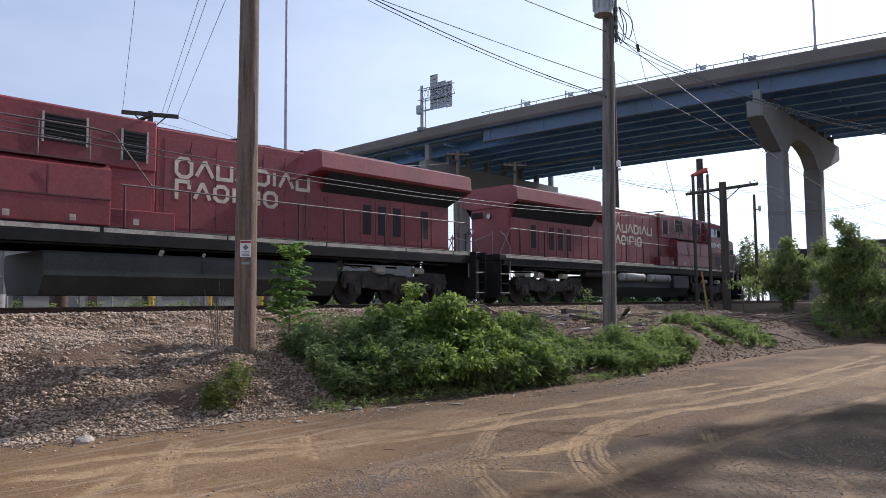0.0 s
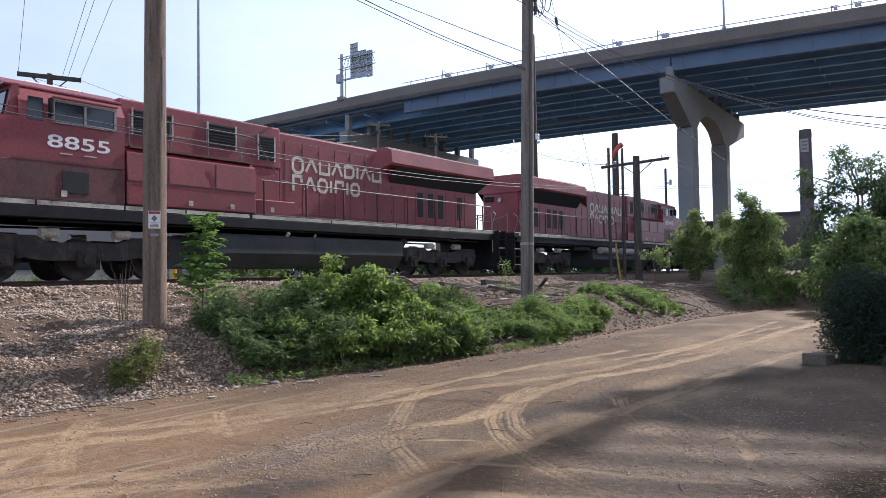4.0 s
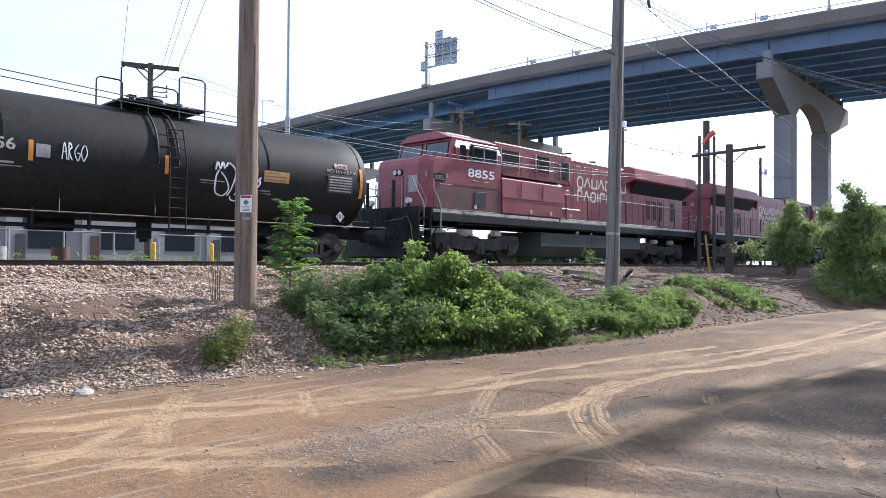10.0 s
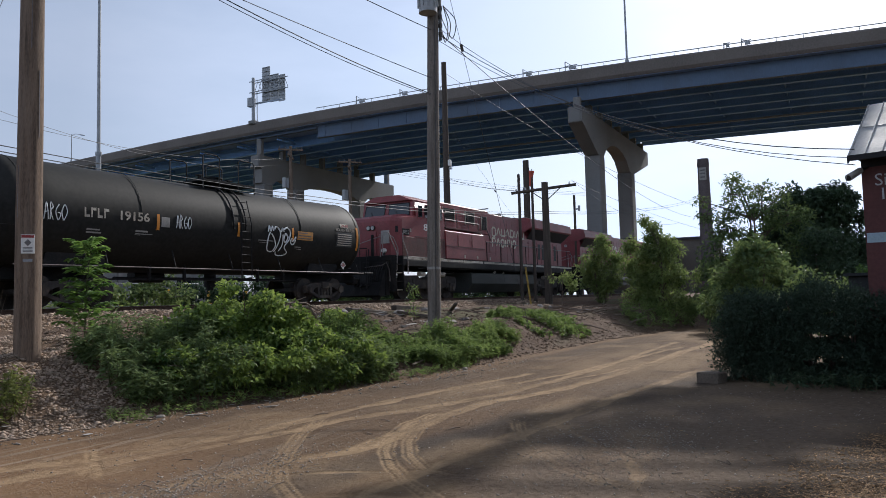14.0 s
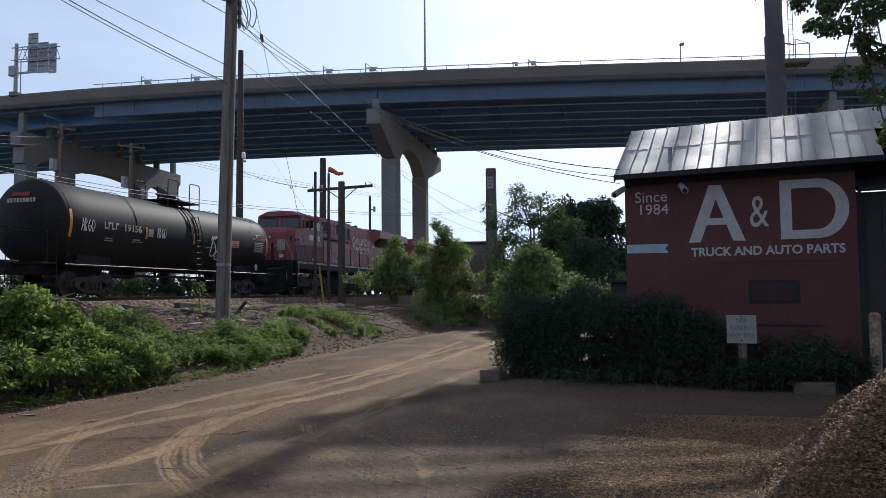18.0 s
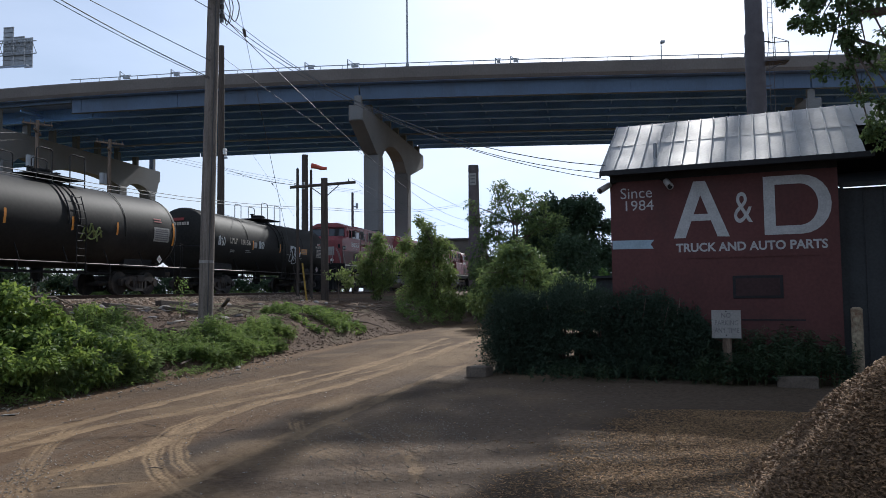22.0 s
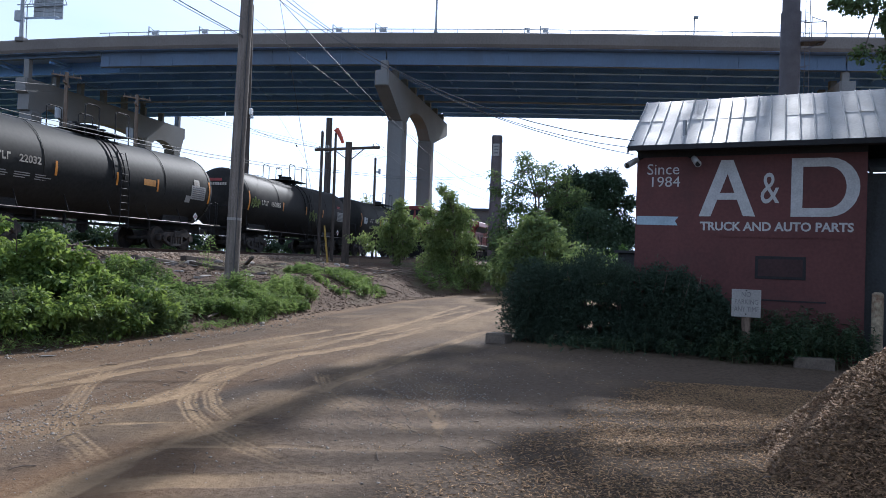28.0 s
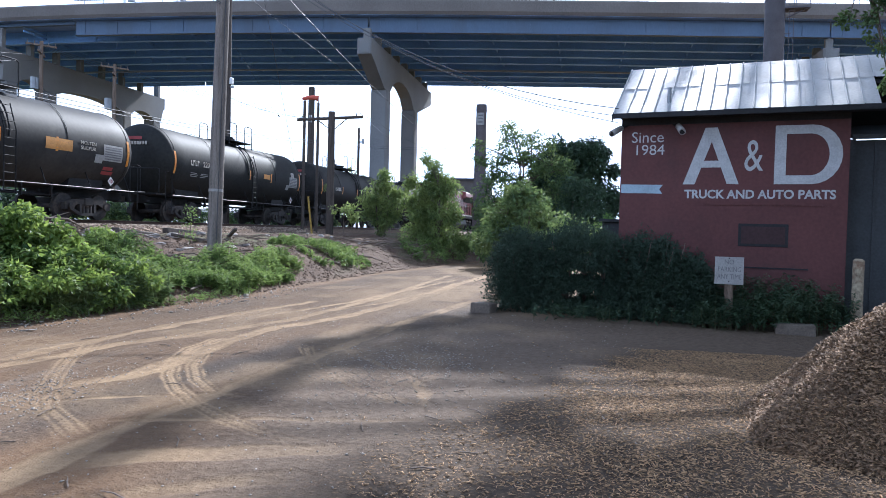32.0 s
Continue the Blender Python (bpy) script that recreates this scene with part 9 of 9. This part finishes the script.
    keep = rng.random(n) < np.clip((6.0 - cg) / 3.6, 0, 1) ** 1.5 * (0.3 + 1.5 * lattice(x * 1.3, y * 1.3, 14)) * np.clip((chip_edge(x) + 0.45 - y + 0.5 * (lattice(x * 2, y * 2, 15) - 0.5)) / 0.8, 0.03, 1)
    x, y = x[keep], y[keep]
    chips("yard_chips", rng, np.stack([x, y, land(x, y) + np.maximum(heap(x, y), 0)], 1), 0.03, CHIP, "wood chips strewn over the yard", 0.2)
    # rocks, slabs, timbers
    def rock(x, y, s, material, label, seed, flat=0.6, z=None):
        bm = bmesh.new()
        bmesh.ops.create_icosphere(bm, subdivisions=2, radius=1)
        for v in bm.verts:
            f = 1 + 0.35 * (noise.noise(v.co * 1.3 + Vector((seed, 0, 0)))) + 0.12 * noise.noise(v.co * 4 + Vector((0, seed, 0)))
            v.co = Vector((v.co.x * 1.2, v.co.y * 0.85, v.co.z * flat)) * f * s
        me = bpy.data.meshes.new("rock")
        bm.to_mesh(me)
        bm.free()
        me.materials.append(material)
        solid("rock", me, None, label, "rock", "rocks", at=pose(x, y, (gz(x, y) if z is None else z) + s * flat * 0.35, 0, 0, seed * 37))
    rock(3.97, 9.0, 0.11, PALE_ROCK, "pale angular limestone rock on the slope", 1)
    rock(3.35, 9.65, 0.06, DARK_ROCK, "dark broken stone on the slope", 2)
    rock(14.7, 10.9, 0.3, DARK_ROCK, "big grey broken concrete lump by the track", 3)
    rock(7.6, 8.35, 0.05, PALE_ROCK, "pale pebble at the road edge", 4)
    rock(14.5, 7.2, 0.07, PALE_ROCK, "white rubble piece at the road edge", 5)
    rock(14.9, 7.35, 0.05, PALE_ROCK, "small white rubble piece at the road edge", 6)
    rock(14.2, 7.05, 0.045, PALE_ROCK, "flat white rubble piece on the dirt", 7, 0.3)
    for i, (x, y) in enumerate(((16.8, 11.5), (18.3, 11.2), (19.6, 12.0), (21.5, 12.2), (24.4, 12.6), (17.5, 12.6), (27, 12.5))):
        rock(x, y, 0.12 + 0.03 * (i % 3), (PALE_ROCK, DARK_ROCK)[i % 2], "rubble lump beside the track bed", 10 + i, 0.5)
    rr = random.Random(15)
    for i in range(46):
        x = rr.uniform(12.3, 33)
        y = float(np.interp(x, TOE_X, TOE_Y)) + rr.uniform(0.8, 6.0)
        rock(x, y, rr.uniform(0.05, 0.16), (DARK_ROCK, DARK_ROCK, PALE_ROCK)[i % 3], ("dark broken stone on the bare bank", "dark broken stone on the bare bank", "pale stone on the bare bank")[i % 3], 40 + i, rr.uniform(0.4, 0.7))
    for x, y, ln, rz in ((14.6, 15.0, 2.4, -3), (17.6, 15.3, 2.5, 1), (21.2, 15.2, 2.3, -5), (12.9, 11.6, 2.0, 8), (16.6, 12.3, 1.7, -14), (19.0, 12.8, 2.2, 5), (24.6, 14.6, 2.4, -2), (15.3, 10.9, 1.3, 22)):
        solid("timber", M().box(-ln / 2, ln / 2, -0.12, 0.12, -0.09, 0.09, 0.015), TIE, "discarded old railway tie by the track", "timber", "old timbers", at=pose(x, y, gz(x, y) + 0.06, rr.uniform(-8, 8), rr.uniform(-4, 4), rz))
    for i in range(26):
        x = rr.uniform(12.5, 20)
        y = float(np.interp(x, TOE_X, TOE_Y)) + rr.uniform(1.8, 6.0)
        w = rr.uniform(0.06, 0.2)
        solid("concrete_chunk", M().prism([(-w, -w * 0.7), (w * 0.8, -w * 0.8), (w, w * 0.5), (w * 0.1, w * 0.8), (-w * 0.9, w * 0.4)], "z", 0, w * 0.35), (DARK_ROCK, PALE_ROCK, BLOCK)[i % 3], "broken concrete slab piece on the bank", "rubble", "concrete chunks", at=pose(x, y, gz(x, y) - 0.01, rr.uniform(-15, 15), rr.uniform(-15, 15), rr.uniform(0, 360)))
    rr = random.Random(14)
    for i, (x, y, ln, rz, ry, r) in enumerate(((12.3, 9.75, 1.1, -35, 38, 0.06), (11.9, 9.9, 0.9, 20, 20, 0.05), (12.6, 10.0, 1.2, 8, 6, 0.06), (13.6, 11.4, 2.2, -4, 1, 0.12), (15.4, 11.8, 1.8, 6, 2, 0.11), (12.0, 9.5, 0.7, 70, 25, 0.035), (18.2, 10.6, 1.3, -20, 8, 0.05), (22.0, 11.4, 1.5, 35, 10, 0.05))):
        solid("timber", M().box(-ln / 2, ln / 2, -r, r, -r * 0.8, r * 0.8, 0.012), TIE, "broken old timber lying by the track", "timber", "old timbers", at=pose(x, y, gz(x, y) + 0.05 + abs(math.sin(radians(ry))) * ln * 0.45, 0, ry, rz))
    for i in range(26):
        x, y = 11.5 + rr.uniform(-0.5, 0.9), 9.75 + rr.uniform(-0.45, 0.5)
        ln = rr.uniform(0.5, 1.4)
        solid("dead_branch", M().tube([(-ln / 2, 0, 0), (-ln * 0.1, rr.uniform(-0.12, 0.12), rr.uniform(0, 0.12)), (ln * 0.25, rr.uniform(-0.1, 0.1), 0.05), (ln / 2, 0, 0)], [rr.uniform(0.018, 0.04), 0.022, 0.015, 0.006], 6), STICK, "grey dead branch in a tangle beside the thicket", "branch", "dead branches", at=pose(x, y, gz(x, y) + 0.12 + rr.uniform(0, 0.45), 0, rr.uniform(-35, 35), rr.uniform(-80, 60)))
    for i in range(16):
        x, y = rr.uniform(11.1, 12.2), rr.uniform(9.3, 9.75)
        ln, r = rr.uniform(0.5, 1.1), rr.uniform(0.03, 0.06)
        solid("dead_branch", M().tube([(-ln / 2, 0, 0), (-ln * 0.15, rr.uniform(-0.06, 0.06), rr.uniform(0, 0.07)), (ln * 0.2, rr.uniform(-0.05, 0.05), 0.03), (ln / 2, 0, 0)], [r, r * 0.95, r * 0.8, r * 0.5], 7), STICK, "thick grey dead limb piled beside the thicket", "branch", "dead branches", at=pose(x, y, 1.0 + (12.2 - x) * rr.uniform(0.1, 0.42), 0, rr.uniform(-10, 55), rr.uniform(-50, 50)))
    solid("plank", M().box(-0.42, 0.42, -0.08, 0.08, -0.025, 0.025, 0.006), STICK, "weathered split plank leaning on the brush pile", "plank", at=pose(12.42, 9.5, 1.16, 12, 42, 0))
    for i in range(46):
        x = rr.uniform(24, 34)
        y = float(np.interp(x, TOE_X, TOE_Y)) + rr.uniform(0.8, 3.6)
        ln = rr.uniform(0.8, 2.4)
        solid("dead_branch", M().tube([(-ln / 2, 0, 0), (0, rr.uniform(-0.15, 0.15), 0.06), (ln / 2, 0, 0.02)], [0.035, 0.025, 0.01], 5), STICK, "grey dead branch on the bank", "branch", "dead branches", at=pose(x, y, gz(x, y) + 0.05, 0, rr.uniform(-18, 18), rr.uniform(-60, -20)))
    for i in range(70):
        x = rr.uniform(12.5, 24)
        y = float(np.interp(x, TOE_X, TOE_Y)) + rr.uniform(0.6, 5.2)
        ln = rr.uniform(0.3, 1.1)
        solid("dead_branch", M().tube([(-ln / 2, 0, 0), (0, rr.uniform(-0.08, 0.08), 0.03), (ln / 2, 0, 0)], [0.02, 0.016, 0.006], 5), STICK, "weathered stick on the bare bank", "branch", "dead branches", at=pose(x, y, gz(x, y) + 0.03, 0, rr.uniform(-12, 12), rr.uniform(-90, 90)))
    for i in range(110):
        x, y = (rr.uniform(3, 9), rr.uniform(3.2, 5.6))[i % 2], 0
        y = float(np.interp(x, TOE_X, TOE_Y)) + rr.uniform(-0.4, 2.2)
        ln = rr.uniform(0.12, 0.5)
        solid("twig", M().tube([(-ln / 2, 0, 0), (0, rr.uniform(-0.04, 0.04), 0.012), (ln / 2, 0, 0)], [0.007, 0.006, 0.003], 5), STICK, "short dry twig on the gravel", "twig", "dry twigs", at=pose(x, y, gz(x, y) + 0.012, 0, rr.uniform(-6, 6), rr.uniform(0, 180)))
    for i in range(40):
        x, y = rr.uniform(4.0, 9.0), rr.uniform(-1.5, 6.5)
        ln = rr.uniform(0.06, 0.26)
        solid("twig", M().tube([(-ln / 2, 0, 0), (0, rr.uniform(-0.02, 0.02), 0.008), (ln / 2, 0, 0)], [0.005, 0.005, 0.003], 5), STICK, "short dry twig on the dirt road", "twig", "dry twigs", at=pose(x, y, gz(x, y) + 0.006, 0, 0, rr.uniform(0, 180)))
    for x, y, w in ((7.9, 8.05, 0.12), (8.9, 7.55, 0.1), (6.4, 8.2, 0.08), (6.0, 9.15, 0.07)):
        solid("paper_scrap", M().box(-w, w, -w * 0.35, w * 0.35, 0.0, 0.006), SIGN_BOARD, "flattened white paper scrap on the ground", "litter", "litter", at=pose(x, y, gz(x, y) + 0.008, 3, 4, rr.uniform(0, 180)))
    y4 = thing("marker_post", pose(31.2, 12.25, gz(31.2, 12.25)), "leaning yellow wooden marker post by the track", "post")
    part("post", M().cyl((0, 0, -0.2), (-0.05, 0.22, 1.75), 0.045, n=8), DULL_YELLOW, y4)


make_litter()


# ==== beyond the track ====
def make_beyond():
    def shed(x0, x1, y0, y1, z1, wall, roof, label, bays=6, fl=0.9):
        h = thing("warehouse", pose(0, 0, 0), label, "building", "buildings beyond the track")
        part("wall", M().box(x0, x1, y0, y1, fl - 0.4, z1), wall, h)
        part("roof", M().box(x0 - 0.3, x1 + 0.3, y0 - 0.3, y1 + 0.3, z1, z1 + 0.35), roof, h)
        w = (x1 - x0) / bays
        for i in range(bays):
            a = x0 + i * w
            part("pilaster", M().box(a - 0.15, a + 0.15, y0 - 0.12, y0, fl - 0.4, z1), wall, h)
            part("window", M().box(a + w * 0.25, a + w * 0.75, y0 - 0.05, y0 + 0.02, fl + 1.2, min(fl + 2.6, z1 - 0.6)), GLASS, h, "dark window")
            part("door", M().box(a + w * 0.1, a + w * 0.22, y0 - 0.06, y0 + 0.02, fl - 0.3, fl + 2.0), (SHED, RAIL_SIDE, GALV)[i % 3], h)
    shed(2, 46, 44, 60, 5.5, FAR_WALL, FAR_DARK, "long pale industrial building beyond the track", 11)
    shed(-40, -2, 40, 56, 5.0, FAR_WALL, FAR_DARK, "low pale warehouse beyond the track", 8)
    shed(112, 118, 15, 24, 9.3, PARAPET, FAR_DARK, "distant tan industrial building", 2)
    shed(104, 110, 20, 32, 8.0, FAR_DARK, FAR_DARK, "distant dark shed roofs", 3)
    # chain-link fence posts, drums and bollards glimpsed under the cars
    f = thing("yard_fence", pose(0, 0, 0), "galvanised yard fence beyond the track", "fence")
    for i in range(40):
        part("fence_post", M().cyl((2 + i * 2.0, 31, 0.7), (2 + i * 2.0, 31, 2.7), 0.04, n=8), GALV, f)
    part("fence_rail", M().cyl((0, 31, 2.65), (82, 31, 2.65), 0.025, n=6), GALV, f)
    part("fence_rail", M().cyl((0, 31, 1.0), (82, 31, 1.0), 0.02, n=6), GALV, f)
    for i in range(7):
        x = 15 + i * 2.7
        solid("bollard", M().cyl((0, 0, -0.2), (0, 0, 1.1), 0.1, n=12).cyl((0, 0, 1.1), (0, 0, 1.16), 0.1, 0.04, 12), YELLOW, "yellow steel bollard in the far yard", "bollard", "yellow bollards", at=pose(x, 29.5, gz(x, 29.5)))
    for i, (x, y) in enumerate(((9, 29), (11.5, 30), (25.5, 29.5), (32, 29.4), (44, 29.5), (47, 30))):
        solid("storage_drum", M().cyl((0, 0, 0), (0, 0, 0.9), 0.32, n=16).cyl((0, 0, 0.3), (0, 0, 0.33), 0.335, n=16).cyl((0, 0, 0.6), (0, 0, 0.63), 0.335, n=16), (FAR_WALL, RAIL_SIDE, FAR_WALL)[i % 3], "steel drum in the far yard", "drum", "yard drums", smooth=True, at=pose(x, y, gz(x, y)))
    rng = np.random.default_rng(71)
    sp = np.stack([4 + 60 * rng.random(500), 23.5 + 2.5 * rng.random(500)], 1)
    make_weeds("tall_weeds", sp, rng, 0.55, 0.2, L_WEED, "rough weeds on the far side of the track", 12, 0.3)
    for i in range(13):
        x, y = 22 + i * 4.3 + rng.uniform(-0.8, 0.8), 26.4 + rng.uniform(-0.5, 0.9)
        z, h = gz(x, y), rng.uniform(0.95, 1.3)
        make_tree("shrub", (x, y, z), [(x, y, z + h, 1.5, 1.0, h * 0.85), (x - 1.5, y + 0.3, z + h * 0.8, 1.2, 0.9, h * 0.7), (x + 1.6, y - 0.2, z + h * 0.7, 1.2, 0.9, h * 0.65)], 2400, 0.2, (L_DARK, L_MID)[i % 3 == 0], "dark leafy shrub on the far side of the track", 400 + i, 0.05, 2, category="shrub")


make_beyond()

# ==== windsock ====
def make_windsock():
    w = thing("windsock", pose(39.7, 15.35, 0.8), "faded orange windsock on a thin wooden mast", "windsock")
    part("mast", M().tube([(0, 0, -0.5), (0, 0, 7.75)], [0.1, 0.07], 10), WOOD_DARK, w, smooth=True)
    part("pivot", M().cyl((0, 0, 7.7), (0, 0, 8.1), 0.02, n=6), GALV, w)
    out = []
    r = (0.16, 0.13, 0.11, 0.08)
    for i in range(3):
        m = M().cyl((0.0, 0, 0), (0.32, 0, 0), r[i], r[i + 1], 14, False)
        m.cyl((0.0, 0, 0), (0.32, 0, 0), r[i] - 0.01, r[i + 1] - 0.01, 14, False)
        out.append(part("sock_piece", m, SOCK, w, "faded orange cloth", True, at=pose(0.28 * i, 0, 8.0)))
    return out


SOCK_PIECES = make_windsock()



# ==== motions ====
def motions():
    times = [i * 0.5 for i in range(65)]
    for ob, u, turn in VEHICLES:
        walk(ob, [(t, along(u + gone(t), turn=turn)) for t in times])
    flip = {ob: turn for ob, u, turn in VEHICLES}
    fine = [i * 0.25 for i in range(129)]
    for ob, x, r in WHEELSETS:
        sense = -1 if flip[ob.parent] else 1
        walk(ob, [(t, pose(x, 0, r, 0, sense * math.degrees(gone(t) / r), 0)) for t in fine])
    # the sock swings and droops: seconds, heading, dip of its three pieces
    sway = ((0, 112, 15, 20, 25), (1, 112, 35, 50, 60), (2, 112, 60, 74, 82), (5, 112, 30, 45, 55), (7, 112, 60, 72, 80), (9, 112, 25, 35, 45), (11, 112, 50, 65, 70), (13, 112, 55, 68, 75),
            (14, 60, 80, 83, 85), (14.8, 0, 80, 83, 85), (15.3, -45, 50, 55, 60), (16, -68, 5, 10, 0), (18, -68, 20, 35, -10), (20, -68, 20, 8, -20), (22, -68, 10, 18, 0),
            (24, -68, -38, -30, -12), (26, -68, -35, -35, -20), (27.5, -68, 45, 55, 62), (29, -68, 70, 78, 84), (29.4, -20, 75, 80, 84), (29.8, 45, 70, 72, 74), (30.2, 95, 30, 25, 25),
            (30.6, 112, 8, -4, 0), (32, 112, -5, 6, 15))
    for i, ob in enumerate(SOCK_PIECES):
        rows = []
        for t, head, *dips in sway:
            at = Vector((0, 0, 8.0))
            for k in range(i + 1):
                turn = Matrix.Rotation(radians(head), 4, "Z") @ Matrix.Rotation(radians(dips[k]), 4, "Y")
                if k < i:
                    at = at + turn.to_3x3() @ Vector((0.3, 0, 0))
            rows.append((t, Matrix.Translation(at) @ turn))
        # no row turns by more than a right angle
        full = [rows[0]]
        for (t0, a), (t1, b) in zip(rows[:-1], rows[1:]):
            for q in (1 / 3, 2 / 3):
                full.append((t0 + (t1 - t0) * q, Matrix.LocRotScale(a.translation.lerp(b.translation, q), a.to_quaternion().slerp(b.to_quaternion(), q), None)))
            full.append((t1, b))
        walk(ob, full)


motions()
